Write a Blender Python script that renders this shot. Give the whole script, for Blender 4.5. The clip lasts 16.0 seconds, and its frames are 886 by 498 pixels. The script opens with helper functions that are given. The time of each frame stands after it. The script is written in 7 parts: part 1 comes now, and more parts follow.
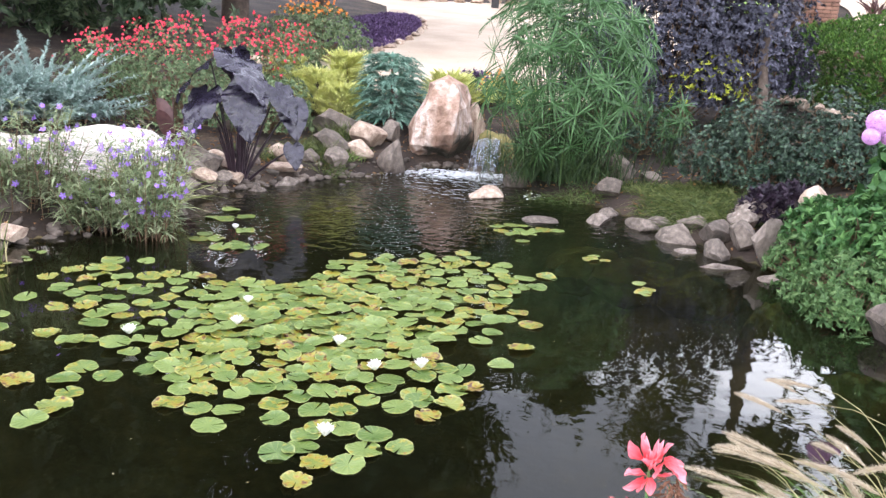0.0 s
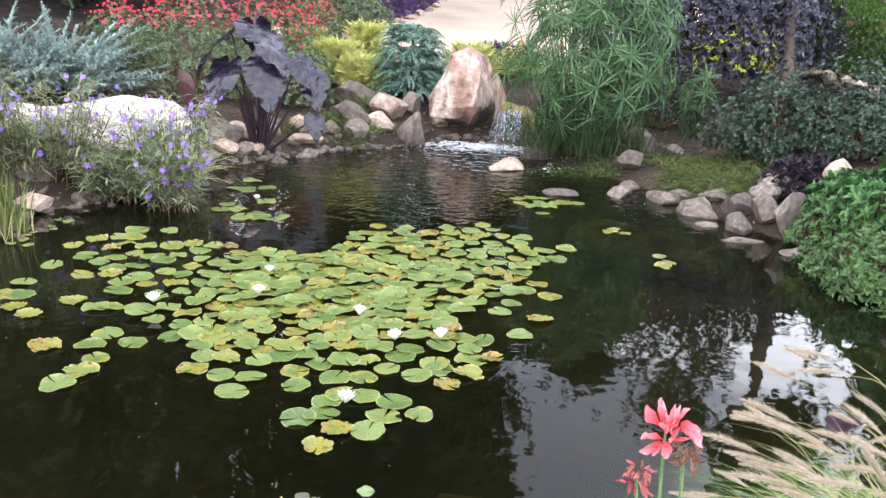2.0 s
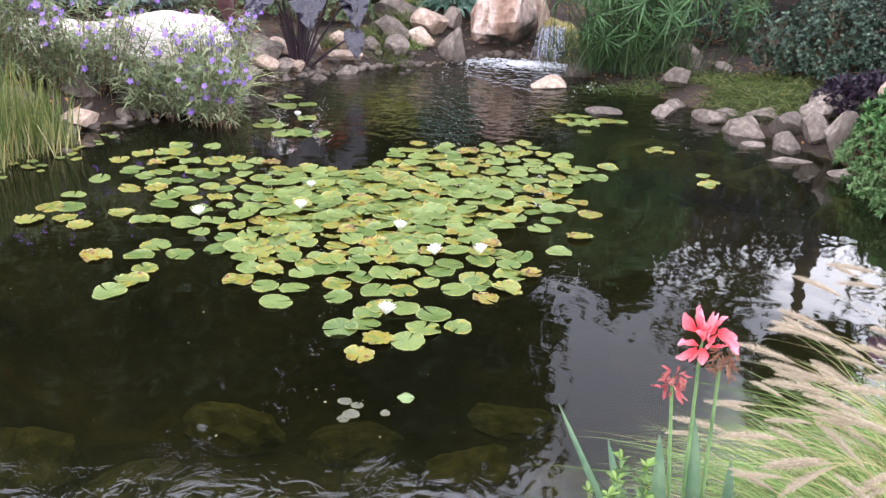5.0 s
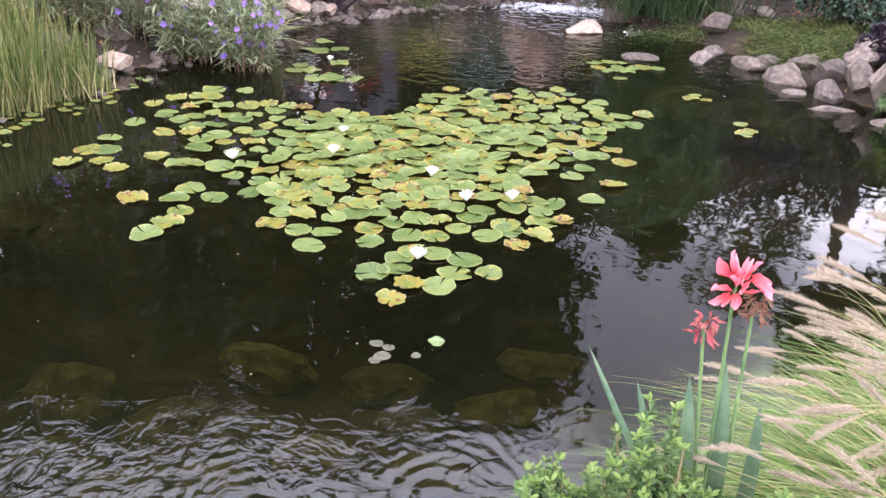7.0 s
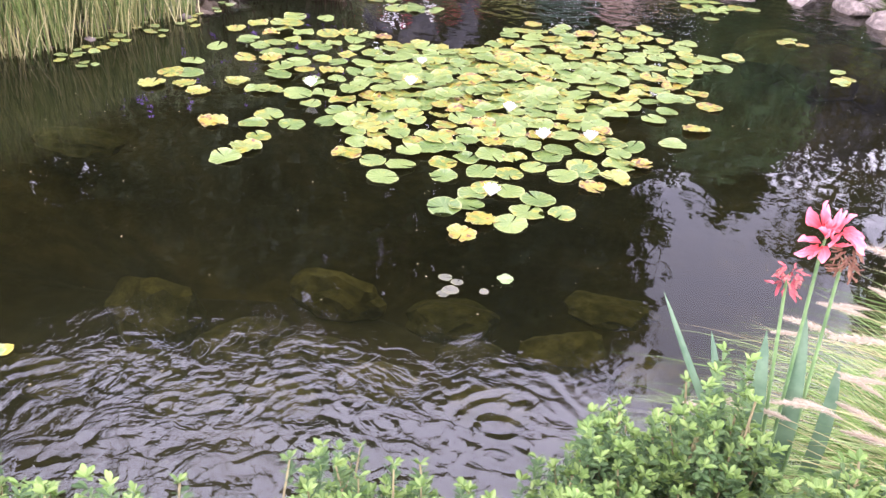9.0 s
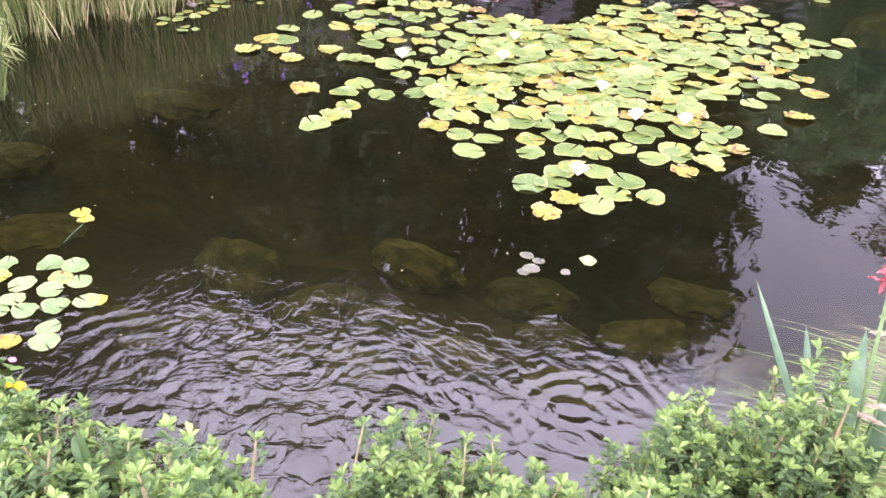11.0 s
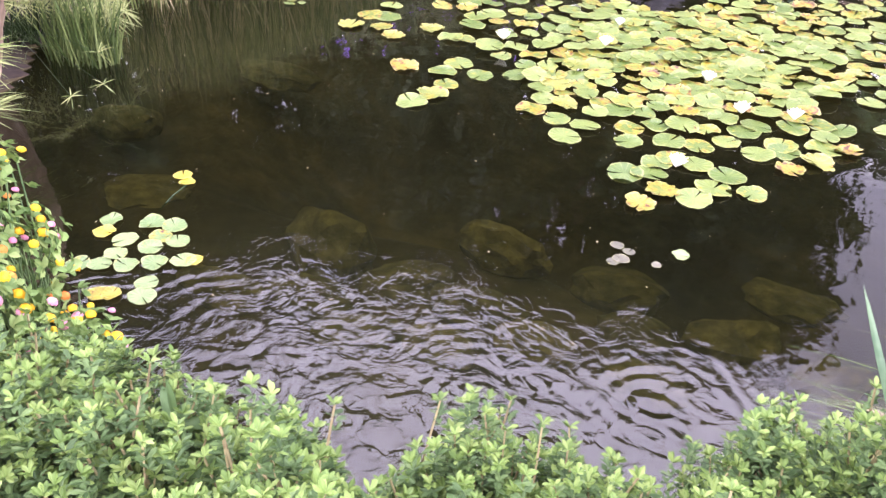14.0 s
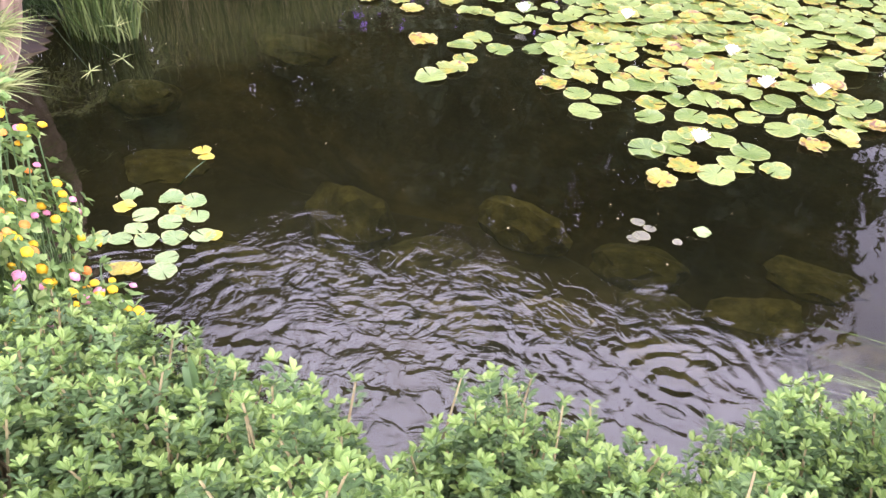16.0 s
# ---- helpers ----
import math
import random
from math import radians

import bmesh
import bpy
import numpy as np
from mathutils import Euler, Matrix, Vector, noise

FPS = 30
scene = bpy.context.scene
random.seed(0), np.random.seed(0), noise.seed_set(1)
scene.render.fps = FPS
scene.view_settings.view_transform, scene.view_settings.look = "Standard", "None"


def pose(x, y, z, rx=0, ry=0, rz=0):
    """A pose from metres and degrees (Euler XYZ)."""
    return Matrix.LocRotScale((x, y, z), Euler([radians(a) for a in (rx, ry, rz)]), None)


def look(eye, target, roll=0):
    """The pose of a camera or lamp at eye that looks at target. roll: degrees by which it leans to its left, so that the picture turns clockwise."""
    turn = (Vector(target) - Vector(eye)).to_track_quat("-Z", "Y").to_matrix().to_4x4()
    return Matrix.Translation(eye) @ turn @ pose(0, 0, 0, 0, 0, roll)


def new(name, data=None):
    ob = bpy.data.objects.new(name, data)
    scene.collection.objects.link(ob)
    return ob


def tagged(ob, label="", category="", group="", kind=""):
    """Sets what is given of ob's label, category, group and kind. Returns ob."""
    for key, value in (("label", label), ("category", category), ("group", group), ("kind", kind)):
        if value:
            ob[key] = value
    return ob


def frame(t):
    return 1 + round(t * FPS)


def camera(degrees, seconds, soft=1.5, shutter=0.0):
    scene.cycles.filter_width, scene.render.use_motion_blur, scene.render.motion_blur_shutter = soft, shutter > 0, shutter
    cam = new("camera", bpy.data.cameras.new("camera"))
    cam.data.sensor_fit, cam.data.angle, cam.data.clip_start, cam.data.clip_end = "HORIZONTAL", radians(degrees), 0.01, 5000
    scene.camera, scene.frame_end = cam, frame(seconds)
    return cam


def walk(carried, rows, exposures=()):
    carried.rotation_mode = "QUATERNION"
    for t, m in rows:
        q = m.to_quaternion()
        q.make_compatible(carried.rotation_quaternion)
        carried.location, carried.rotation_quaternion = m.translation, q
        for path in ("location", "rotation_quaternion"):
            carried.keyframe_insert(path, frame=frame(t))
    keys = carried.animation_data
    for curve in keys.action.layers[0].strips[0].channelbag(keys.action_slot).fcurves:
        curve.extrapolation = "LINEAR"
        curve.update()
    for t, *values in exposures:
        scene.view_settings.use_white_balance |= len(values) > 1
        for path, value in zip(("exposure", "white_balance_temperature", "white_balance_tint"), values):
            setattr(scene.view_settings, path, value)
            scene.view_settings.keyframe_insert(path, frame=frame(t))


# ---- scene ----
cam = camera(57.1, 16.0, soft=1.45)

PATH = [
    (0, (0.054, 0.008, 1.698), (0.009, 1.947, 1.209), 3.0),
    (0.5, (0.053, 0.003, 1.696), (0.001, 1.937, 1.189), 3.1),
    (1, (0.052, -0.001, 1.694), (-0.007, 1.928, 1.171), 3.2),
    (1.5, (0.052, -0.009, 1.695), (-0.016, 1.917, 1.161), 3.2),
    (2, (0.054, -0.013, 1.688), (-0.035, 1.906, 1.134), 3.0),
    (2.5, (0.054, -0.022, 1.686), (-0.045, 1.888, 1.103), 3.2),
    (3, (0.053, -0.033, 1.682), (-0.062, 1.867, 1.069), 3.1),
    (3.5, (0.054, -0.032, 1.675), (-0.068, 1.853, 1.016), 3.2),
    (4, (0.054, -0.033, 1.67), (-0.082, 1.839, 0.979), 3.1),
    (6.5, (0.05, -0.047, 1.658), (-0.162, 1.763, 0.834), 2.6),
    (7, (0.049, -0.049, 1.654), (-0.184, 1.742, 0.795), 2.6),
    (7.5, (0.046, -0.05, 1.651), (-0.237, 1.718, 0.759), 2.4),
    (8, (0.044, -0.045, 1.643), (-0.241, 1.704, 0.716), 3.0),
    (8.5, (0.04, -0.046, 1.641), (-0.28, 1.676, 0.675), 3.1),
    (9, (0.037, -0.041, 1.637), (-0.342, 1.649, 0.637), 3.3),
    (9.5, (0.034, -0.041, 1.635), (-0.397, 1.622, 0.61), 3.4),
    (12, (0.025, -0.017, 1.61), (-0.618, 1.547, 0.54), 3.0),
    (12.5, (0.024, -0.015, 1.607), (-0.669, 1.522, 0.53), 3.0),
    (13, (0.026, -0.016, 1.604), (-0.704, 1.499, 0.521), 3.0),
    (13.5, (0.022, -0.02, 1.603), (-0.708, 1.489, 0.512), 3.1),
    (14, (0.025, -0.024, 1.601), (-0.716, 1.474, 0.502), 3.1),
    (14.5, (0.021, -0.024, 1.601), (-0.749, 1.447, 0.486), 2.7),
    (15, (0.014, -0.03, 1.599), (-0.797, 1.408, 0.471), 2.6),
    (15.5, (0.013, -0.025, 1.598), (-0.782, 1.413, 0.457), 2.9),
    (16, (0.012, -0.019, 1.599), (-0.746, 1.43, 0.448), 2.6),
]
walk(cam, [(t, look(eye, target, roll)) for t, eye, target, roll in PATH],
     exposures=[(0, -0.80, 6600, 13), (4, -0.80, 6600, 15), (7, -0.68, 6550, 25), (9, -0.16, 6450, 35), (12.5, 0.0, 6600, 40), (16, -0.12, 6600, 36)])


# ---- light ----
world = bpy.data.worlds.new("sky")
scene.world = world
world.use_nodes = True
SUN_TILT, SUN_TURN = radians(66), radians(215)


def build_sky():
    nt = world.node_tree
    nt.nodes.clear()
    out = nt.nodes.new("ShaderNodeOutputWorld")
    back = nt.nodes.new("ShaderNodeBackground")
    sky = nt.nodes.new("ShaderNodeTexSky")
    sky.sky_type, sky.sun_disc = "NISHITA", False
    sky.sun_elevation, sky.sun_rotation = SUN_TILT, SUN_TURN
    sky.air_density, sky.dust_density = 1.0, 2.0
    cloud = nt.nodes.new("ShaderNodeTexNoise")
    cloud.noise_dimensions = "4D"
    cloud.inputs["W"].default_value = 77.1
    cloud.inputs["Scale"].default_value = 1.7
    cloud.inputs["Detail"].default_value = 6
    cloud.inputs["Roughness"].default_value = 0.55
    ramp = nt.nodes.new("ShaderNodeValToRGB")
    ramp.color_ramp.elements[0].position, ramp.color_ramp.elements[0].color = 0.42, (0.25, 0.25, 0.25, 1)
    ramp.color_ramp.elements[1].position, ramp.color_ramp.elements[1].color = 0.57, (1, 1, 1, 1)
    mix = nt.nodes.new("ShaderNodeMixRGB")
    mix.inputs["Color2"].default_value = (74.0, 79.0, 94.0, 1)
    nt.links.new(cloud.outputs["Fac"], ramp.inputs["Fac"])
    nt.links.new(ramp.outputs["Color"], mix.inputs["Fac"])
    nt.links.new(sky.outputs["Color"], mix.inputs["Color1"])
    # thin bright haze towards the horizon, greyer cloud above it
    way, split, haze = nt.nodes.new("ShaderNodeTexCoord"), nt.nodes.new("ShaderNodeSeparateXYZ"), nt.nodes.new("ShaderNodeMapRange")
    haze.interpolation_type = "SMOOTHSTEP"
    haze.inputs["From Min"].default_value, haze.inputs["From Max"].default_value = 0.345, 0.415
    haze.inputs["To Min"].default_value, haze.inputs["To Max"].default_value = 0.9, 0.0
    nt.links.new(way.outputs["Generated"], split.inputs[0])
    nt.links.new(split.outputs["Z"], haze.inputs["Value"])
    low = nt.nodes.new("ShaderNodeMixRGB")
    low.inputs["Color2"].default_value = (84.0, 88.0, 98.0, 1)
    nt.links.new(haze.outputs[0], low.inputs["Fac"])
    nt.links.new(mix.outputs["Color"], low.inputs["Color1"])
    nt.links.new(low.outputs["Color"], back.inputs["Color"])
    back.inputs["Strength"].default_value = 0.13
    nt.links.new(back.outputs["Background"], out.inputs["Surface"])


build_sky()
sun = new("sun", bpy.data.lights.new("sun", "SUN"))
sun.data.energy, sun.data.angle, sun.data.color = 1.3, radians(20), (1.0, 0.94, 0.85)
# from behind the camera, over its left shoulder
sun.matrix_world = look((-3.5, -5.0, 13.7), (0, 0, 0))


# ---- materials ----
def ramp_of(nt, stops):
    r = nt.nodes.new("ShaderNodeValToRGB")
    el = r.color_ramp.elements
    while len(el) < len(stops):
        el.new(0.5)
    for e, (p, c) in zip(el, stops):
        e.position, e.color = p, (*c, 1)
    return r


def material(name, stops, scale=8.0, rough=0.7, bump=0.3, fine=60.0, per="", leaf=0.0, metal=0.0, spec=0.4, coat=0.0, weight=0.5):
    """A surface of two noises, coarse and fine. per: 'island' or 'object' shifts the colour piece by piece; leaf: light that shines through."""
    m = bpy.data.materials.new(name)
    m.use_nodes = True
    nt = m.node_tree
    nt.nodes.clear()
    add, link = nt.nodes.new, nt.links.new
    out, bsdf = add("ShaderNodeOutputMaterial"), add("ShaderNodeBsdfPrincipled")
    place = add("ShaderNodeTexCoord")
    big, small = add("ShaderNodeTexNoise"), add("ShaderNodeTexNoise")
    for n, s, d in ((big, scale, 4), (small, fine, 3)):
        n.inputs["Scale"].default_value, n.inputs["Detail"].default_value = s, d
        link(place.outputs["Object"], n.inputs["Vector"])
    mixed = add("ShaderNodeMath")
    mixed.operation = "MULTIPLY_ADD"
    mixed.inputs[1].default_value = 0.7
    low = add("ShaderNodeMath")
    low.operation = "MULTIPLY"
    low.inputs[1].default_value = 0.3
    link(small.outputs["Fac"], low.inputs[0])
    link(big.outputs["Fac"], mixed.inputs[0])
    link(low.outputs[0], mixed.inputs[2])
    spread = add("ShaderNodeMapRange")
    spread.inputs["From Min"].default_value, spread.inputs["From Max"].default_value = 0.3, 0.7
    link(mixed.outputs[0], spread.inputs["Value"])
    value = spread.outputs[0]
    if per:
        src = add("ShaderNodeNewGeometry").outputs["Random Per Island"] if per == "island" else add("ShaderNodeObjectInfo").outputs["Random"]
        both = add("ShaderNodeMix")
        both.inputs["Factor"].default_value = weight
        link(value, both.inputs["A"])
        link(src, both.inputs["B"])
        value = both.outputs["Result"]
    r = ramp_of(nt, stops)
    link(value, r.inputs["Fac"])
    link(r.outputs["Color"], bsdf.inputs["Base Color"])
    bsdf.inputs["Roughness"].default_value = rough
    bsdf.inputs["Metallic"].default_value = metal
    bsdf.inputs["Specular IOR Level"].default_value = spec
    bsdf.inputs["Coat Weight"].default_value = coat
    if bump:
        b = add("ShaderNodeBump")
        b.inputs["Strength"].default_value, b.inputs["Distance"].default_value = bump, 0.02
        link(mixed.outputs[0], b.inputs["Height"])
        link(b.outputs["Normal"], bsdf.inputs["Normal"])
    if leaf:
        t, mix = add("ShaderNodeBsdfTranslucent"), add("ShaderNodeMixShader")
        link(r.outputs["Color"], t.inputs["Color"])
        mix.inputs["Fac"].default_value = leaf
        link(bsdf.outputs[0], mix.inputs[1])
        link(t.outputs[0], mix.inputs[2])
        link(mix.outputs[0], out.inputs["Surface"])
    else:
        link(bsdf.outputs[0], out.inputs["Surface"])
    return m


def leafy(name, dark, mid, light, rough=0.5, leaf=0.25, spec=0.22, weight=0.65):
    return material(name, [(0.0, dark), (0.5, mid), (1.0, light)], scale=5, fine=40, rough=rough, bump=0.15, per="island", leaf=leaf, spec=spec, weight=weight)


M_SOIL = material("mulch", [(0.0, (0.010, 0.006, 0.004)), (0.45, (0.025, 0.016, 0.011)), (0.75, (0.052, 0.034, 0.022)), (1.0, (0.11, 0.075, 0.050))], scale=1.4, fine=28, rough=0.95, bump=1.0)
M_GRIT = material("grit_path", [(0.0, (0.38, 0.29, 0.21)), (0.5, (0.48, 0.38, 0.29)), (1.0, (0.60, 0.50, 0.40))], scale=0.7, fine=40, rough=0.95, bump=0.4)
M_LAWN = material("lawn", [(0.0, (0.09, 0.16, 0.03)), (1.0, (0.24, 0.36, 0.09))], scale=2, fine=50, rough=0.9, bump=0.8)
M_TAN = material("tan_stone", [(0.0, (0.10, 0.075, 0.055)), (0.35, (0.27, 0.19, 0.14)), (0.7, (0.47, 0.37, 0.29)), (1.0, (0.66, 0.58, 0.50))], scale=3.0, fine=24, rough=0.85, bump=0.8, per="object", weight=0.25)
M_GREY = material("grey_stone", [(0.0, (0.030, 0.025, 0.020)), (0.4, (0.098, 0.078, 0.063)), (0.75, (0.21, 0.17, 0.14)), (1.0, (0.44, 0.38, 0.33))], scale=4.0, fine=30, rough=0.85, bump=0.8, per="object", weight=0.35)
M_PALE = material("pale_boulder", [(0.0, (0.36, 0.28, 0.23)), (0.4, (0.56, 0.49, 0.43)), (1.0, (0.76, 0.72, 0.67))], scale=2.2, fine=20, rough=0.85, bump=0.6)
M_PINKROCK = material("pinkish_rock", [(0.0, (0.07, 0.045, 0.026)), (0.35, (0.19, 0.13, 0.085)), (0.7, (0.33, 0.24, 0.165)), (1.0, (0.48, 0.39, 0.29))], scale=4.5, fine=26, rough=0.9, bump=1.0)
M_SUNKEN = material("algae_stone", [(0.0, (0.030, 0.028, 0.010)), (0.5, (0.12, 0.105, 0.036)), (1.0, (0.30, 0.25, 0.09))], scale=3.0, fine=26, rough=0.9, bump=0.6, per="object", weight=0.3)
M_BARK = material("bark", [(0.0, (0.025, 0.018, 0.014)), (0.6, (0.085, 0.062, 0.048)), (1.0, (0.16, 0.125, 0.10))], scale=5, fine=30, rough=0.95, bump=1.0)
M_TWIG = material("twig", [(0.0, (0.06, 0.035, 0.02)), (1.0, (0.20, 0.13, 0.075))], scale=12, fine=60, rough=0.9)
M_PALETWIG = material("pale_twig", [(0.0, (0.16, 0.12, 0.06)), (1.0, (0.36, 0.32, 0.15))], scale=12, fine=60, rough=0.9)
M_TREE = leafy("tree_leaf", (0.008, 0.017, 0.007), (0.022, 0.042, 0.015), (0.060, 0.095, 0.034))
M_BIGLEAF = leafy("broad_tree_leaf", (0.012, 0.024, 0.011), (0.040, 0.068, 0.032), (0.16, 0.20, 0.11), rough=0.4)
M_AZALEA = leafy("azalea_leaf", (0.062, 0.126, 0.031), (0.158, 0.255, 0.062), (0.29, 0.39, 0.12), rough=0.40, leaf=0.3)
M_AZDARK = leafy("azalea_inner_leaf", (0.030, 0.065, 0.022), (0.080, 0.145, 0.048), (0.16, 0.245, 0.085), rough=0.45)
M_HOLLY = leafy("dark_shrub_leaf", (0.004, 0.011, 0.007), (0.020, 0.043, 0.026), (0.125, 0.19, 0.12), rough=0.35, spec=0.32, leaf=0.08)
M_PURPLE = leafy("purple_shrub_leaf", (0.010, 0.010, 0.016), (0.042, 0.042, 0.060), (0.145, 0.145, 0.185), rough=0.45, leaf=0.10)
M_HEUCH = leafy("purple_low_leaf", (0.010, 0.006, 0.012), (0.026, 0.017, 0.028), (0.07, 0.045, 0.065), rough=0.4)
M_VIOLET = leafy("violet_bedding_leaf", (0.05, 0.028, 0.065), (0.115, 0.07, 0.15), (0.21, 0.14, 0.27), rough=0.6)
M_HEDGE = leafy("hedge_leaf", (0.012, 0.036, 0.007), (0.050, 0.115, 0.020), (0.17, 0.29, 0.060), leaf=0.10)
M_CHART = leafy("yellow_green_leaf", (0.13, 0.16, 0.015), (0.30, 0.34, 0.04), (0.50, 0.50, 0.09), leaf=0.3)
M_GOLD = leafy("gold_conifer", (0.48, 0.52, 0.16), (0.70, 0.71, 0.29), (0.85, 0.83, 0.48), leaf=0.5)
M_JUNIPER = leafy("blue_juniper", (0.13, 0.20, 0.175), (0.29, 0.385, 0.345), (0.52, 0.61, 0.56), rough=0.6)
M_CEDAR = leafy("blue_cedar", (0.075, 0.17, 0.125), (0.17, 0.30, 0.23), (0.32, 0.47, 0.38), rough=0.6)
M_ROSELEAF = leafy("rose_leaf", (0.04, 0.075, 0.03), (0.12, 0.18, 0.085), (0.30, 0.33, 0.19))
M_RED = leafy("red_petal", (0.66, 0.025, 0.07), (0.86, 0.08, 0.14), (0.93, 0.28, 0.33), rough=0.6, leaf=0.2)
M_PAPYRUS = leafy("papyrus_ray", (0.004, 0.017, 0.006), (0.018, 0.056, 0.018), (0.15, 0.28, 0.11), rough=0.4, leaf=0.12)
M_PALERAY = leafy("pale_papyrus_ray", (0.07, 0.11, 0.03), (0.18, 0.23, 0.075), (0.38, 0.40, 0.17), rough=0.5)
M_CULM = leafy("papyrus_culm", (0.008, 0.019, 0.006), (0.022, 0.044, 0.014), (0.075, 0.11, 0.036), leaf=0.08)
M_TARO = material("dark_taro_leaf", [(0.0, (0.006, 0.005, 0.010)), (0.5, (0.016, 0.013, 0.024)), (1.0, (0.038, 0.032, 0.05))], scale=4, fine=16, rough=0.27, bump=0.5, per="object", weight=0.3, spec=0.5)
M_TAROSTEM = material("dark_taro_stem", [(0.0, (0.010, 0.006, 0.009)), (1.0, (0.04, 0.022, 0.03))], scale=8, fine=30, rough=0.4)
M_CANNADARK = material("bronze_canna_leaf", [(0.0, (0.045, 0.020, 0.022)), (1.0, (0.13, 0.065, 0.060))], scale=5, fine=20, rough=0.45, bump=0.3, leaf=0.15)
M_CANNALEAF = material("canna_leaf", [(0.0, (0.055, 0.115, 0.062)), (1.0, (0.15, 0.235, 0.13))], scale=10, fine=60, rough=0.45, bump=0.3, leaf=0.25)
M_CANNASTEM = material("canna_stem", [(0.0, (0.06, 0.13, 0.045)), (1.0, (0.17, 0.27, 0.10))], scale=20, fine=80, rough=0.5)
def petal_material(name, foot, mid, tip, long):
    """A petal that pales from its foot to its tip, streaked along its length."""
    m = bpy.data.materials.new(name)
    m.use_nodes = True
    nt = m.node_tree
    add, link = nt.nodes.new, nt.links.new
    bsdf, out = nt.nodes["Principled BSDF"], nt.nodes["Material Output"]
    place, split, streak, stretch = add("ShaderNodeTexCoord"), add("ShaderNodeSeparateXYZ"), add("ShaderNodeTexNoise"), add("ShaderNodeMapping")
    stretch.inputs["Scale"].default_value = (260, 40, 40)
    streak.inputs["Scale"].default_value, streak.inputs["Detail"].default_value = 1.0, 3
    link(place.outputs["Object"], stretch.inputs[0])
    link(stretch.outputs[0], streak.inputs["Vector"])
    link(place.outputs["Object"], split.inputs[0])
    along = add("ShaderNodeMath")
    along.operation = "MULTIPLY_ADD"
    along.inputs[1].default_value, along.inputs[2].default_value = 0.8 / long, -0.25
    link(split.outputs["Y"], along.inputs[0])
    total = add("ShaderNodeMath")
    link(along.outputs[0], total.inputs[0])
    soft = add("ShaderNodeMath")
    soft.operation, soft.inputs[1].default_value = "MULTIPLY", 0.6
    link(streak.outputs["Fac"], soft.inputs[0])
    link(soft.outputs[0], total.inputs[1])
    r = ramp_of(nt, [(0.10, foot), (0.50, mid), (0.95, tip)])
    link(total.outputs[0], r.inputs["Fac"])
    link(r.outputs["Color"], bsdf.inputs["Base Color"])
    bsdf.inputs["Roughness"].default_value = 0.45
    t, mix = add("ShaderNodeBsdfTranslucent"), add("ShaderNodeMixShader")
    link(r.outputs["Color"], t.inputs["Color"])
    mix.inputs["Fac"].default_value = 0.3
    link(bsdf.outputs[0], mix.inputs[1])
    link(t.outputs[0], mix.inputs[2])
    link(mix.outputs[0], out.inputs["Surface"])
    return m


M_CORAL = petal_material("coral_petal", (0.70, 0.05, 0.06), (0.84, 0.18, 0.22), (0.90, 0.44, 0.48), 0.066)
M_HUSK = material("dried_petal", [(0.0, (0.09, 0.045, 0.025)), (0.5, (0.22, 0.105, 0.06)), (1.0, (0.34, 0.19, 0.12))], scale=40, fine=120, rough=0.9, per="object", leaf=0.2)
M_WILT = material("wilted_petal", [(0.0, (0.16, 0.045, 0.035)), (0.5, (0.46, 0.09, 0.10)), (1.0, (0.42, 0.24, 0.17))], scale=40, fine=120, rough=0.8, per="object", leaf=0.2)
M_BLADE = leafy("grass_blade", (0.04, 0.10, 0.02), (0.16, 0.27, 0.06), (0.45, 0.53, 0.22), leaf=0.25, weight=0.85)
M_STRAW = leafy("straw", (0.22, 0.19, 0.075), (0.38, 0.33, 0.15), (0.56, 0.50, 0.28))
M_PLUME = leafy("plume_bristle", (0.27, 0.21, 0.14), (0.46, 0.385, 0.275), (0.70, 0.62, 0.50), rough=0.85, leaf=0.3, weight=0.8)
M_REED = leafy("reed", (0.032, 0.062, 0.014), (0.105, 0.148, 0.038), (0.30, 0.27, 0.11), weight=0.8)
M_RUSH = leafy("rush", (0.025, 0.05, 0.012), (0.065, 0.105, 0.028), (0.18, 0.22, 0.075))
M_SEDGE = leafy("low_green_sedge", (0.020, 0.036, 0.009), (0.068, 0.098, 0.024), (0.22, 0.22, 0.085))
M_PALEBLADE = leafy("striped_blade", (0.22, 0.27, 0.08), (0.42, 0.46, 0.20), (0.68, 0.66, 0.42))
M_RUELEAF = leafy("ruellia_leaf", (0.085, 0.120, 0.058), (0.22, 0.275, 0.14), (0.44, 0.48, 0.30), leaf=0.4)
M_RUEFLOWER = material("violet_petal", [(0.0, (0.25, 0.12, 0.54)), (1.0, (0.50, 0.31, 0.80))], scale=20, fine=90, rough=0.6, bump=0.1, per="object", leaf=0.3)
M_LANTLEAF = leafy("lantana_leaf", (0.055, 0.125, 0.030), (0.15, 0.25, 0.068), (0.31, 0.41, 0.14))
M_YELLOW = material("yellow_floret", [(0.0, (0.85, 0.42, 0.01)), (1.0, (0.92, 0.70, 0.03))], scale=30, fine=200, rough=0.6, per="object", leaf=0.2)
M_PINK = material("pink_floret", [(0.0, (0.75, 0.22, 0.35)), (1.0, (0.90, 0.48, 0.58))], scale=30, fine=200, rough=0.6, per="object", leaf=0.2)
M_ORANGE = material("orange_floret", [(0.0, (0.85, 0.22, 0.03)), (1.0, (0.90, 0.42, 0.10))], scale=30, fine=200, rough=0.6, per="object", leaf=0.2)
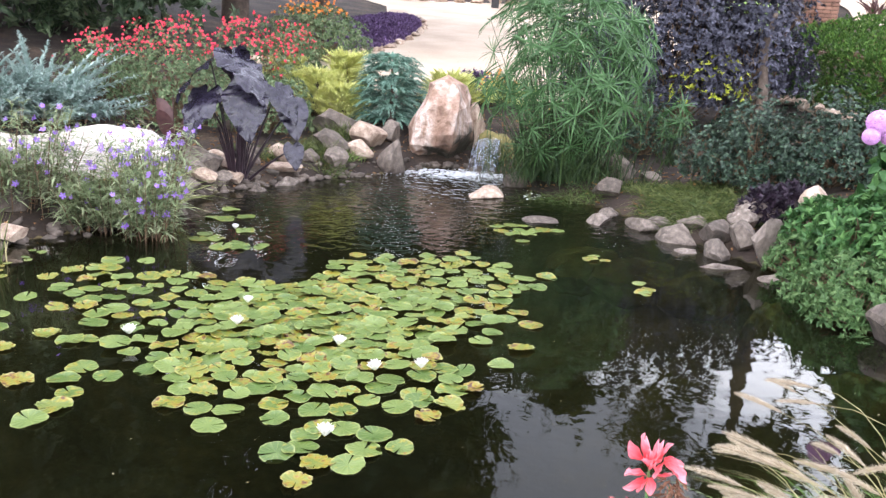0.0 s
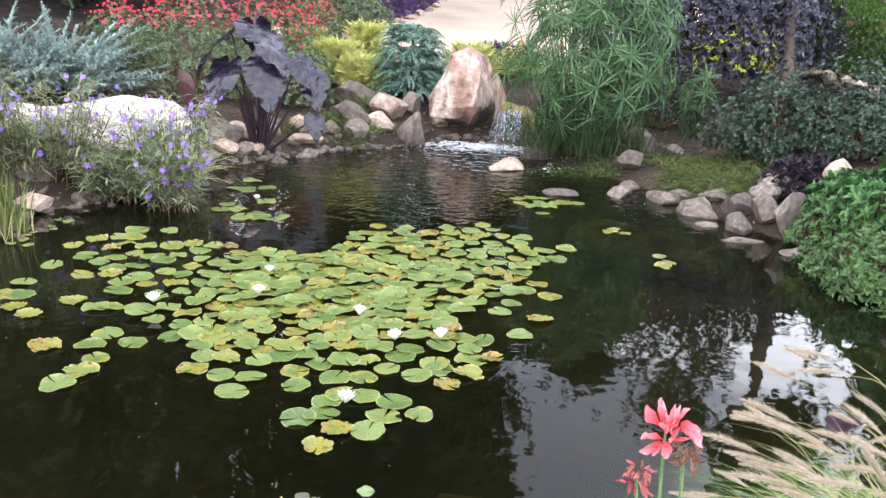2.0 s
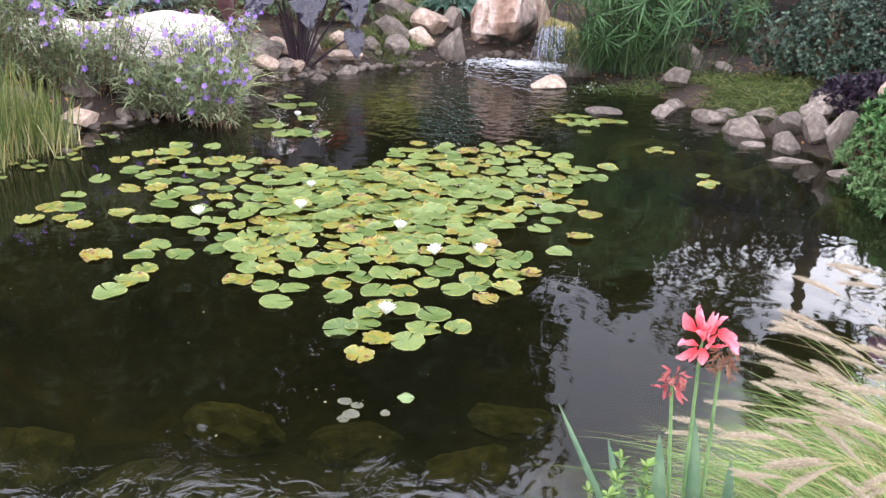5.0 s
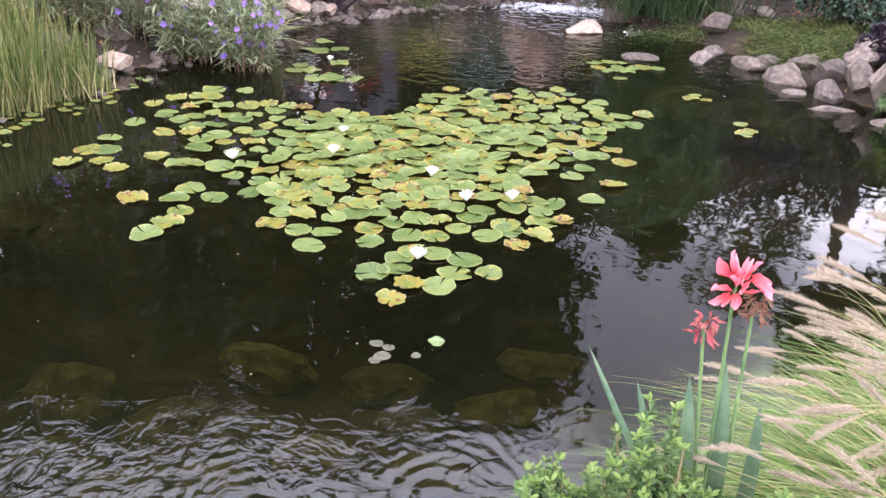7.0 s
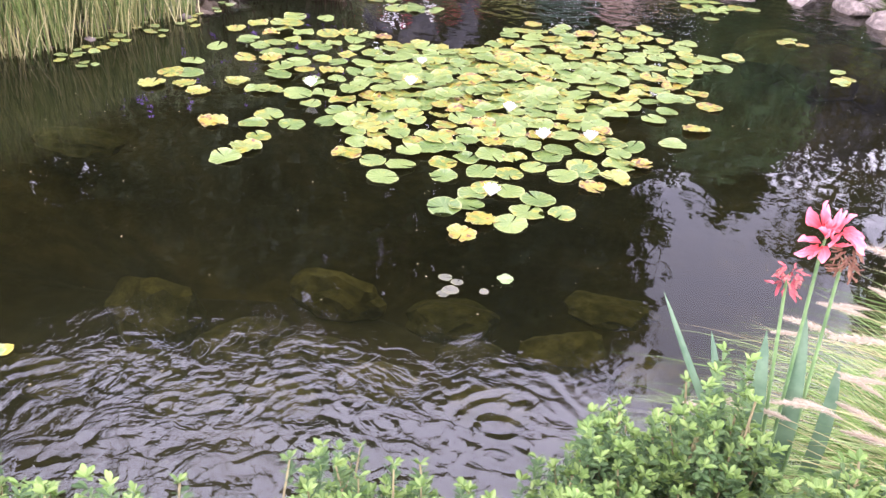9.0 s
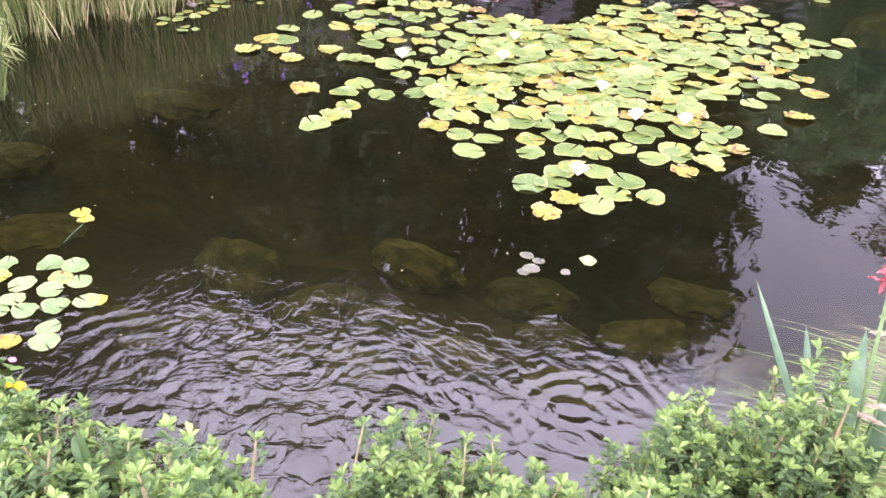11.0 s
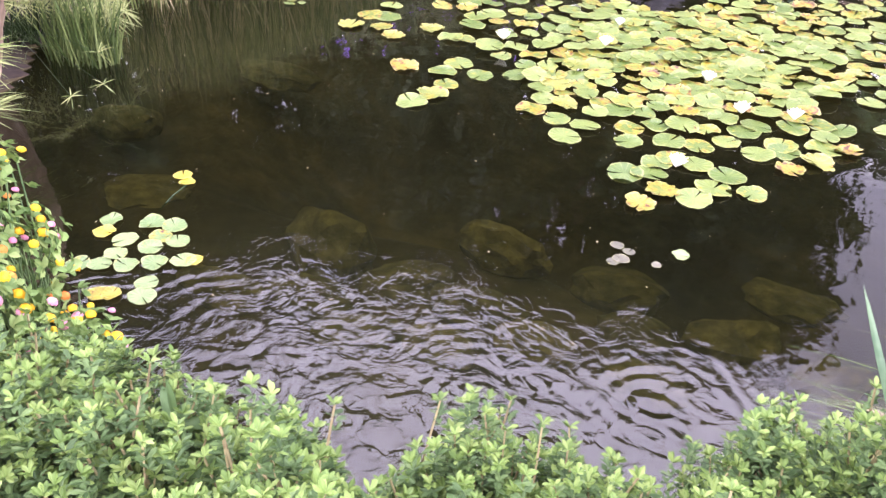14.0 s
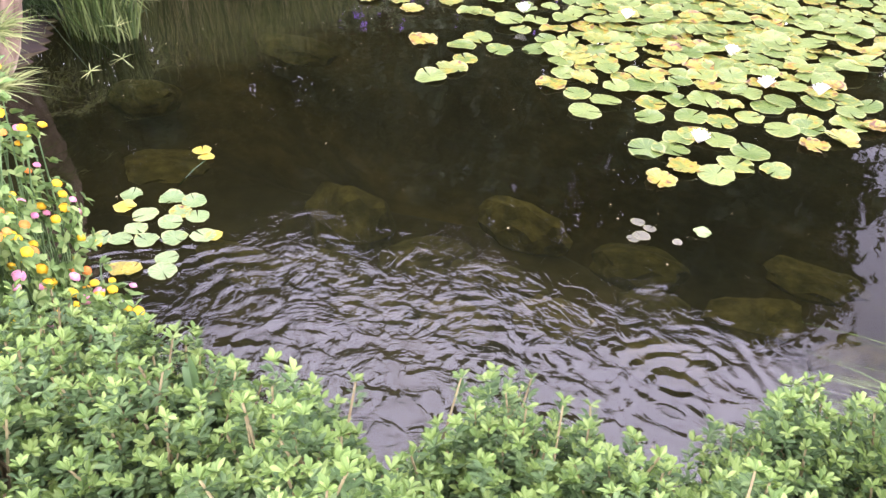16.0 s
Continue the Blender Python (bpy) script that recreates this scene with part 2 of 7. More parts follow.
M_MAUVE = material("mauve_floret", [(0.0, (0.52, 0.22, 0.52)), (1.0, (0.76, 0.44, 0.76))], scale=30, fine=120, rough=0.6, leaf=0.2)
M_HYDRLEAF = leafy("hydrangea_leaf", (0.014, 0.050, 0.015), (0.048, 0.125, 0.036), (0.15, 0.28, 0.09), rough=0.45, leaf=0.15)
M_FERNY = leafy("ferny_leaf", (0.030, 0.072, 0.022), (0.080, 0.150, 0.052), (0.17, 0.26, 0.10))
M_WHITE = material("white_petal", [(0.0, (0.78, 0.77, 0.70)), (1.0, (0.90, 0.90, 0.86))], scale=30, fine=90, rough=0.55, bump=0.1, leaf=0.25)
M_STAMEN = material("yellow_stamen", [(0.0, (0.75, 0.45, 0.03)), (1.0, (0.85, 0.62, 0.08))], scale=60, fine=200, rough=0.7)
M_DEAD = material("dry_leaf", [(0.0, (0.13, 0.055, 0.02)), (0.5, (0.28, 0.14, 0.05)), (1.0, (0.45, 0.27, 0.09))], scale=12, fine=60, rough=0.85, per="object")
M_BRICK = material("brown_brick", [(0.0, (0.10, 0.05, 0.035)), (1.0, (0.26, 0.14, 0.095))], scale=10, fine=50, rough=0.9, bump=0.5, per="object")
M_DARKPOST = material("dark_metal", [(0.0, (0.012, 0.012, 0.013)), (1.0, (0.035, 0.033, 0.032))], scale=8, fine=60, rough=0.5)


def pad_material(name, green, pale, worn, share, most=0.0):
    """A floating leaf: radial veins, a paler rim, and blotches of yellow and brown on some of them."""
    m = bpy.data.materials.new(name)
    m.use_nodes = True
    nt = m.node_tree
    add, link = nt.nodes.new, nt.links.new
    bsdf = nt.nodes["Principled BSDF"]
    place, info = add("ShaderNodeTexCoord"), add("ShaderNodeObjectInfo")
    noise_a, noise_b = add("ShaderNodeTexNoise"), add("ShaderNodeTexNoise")
    noise_a.noise_dimensions = noise_b.noise_dimensions = "4D"
    for n, s in ((noise_a, 1.1), (noise_b, 2.3)):
        n.inputs["Scale"].default_value, n.inputs["Detail"].default_value = s, 4
        link(place.outputs["Object"], n.inputs["Vector"])
    far = add("ShaderNodeMath")
    far.operation, far.inputs[1].default_value = "MULTIPLY", 57.0
    link(info.outputs["Random"], far.inputs[0])
    link(far.outputs[0], noise_a.inputs["W"])
    link(far.outputs[0], noise_b.inputs["W"])
    base = ramp_of(nt, [(0.25, green), (0.5, tuple((a + b) / 2 for a, b in zip(green, pale))), (0.75, pale)])
    own = add("ShaderNodeMapRange")
    own.inputs["To Min"].default_value, own.inputs["To Max"].default_value = -0.22, 0.22
    seed_of = add("ShaderNodeMath")
    seed_of.operation = "FRACT"
    link(far.outputs[0], seed_of.inputs[0])
    link(seed_of.outputs[0], own.inputs["Value"])
    shade_of = add("ShaderNodeMath")
    link(noise_a.outputs["Fac"], shade_of.inputs[0])
    link(own.outputs[0], shade_of.inputs[1])
    link(shade_of.outputs[0], base.inputs["Fac"])
    # blotches, more of them where the leaf's own number is high
    lift = add("ShaderNodeMapRange")
    lift.inputs["From Min"].default_value, lift.inputs["From Max"].default_value = 1 - share, 1.0
    lift.inputs["To Min"].default_value, lift.inputs["To Max"].default_value = -0.20, most
    link(info.outputs["Random"], lift.inputs["Value"])
    total = add("ShaderNodeMath")
    # the rim wears first
    worn_rim, reach = add("ShaderNodeMath"), add("ShaderNodeVectorMath")
    reach.operation = "LENGTH"
    link(place.outputs["Object"], reach.inputs[0])
    worn_rim.operation = "MULTIPLY_ADD"
    worn_rim.inputs[1].default_value = 0.11
    link(reach.outputs["Value"], worn_rim.inputs[0])
    link(noise_b.outputs["Fac"], worn_rim.inputs[2])
    link(worn_rim.outputs[0], total.inputs[0])
    link(lift.outputs[0], total.inputs[1])
    spots = ramp_of(nt, [(0.50, (0, 0, 0)), (0.58, (1, 1, 1))])
    link(total.outputs[0], spots.inputs["Fac"])
    wear = ramp_of(nt, [(0.50, worn[0]), (0.615, worn[0]), (0.65, worn[1]), (0.70, worn[2])])
    link(total.outputs[0], wear.inputs["Fac"])
    mix = add("ShaderNodeMixRGB")
    link(spots.outputs["Color"], mix.inputs["Fac"])
    link(base.outputs["Color"], mix.inputs["Color1"])
    link(wear.outputs["Color"], mix.inputs["Color2"])
    # veins that run out from the stalk
    split = add("ShaderNodeSeparateXYZ")
    link(place.outputs["Object"], split.inputs[0])
    turn = add("ShaderNodeMath")
    turn.operation = "ARCTAN2"
    link(split.outputs["Y"], turn.inputs[0])
    link(split.outputs["X"], turn.inputs[1])
    many = add("ShaderNodeMath")
    many.operation, many.inputs[1].default_value = "MULTIPLY", 13.0
    link(turn.outputs[0], many.inputs[0])
    rib = add("ShaderNodeMath")
    rib.operation = "SINE"
    link(many.outputs[0], rib.inputs[0])
    crest = ramp_of(nt, [(0.86, (0, 0, 0)), (1.0, (0.20, 0.20, 0.20))])
    link(rib.outputs[0], crest.inputs["Fac"])
    flat = add("ShaderNodeVectorMath")
    flat.operation = "LENGTH"
    link(place.outputs["Object"], flat.inputs[0])
    brink = ramp_of(nt, [(0.88, (0, 0, 0)), (0.98, (0.40, 0.40, 0.40))])
    link(flat.outputs["Value"], brink.inputs["Fac"])
    lines = add("ShaderNodeMixRGB")
    lines.blend_type = "ADD"
    lines.inputs["Fac"].default_value = 1.0
    link(crest.outputs["Color"], lines.inputs["Color1"])
    link(brink.outputs["Color"], lines.inputs["Color2"])
    veined = add("ShaderNodeMixRGB")
    veined.inputs["Color2"].default_value = (0.34, 0.36, 0.13, 1)
    link(lines.outputs["Color"], veined.inputs["Fac"])
    link(mix.outputs["Color"], veined.inputs["Color1"])
    link(veined.outputs["Color"], bsdf.inputs["Base Color"])
    bump = add("ShaderNodeBump")
    bump.inputs["Strength"].default_value, bump.inputs["Distance"].default_value = 0.10, 0.010
    link(rib.outputs[0], bump.inputs["Height"])
    link(bump.outputs["Normal"], bsdf.inputs["Normal"])
    bsdf.inputs["Roughness"].default_value = 0.40
    bsdf.inputs["Specular IOR Level"].default_value = 0.38
    return m


WORN = ((0.180, 0.165, 0.014), (0.20, 0.105, 0.012), (0.07, 0.030, 0.011))
M_PAD = pad_material("lily_pad", (0.049, 0.092, 0.014), (0.120, 0.165, 0.040), WORN, 0.72, 0.03)
M_PADOLD = pad_material("yellowed_lily_pad", (0.088, 0.122, 0.020), (0.150, 0.165, 0.030), ((0.19, 0.160, 0.013), (0.20, 0.10, 0.013), (0.07, 0.030, 0.012)), 1.5, 0.085)
M_PADSMALL = pad_material("small_lily_pad", (0.080, 0.140, 0.042), (0.155, 0.22, 0.086), WORN, 0.12, -0.03)
M_PADYELLOW = pad_material("yellow_lily_pad", (0.24, 0.19, 0.012), (0.38, 0.31, 0.03), WORN, 0.2, -0.02)
M_PADGREY = pad_material("faded_lily_pad", (0.050, 0.055, 0.036), (0.095, 0.090, 0.066), WORN, 0.1)


def water_material():
    m = bpy.data.materials.new("pond_water")
    m.use_nodes = True
    nt = m.node_tree
    nt.nodes.clear()
    add, link = nt.nodes.new, nt.links.new
    out, mix = add("ShaderNodeOutputMaterial"), add("ShaderNodeMixShader")
    clear, gloss = add("ShaderNodeBsdfTransparent"), add("ShaderNodeBsdfGlossy")
    clear.inputs["Color"].default_value = (0.34, 0.345, 0.22, 1)
    gloss.inputs["Roughness"].default_value = 0.02
    edge = add("ShaderNodeFresnel")
    edge.inputs["IOR"].default_value = 1.48
    place = add("ShaderNodeTexCoord")

    def near(x, y, r0, r1):
        """1 at the point, falling to 0 between the two radii."""
        d = add("ShaderNodeVectorMath")
        d.operation = "DISTANCE"
        d.inputs[1].default_value = (x, y, 0)
        link(place.outputs["Object"], d.inputs[0])
        f = add("ShaderNodeMapRange")
        f.interpolation_type = "SMOOTHSTEP"
        f.inputs["From Min"].default_value, f.inputs["From Max"].default_value = r0, r1
        f.inputs["To Min"].default_value, f.inputs["To Max"].default_value = 1, 0
        link(d.outputs["Value"], f.inputs["Value"])
        return f.outputs[0]

    def waves(scale, detail, distort):
        n = add("ShaderNodeTexNoise")
        n.inputs["Scale"].default_value, n.inputs["Detail"].default_value = scale, detail
        n.inputs["Distortion"].default_value = distort
        link(place.outputs["Object"], n.inputs["Vector"])
        return n.outputs["Fac"]

    def times(a, b):
        k = add("ShaderNodeMath")
        k.operation = "MULTIPLY"
        for i, v in enumerate((a, b)):
            if isinstance(v, float):
                k.inputs[i].default_value = v
            else:
                link(v, k.inputs[i])
        return k.outputs[0]

    def plus(a, b):
        k = add("ShaderNodeMath")
        link(a, k.inputs[0])
        link(b, k.inputs[1])
        return k.outputs[0]

    calm = times(waves(2.2, 2, 0.3), 0.0042)
    small = times(waves(9, 2, 0.2), 0.0006)
    stirred = plus(times(waves(11.0, 3.0, 0.9), 0.0060), times(waves(24.0, 2.0, 0.5), 0.0013))

    def rings(x, y, length, reach, high):
        """Waves that run out from where something broke the surface."""
        d = add("ShaderNodeVectorMath")
        d.operation = "DISTANCE"
        d.inputs[1].default_value = (x, y, 0)
        link(place.outputs["Object"], d.inputs[0])
        bent_d = plus(d.outputs["Value"], times(waves(4.0, 2, 0.4), 0.15))
        k = add("ShaderNodeMath")
        k.operation = "SINE"
        link(times(bent_d, 6.2832 / length), k.inputs[0])
        broken = add("ShaderNodeMapRange")
        broken.inputs["From Min"].default_value, broken.inputs["From Max"].default_value = 0.42, 0.62
        link(waves(2.3, 2, 0.5), broken.inputs["Value"])
        return times(times(times(k.outputs[0], high), near(x, y, 0.04, reach)), broken.outputs[0])

    ripples = rings(-1.40, 1.42, 0.080, 0.75, 0.0016)
    for spot in ((-0.62, 1.55, 0.055, 0.50, 0.0013), (-0.15, 1.75, 0.060, 0.42, 0.0013), (-1.05, 1.20, 0.050, 0.45, 0.0014), (-1.75, 1.25, 0.065, 0.5, 0.0016), (-0.35, 1.35, 0.05, 0.4, 0.0012)):
        ripples = plus(ripples, rings(*spot))
    feed_c = times(near(-0.85, 1.05, 0.3, 0.9), 0.55)
    feed_a, feed_b = near(-1.30, 1.30, 0.35, 1.0), near(-0.45, 1.50, 0.25, 0.95)
    falls = times(near(-0.1, 10.9, 0.8, 6.2), times(waves(7, 2, 0.6), 0.025))
    height = plus(plus(plus(plus(calm, small), times(plus(plus(feed_a, feed_b), feed_c), stirred)), falls), ripples)
    bump = add("ShaderNodeBump")
    bump.inputs["Strength"].default_value, bump.inputs["Distance"].default_value = 1.0, 1.0
    link(height, bump.inputs["Height"])
    link(bump.outputs["Normal"], gloss.inputs["Normal"])
    link(bump.outputs["Normal"], edge.inputs["Normal"])
    link(edge.outputs[0], mix.inputs["Fac"])
    murk, cloudy = add("ShaderNodeBsdfDiffuse"), add("ShaderNodeMixShader")
    murk.inputs["Color"].default_value = (0.115, 0.125, 0.060, 1)
    # silt stirred up along the near bank
    silt = add("ShaderNodeMath")
    silt.operation, silt.inputs[1].default_value, silt.inputs[2].default_value = "MULTIPLY_ADD", 0.022, 0.022
    link(plus(plus(feed_a, feed_b), feed_c), silt.inputs[0])
    link(silt.outputs[0], cloudy.inputs["Fac"])
    link(clear.outputs[0], cloudy.inputs[1])
    link(murk.outputs[0], cloudy.inputs[2])
    link(cloudy.outputs[0], mix.inputs[1])
    link(gloss.outputs[0], mix.inputs[2])
    link(mix.outputs[0], out.inputs["Surface"])
    return m


M_WATER = water_material()
M_BED = material("pond_bed", [(0.0, (0.014, 0.011, 0.004)), (0.5, (0.048, 0.037, 0.014)), (1.0, (0.115, 0.088, 0.036))], scale=1.6, fine=9, rough=0.95, bump=0.6)
M_FOAM = material("foam", [(0.0, (0.62, 0.64, 0.66)), (1.0, (0.88, 0.89, 0.90))], scale=14, fine=60, rough=0.4, bump=0.6, leaf=0.35)



# ---- the plan of the pond: its shore at the water line, counter-clockwise ----
SHORE = [(-2.2, 0.85), (-1.2, 0.72), (-0.2, 0.98), (0.6, 1.42), (1.5, 2.0), (2.3, 2.8), (2.85, 3.7), (2.88, 4.6), (2.72, 5.2),
         (2.72, 5.9), (2.66, 6.5), (2.42, 7.05), (2.14, 7.65), (1.92, 8.3), (1.55, 9.1), (1.0, 9.6), (0.75, 10.2), (0.55, 11.0),
         (-0.3, 11.35), (-1.0, 10.6), (-1.6, 10.0), (-2.05, 9.45), (-2.45, 8.9), (-2.75, 8.1), (-2.6, 7.3), (-2.95, 6.75),
         (-3.4, 6.25), (-3.5, 5.5), (-3.75, 4.6), (-4.05, 3.9), (-4.0, 3.1), (-3.5, 2.4), (-3.1, 1.7)]
def rounded(points, steps):
    """A closed smooth curve through the points."""
    out = []
    n = len(points)
    for i in range(n):
        p0, p1, p2, p3 = (np.array(points[(i + k) % n]) for k in (-1, 0, 1, 2))
        for s in range(steps):
            u = s / steps
            out.append(0.5 * (2 * p1 + (p2 - p0) * u + (2 * p0 - 5 * p1 + 4 * p2 - p3) * u * u + (3 * p1 - p0 - 3 * p2 + p3) * u ** 3))
    return np.array(out)
RIM = rounded(SHORE, 4)
def off_shore(x, y):
    """Metres from the shore line, negative over the water."""
    x, y = np.asarray(x, float), np.asarray(y, float)
    a, b = RIM, np.roll(RIM, -1, 0)
    best = np.full(x.shape, 1e9)
    inside = np.zeros(x.shape, bool)
    for (ax, ay), (bx, by) in zip(a, b):
        dx, dy = bx - ax, by - ay
        u = np.clip(((x - ax) * dx + (y - ay) * dy) / (dx * dx + dy * dy + 1e-12), 0, 1)
        best = np.minimum(best, np.hypot(x - ax - u * dx, y - ay - u * dy))
        cross = ((ay > y) != (by > y)) & (x < (bx - ax) * (y - ay) / (by - ay + 1e-12) + ax)
        inside ^= cross
    return np.where(inside, -best, best)
def smooth(u):
    u = np.clip(u, 0, 1)
    return u * u * (3 - 2 * u)
def ground_z(x, y):
    """Height of the ground and of the pond's bed."""
    x, y = np.asarray(x, float), np.asarray(y, float)
    d = off_shore(x, y)
    lip = 0.16 * smooth(d / 0.4)
    back = 0.13 * np.clip(y - 10.0, 0, 45) * smooth((y - 8) / 6)
    right = 0.20 * np.clip(x - 2.4, 0, 9) * smooth((y - 2) / 3)
    left = 0.10 * np.clip(-3.2 - x, 0, 20) * smooth((y - 3) / 4)
    bank = lip + (back + right + left) * smooth(d / 1.2)
    shelf = -0.10 - 0.30 * smooth(-d / 0.5) - 0.60 * smooth((-d - 0.7) / 1.2)
    # a shallow stony shelf along the near bank
    near = smooth((3.25 - y - 0.25 * np.abs(x + 1.0)) / 0.7)
    shelf = shelf * (1 - near) + np.maximum(shelf, -0.27) * near
    return np.where(d > 0, bank, shelf)


# ---- tools for building ----
def mesh_of(name, verts, faces, mat, shade=False):
    me = bpy.data.meshes.new(name)
    me.from_pydata(np.asarray(verts, float).tolist(), [], np.asarray(faces).tolist() if isinstance(faces, np.ndarray) else faces)
    me.materials.append(mat)
    if shade:
        me.polygons.foreach_set("use_smooth", [True] * len(me.polygons))
    me.update()
    return me


def thing(name, x=0.0, y=0.0, z=0.0, label="", category="", group="", kind=""):
    ob = new(name)
    ob.empty_display_size = 0.1
    ob.location = (x, y, z)
    return tagged(ob, label, category, group, kind)


def part(name, me, parent, label="", at=None, kind=""):
    ob = new(name, me)
    ob.parent = parent
    if at is not None:
        ob.matrix_local = at
    return tagged(ob, label, kind=kind)


def joined(pieces):
    """One list of verts and faces out of several."""
    vs, fs, n = [], [], 0
    for v, f in pieces:
        v = np.asarray(v, float)
        vs.append(v)
        fs += [[i + n for i in face] for face in (f.tolist() if isinstance(f, np.ndarray) else f)]
        n += len(v)
    return np.concatenate(vs), fs


def unit(a):
    return a / (np.linalg.norm(a, axis=-1, keepdims=True) + 1e-9)


def aimed(ways, ups=None):
    """Turns whose y goes along each way and whose z leans towards up."""
    y = unit(np.asarray(ways, float))
    ups = np.tile((0, 0, 1.0), (len(y), 1)) if ups is None else ups
    x = np.cross(y, ups)
    bad = np.linalg.norm(x, axis=1) < 1e-3
    x[bad] = (1, 0, 0)
    x = unit(x)
    return np.stack([x, y, np.cross(x, y)], -1)


def strewn(shape, places, turns, sizes):
    """Copies of a small shape (verts, triangles) in one list."""
    v, f = np.asarray(shape[0], float), np.asarray(shape[1])
    sizes = np.asarray(sizes, float)
    sizes = sizes[:, None] if sizes.ndim == 1 else sizes
    out = np.einsum("nij,nkj->nki", turns, v[None] * sizes[:, None, :]) + np.asarray(places)[:, None, :]
    faces = f[None] + (np.arange(len(out)) * len(v))[:, None, None]
    return out.reshape(-1, 3), faces.reshape(-1, f.shape[1])


def stacked(pairs):
    """As joined(), for arrays of triangles alone."""
    vs, fs, n = [], [], 0
    for v, f in pairs:
        vs.append(v)
        fs.append(np.asarray(f) + n)
        n += len(v)
    return np.concatenate(vs), np.concatenate(fs)


def leaf_shape(w=0.4, fold=0.12, droop=0.12, mid=0.45):
    v = [(0, 0, 0), (-w / 2, mid, fold), (0, mid, 0), (w / 2, mid, fold), (0, 1, -droop)]
    return v, [(0, 2, 1), (0, 3, 2), (1, 2, 4), (2, 3, 4)]


def oval_shape(w=0.5, fold=0.1, droop=0.15):
    v = [(0, 0, 0), (-w * 0.42, 0.28, fold), (0, 0.3, 0), (w * 0.42, 0.28, fold), (-w * 0.42, 0.68, fold - droop * 0.4), (0, 0.7, -droop * 0.4),
         (w * 0.42, 0.68, fold - droop * 0.4), (0, 1, -droop)]
    return v, [(0, 2, 1), (0, 3, 2), (1, 2, 5), (1, 5, 4), (2, 3, 6), (2, 6, 5), (4, 5, 7), (5, 6, 7)]


def random_ways(rng, n, up=0.0):
    a = rng.normal(size=(n, 3))
    a[:, 2] += up
    return unit(a)


def tube(points, radii, sides=5):
    """A tapered tube along points."""
    p = np.asarray(points, float)
    d = unit(np.gradient(p, axis=0))
    a = unit(np.cross(d, np.tile((0.31, 0.87, 0.38), (len(p), 1))))
    b = np.cross(d, a)
    rad = np.broadcast_to(np.asarray(radii, float), (len(p),))
    ang = np.arange(sides) * 2 * math.pi / sides
    v = p[:, None] + rad[:, None, None] * (np.cos(ang)[None, :, None] * a[:, None] + np.sin(ang)[None, :, None] * b[:, None])
    f = []
    for i in range(len(p) - 1):
        for j in range(sides):
            k, m = i * sides + j, i * sides + (j + 1) % sides
            f += [(k, m, m + sides), (k, m + sides, k + sides)]
    return v.reshape(-1, 3), np.array(f)


def bent(start, way, length, sag, steps=5, rng=None, wild=0.0):
    """A stalk's line: it sets out along way and sags with the square of its length."""
    u = np.linspace(0, 1, steps)[:, None]
    p = np.asarray(start, float) + unit(np.asarray(way, float)) * length * u
    p[:, 2] -= sag * length * u[:, 0] ** 2
    if wild and rng is not None:
        p[1:] += np.cumsum(rng.normal(size=(steps - 1, 3)) * wild * length / steps, 0)
    return p


def rounded_line(points, n):
    a, b, c = (np.asarray(p, float) for p in points)
    u = np.linspace(0, 1, n)[:, None]
    return (1 - u) ** 2 * a + 2 * u * (1 - u) * b + u ** 2 * c


def blades(rng, starts, ways, lengths, widths, sag, steps=5):
    """Grass blades: strips that taper to a point and bow over."""
    n = len(starts)
    u = np.linspace(0, 1, steps)
    ways = unit(np.asarray(ways, float))
    p = starts[:, None] + ways[:, None] * (lengths[:, None] * u)[..., None]
    sag = np.broadcast_to(np.asarray(sag, float), (n,))
    out = unit(ways * (1, 1, 0) + rng.normal(size=(n, 3)) * (0.05, 0.05, 0))
    bow = (lengths * sag)[:, None] * u ** 2.2
    p = p + out[:, None] * (bow * 0.6)[..., None]
    p[..., 2] -= bow * 0.8
    side = unit(np.cross(ways, random_ways(rng, n)))
    half = widths[:, None] * (np.minimum(1, 0.45 + 1.4 * u) * (1 - u ** 3 * 0.98))[None] / 2
    v = np.concatenate([p - side[:, None] * half[..., None], p + side[:, None] * half[..., None]], 1)
    f = []
    for i in range(steps - 1):
        f += [(i, i + 1, steps + i + 1), (i, steps + i + 1, steps + i)]
    f = np.array(f)[None] + (np.arange(n) * 2 * steps)[:, None, None]
    return v.reshape(-1, 3), f.reshape(-1, 3)


def stone_mesh(name, seed, mat, size=(1, 1, 1), cuts=9, rough=0.045, detail=3, worn=(0.50, 0.80)):
    """A stone: a ball cut by planes, its edges rounded and its faces uneven. Its base lies at z = 0."""
    rng = np.random.default_rng(seed)
    bm = bmesh.new()
    bmesh.ops.create_icosphere(bm, subdivisions=detail, radius=1.0)
    planes = [(unit(rng.normal(size=3)), rng.uniform(*worn)) for _ in range(cuts)]
    shift = Vector(rng.uniform(-50, 50, 3))
    for v in bm.verts:
        p = np.array(v.co)
        for n, d in planes:
            over = p @ n - d
            if over > 0:
                p = p - n * over * 0.98
        q = Vector(p)
        q += q.normalized() * (rough * noise.fractal(q * 2.2 + shift, 1.0, 2.0, 4))
        v.co = (q.x * size[0], q.y * size[1], (q.z + 0.72) * size[2] / 1.5)
    me = bpy.data.meshes.new(name)
    bm.to_mesh(me)
    bm.free()
    me.materials.append(mat)
    me.polygons.foreach_set("use_smooth", [True] * len(me.polygons))
    me.set_sharp_from_angle(angle=radians(24))
    return me


def ground(x, y):
    return float(ground_z(x, y))


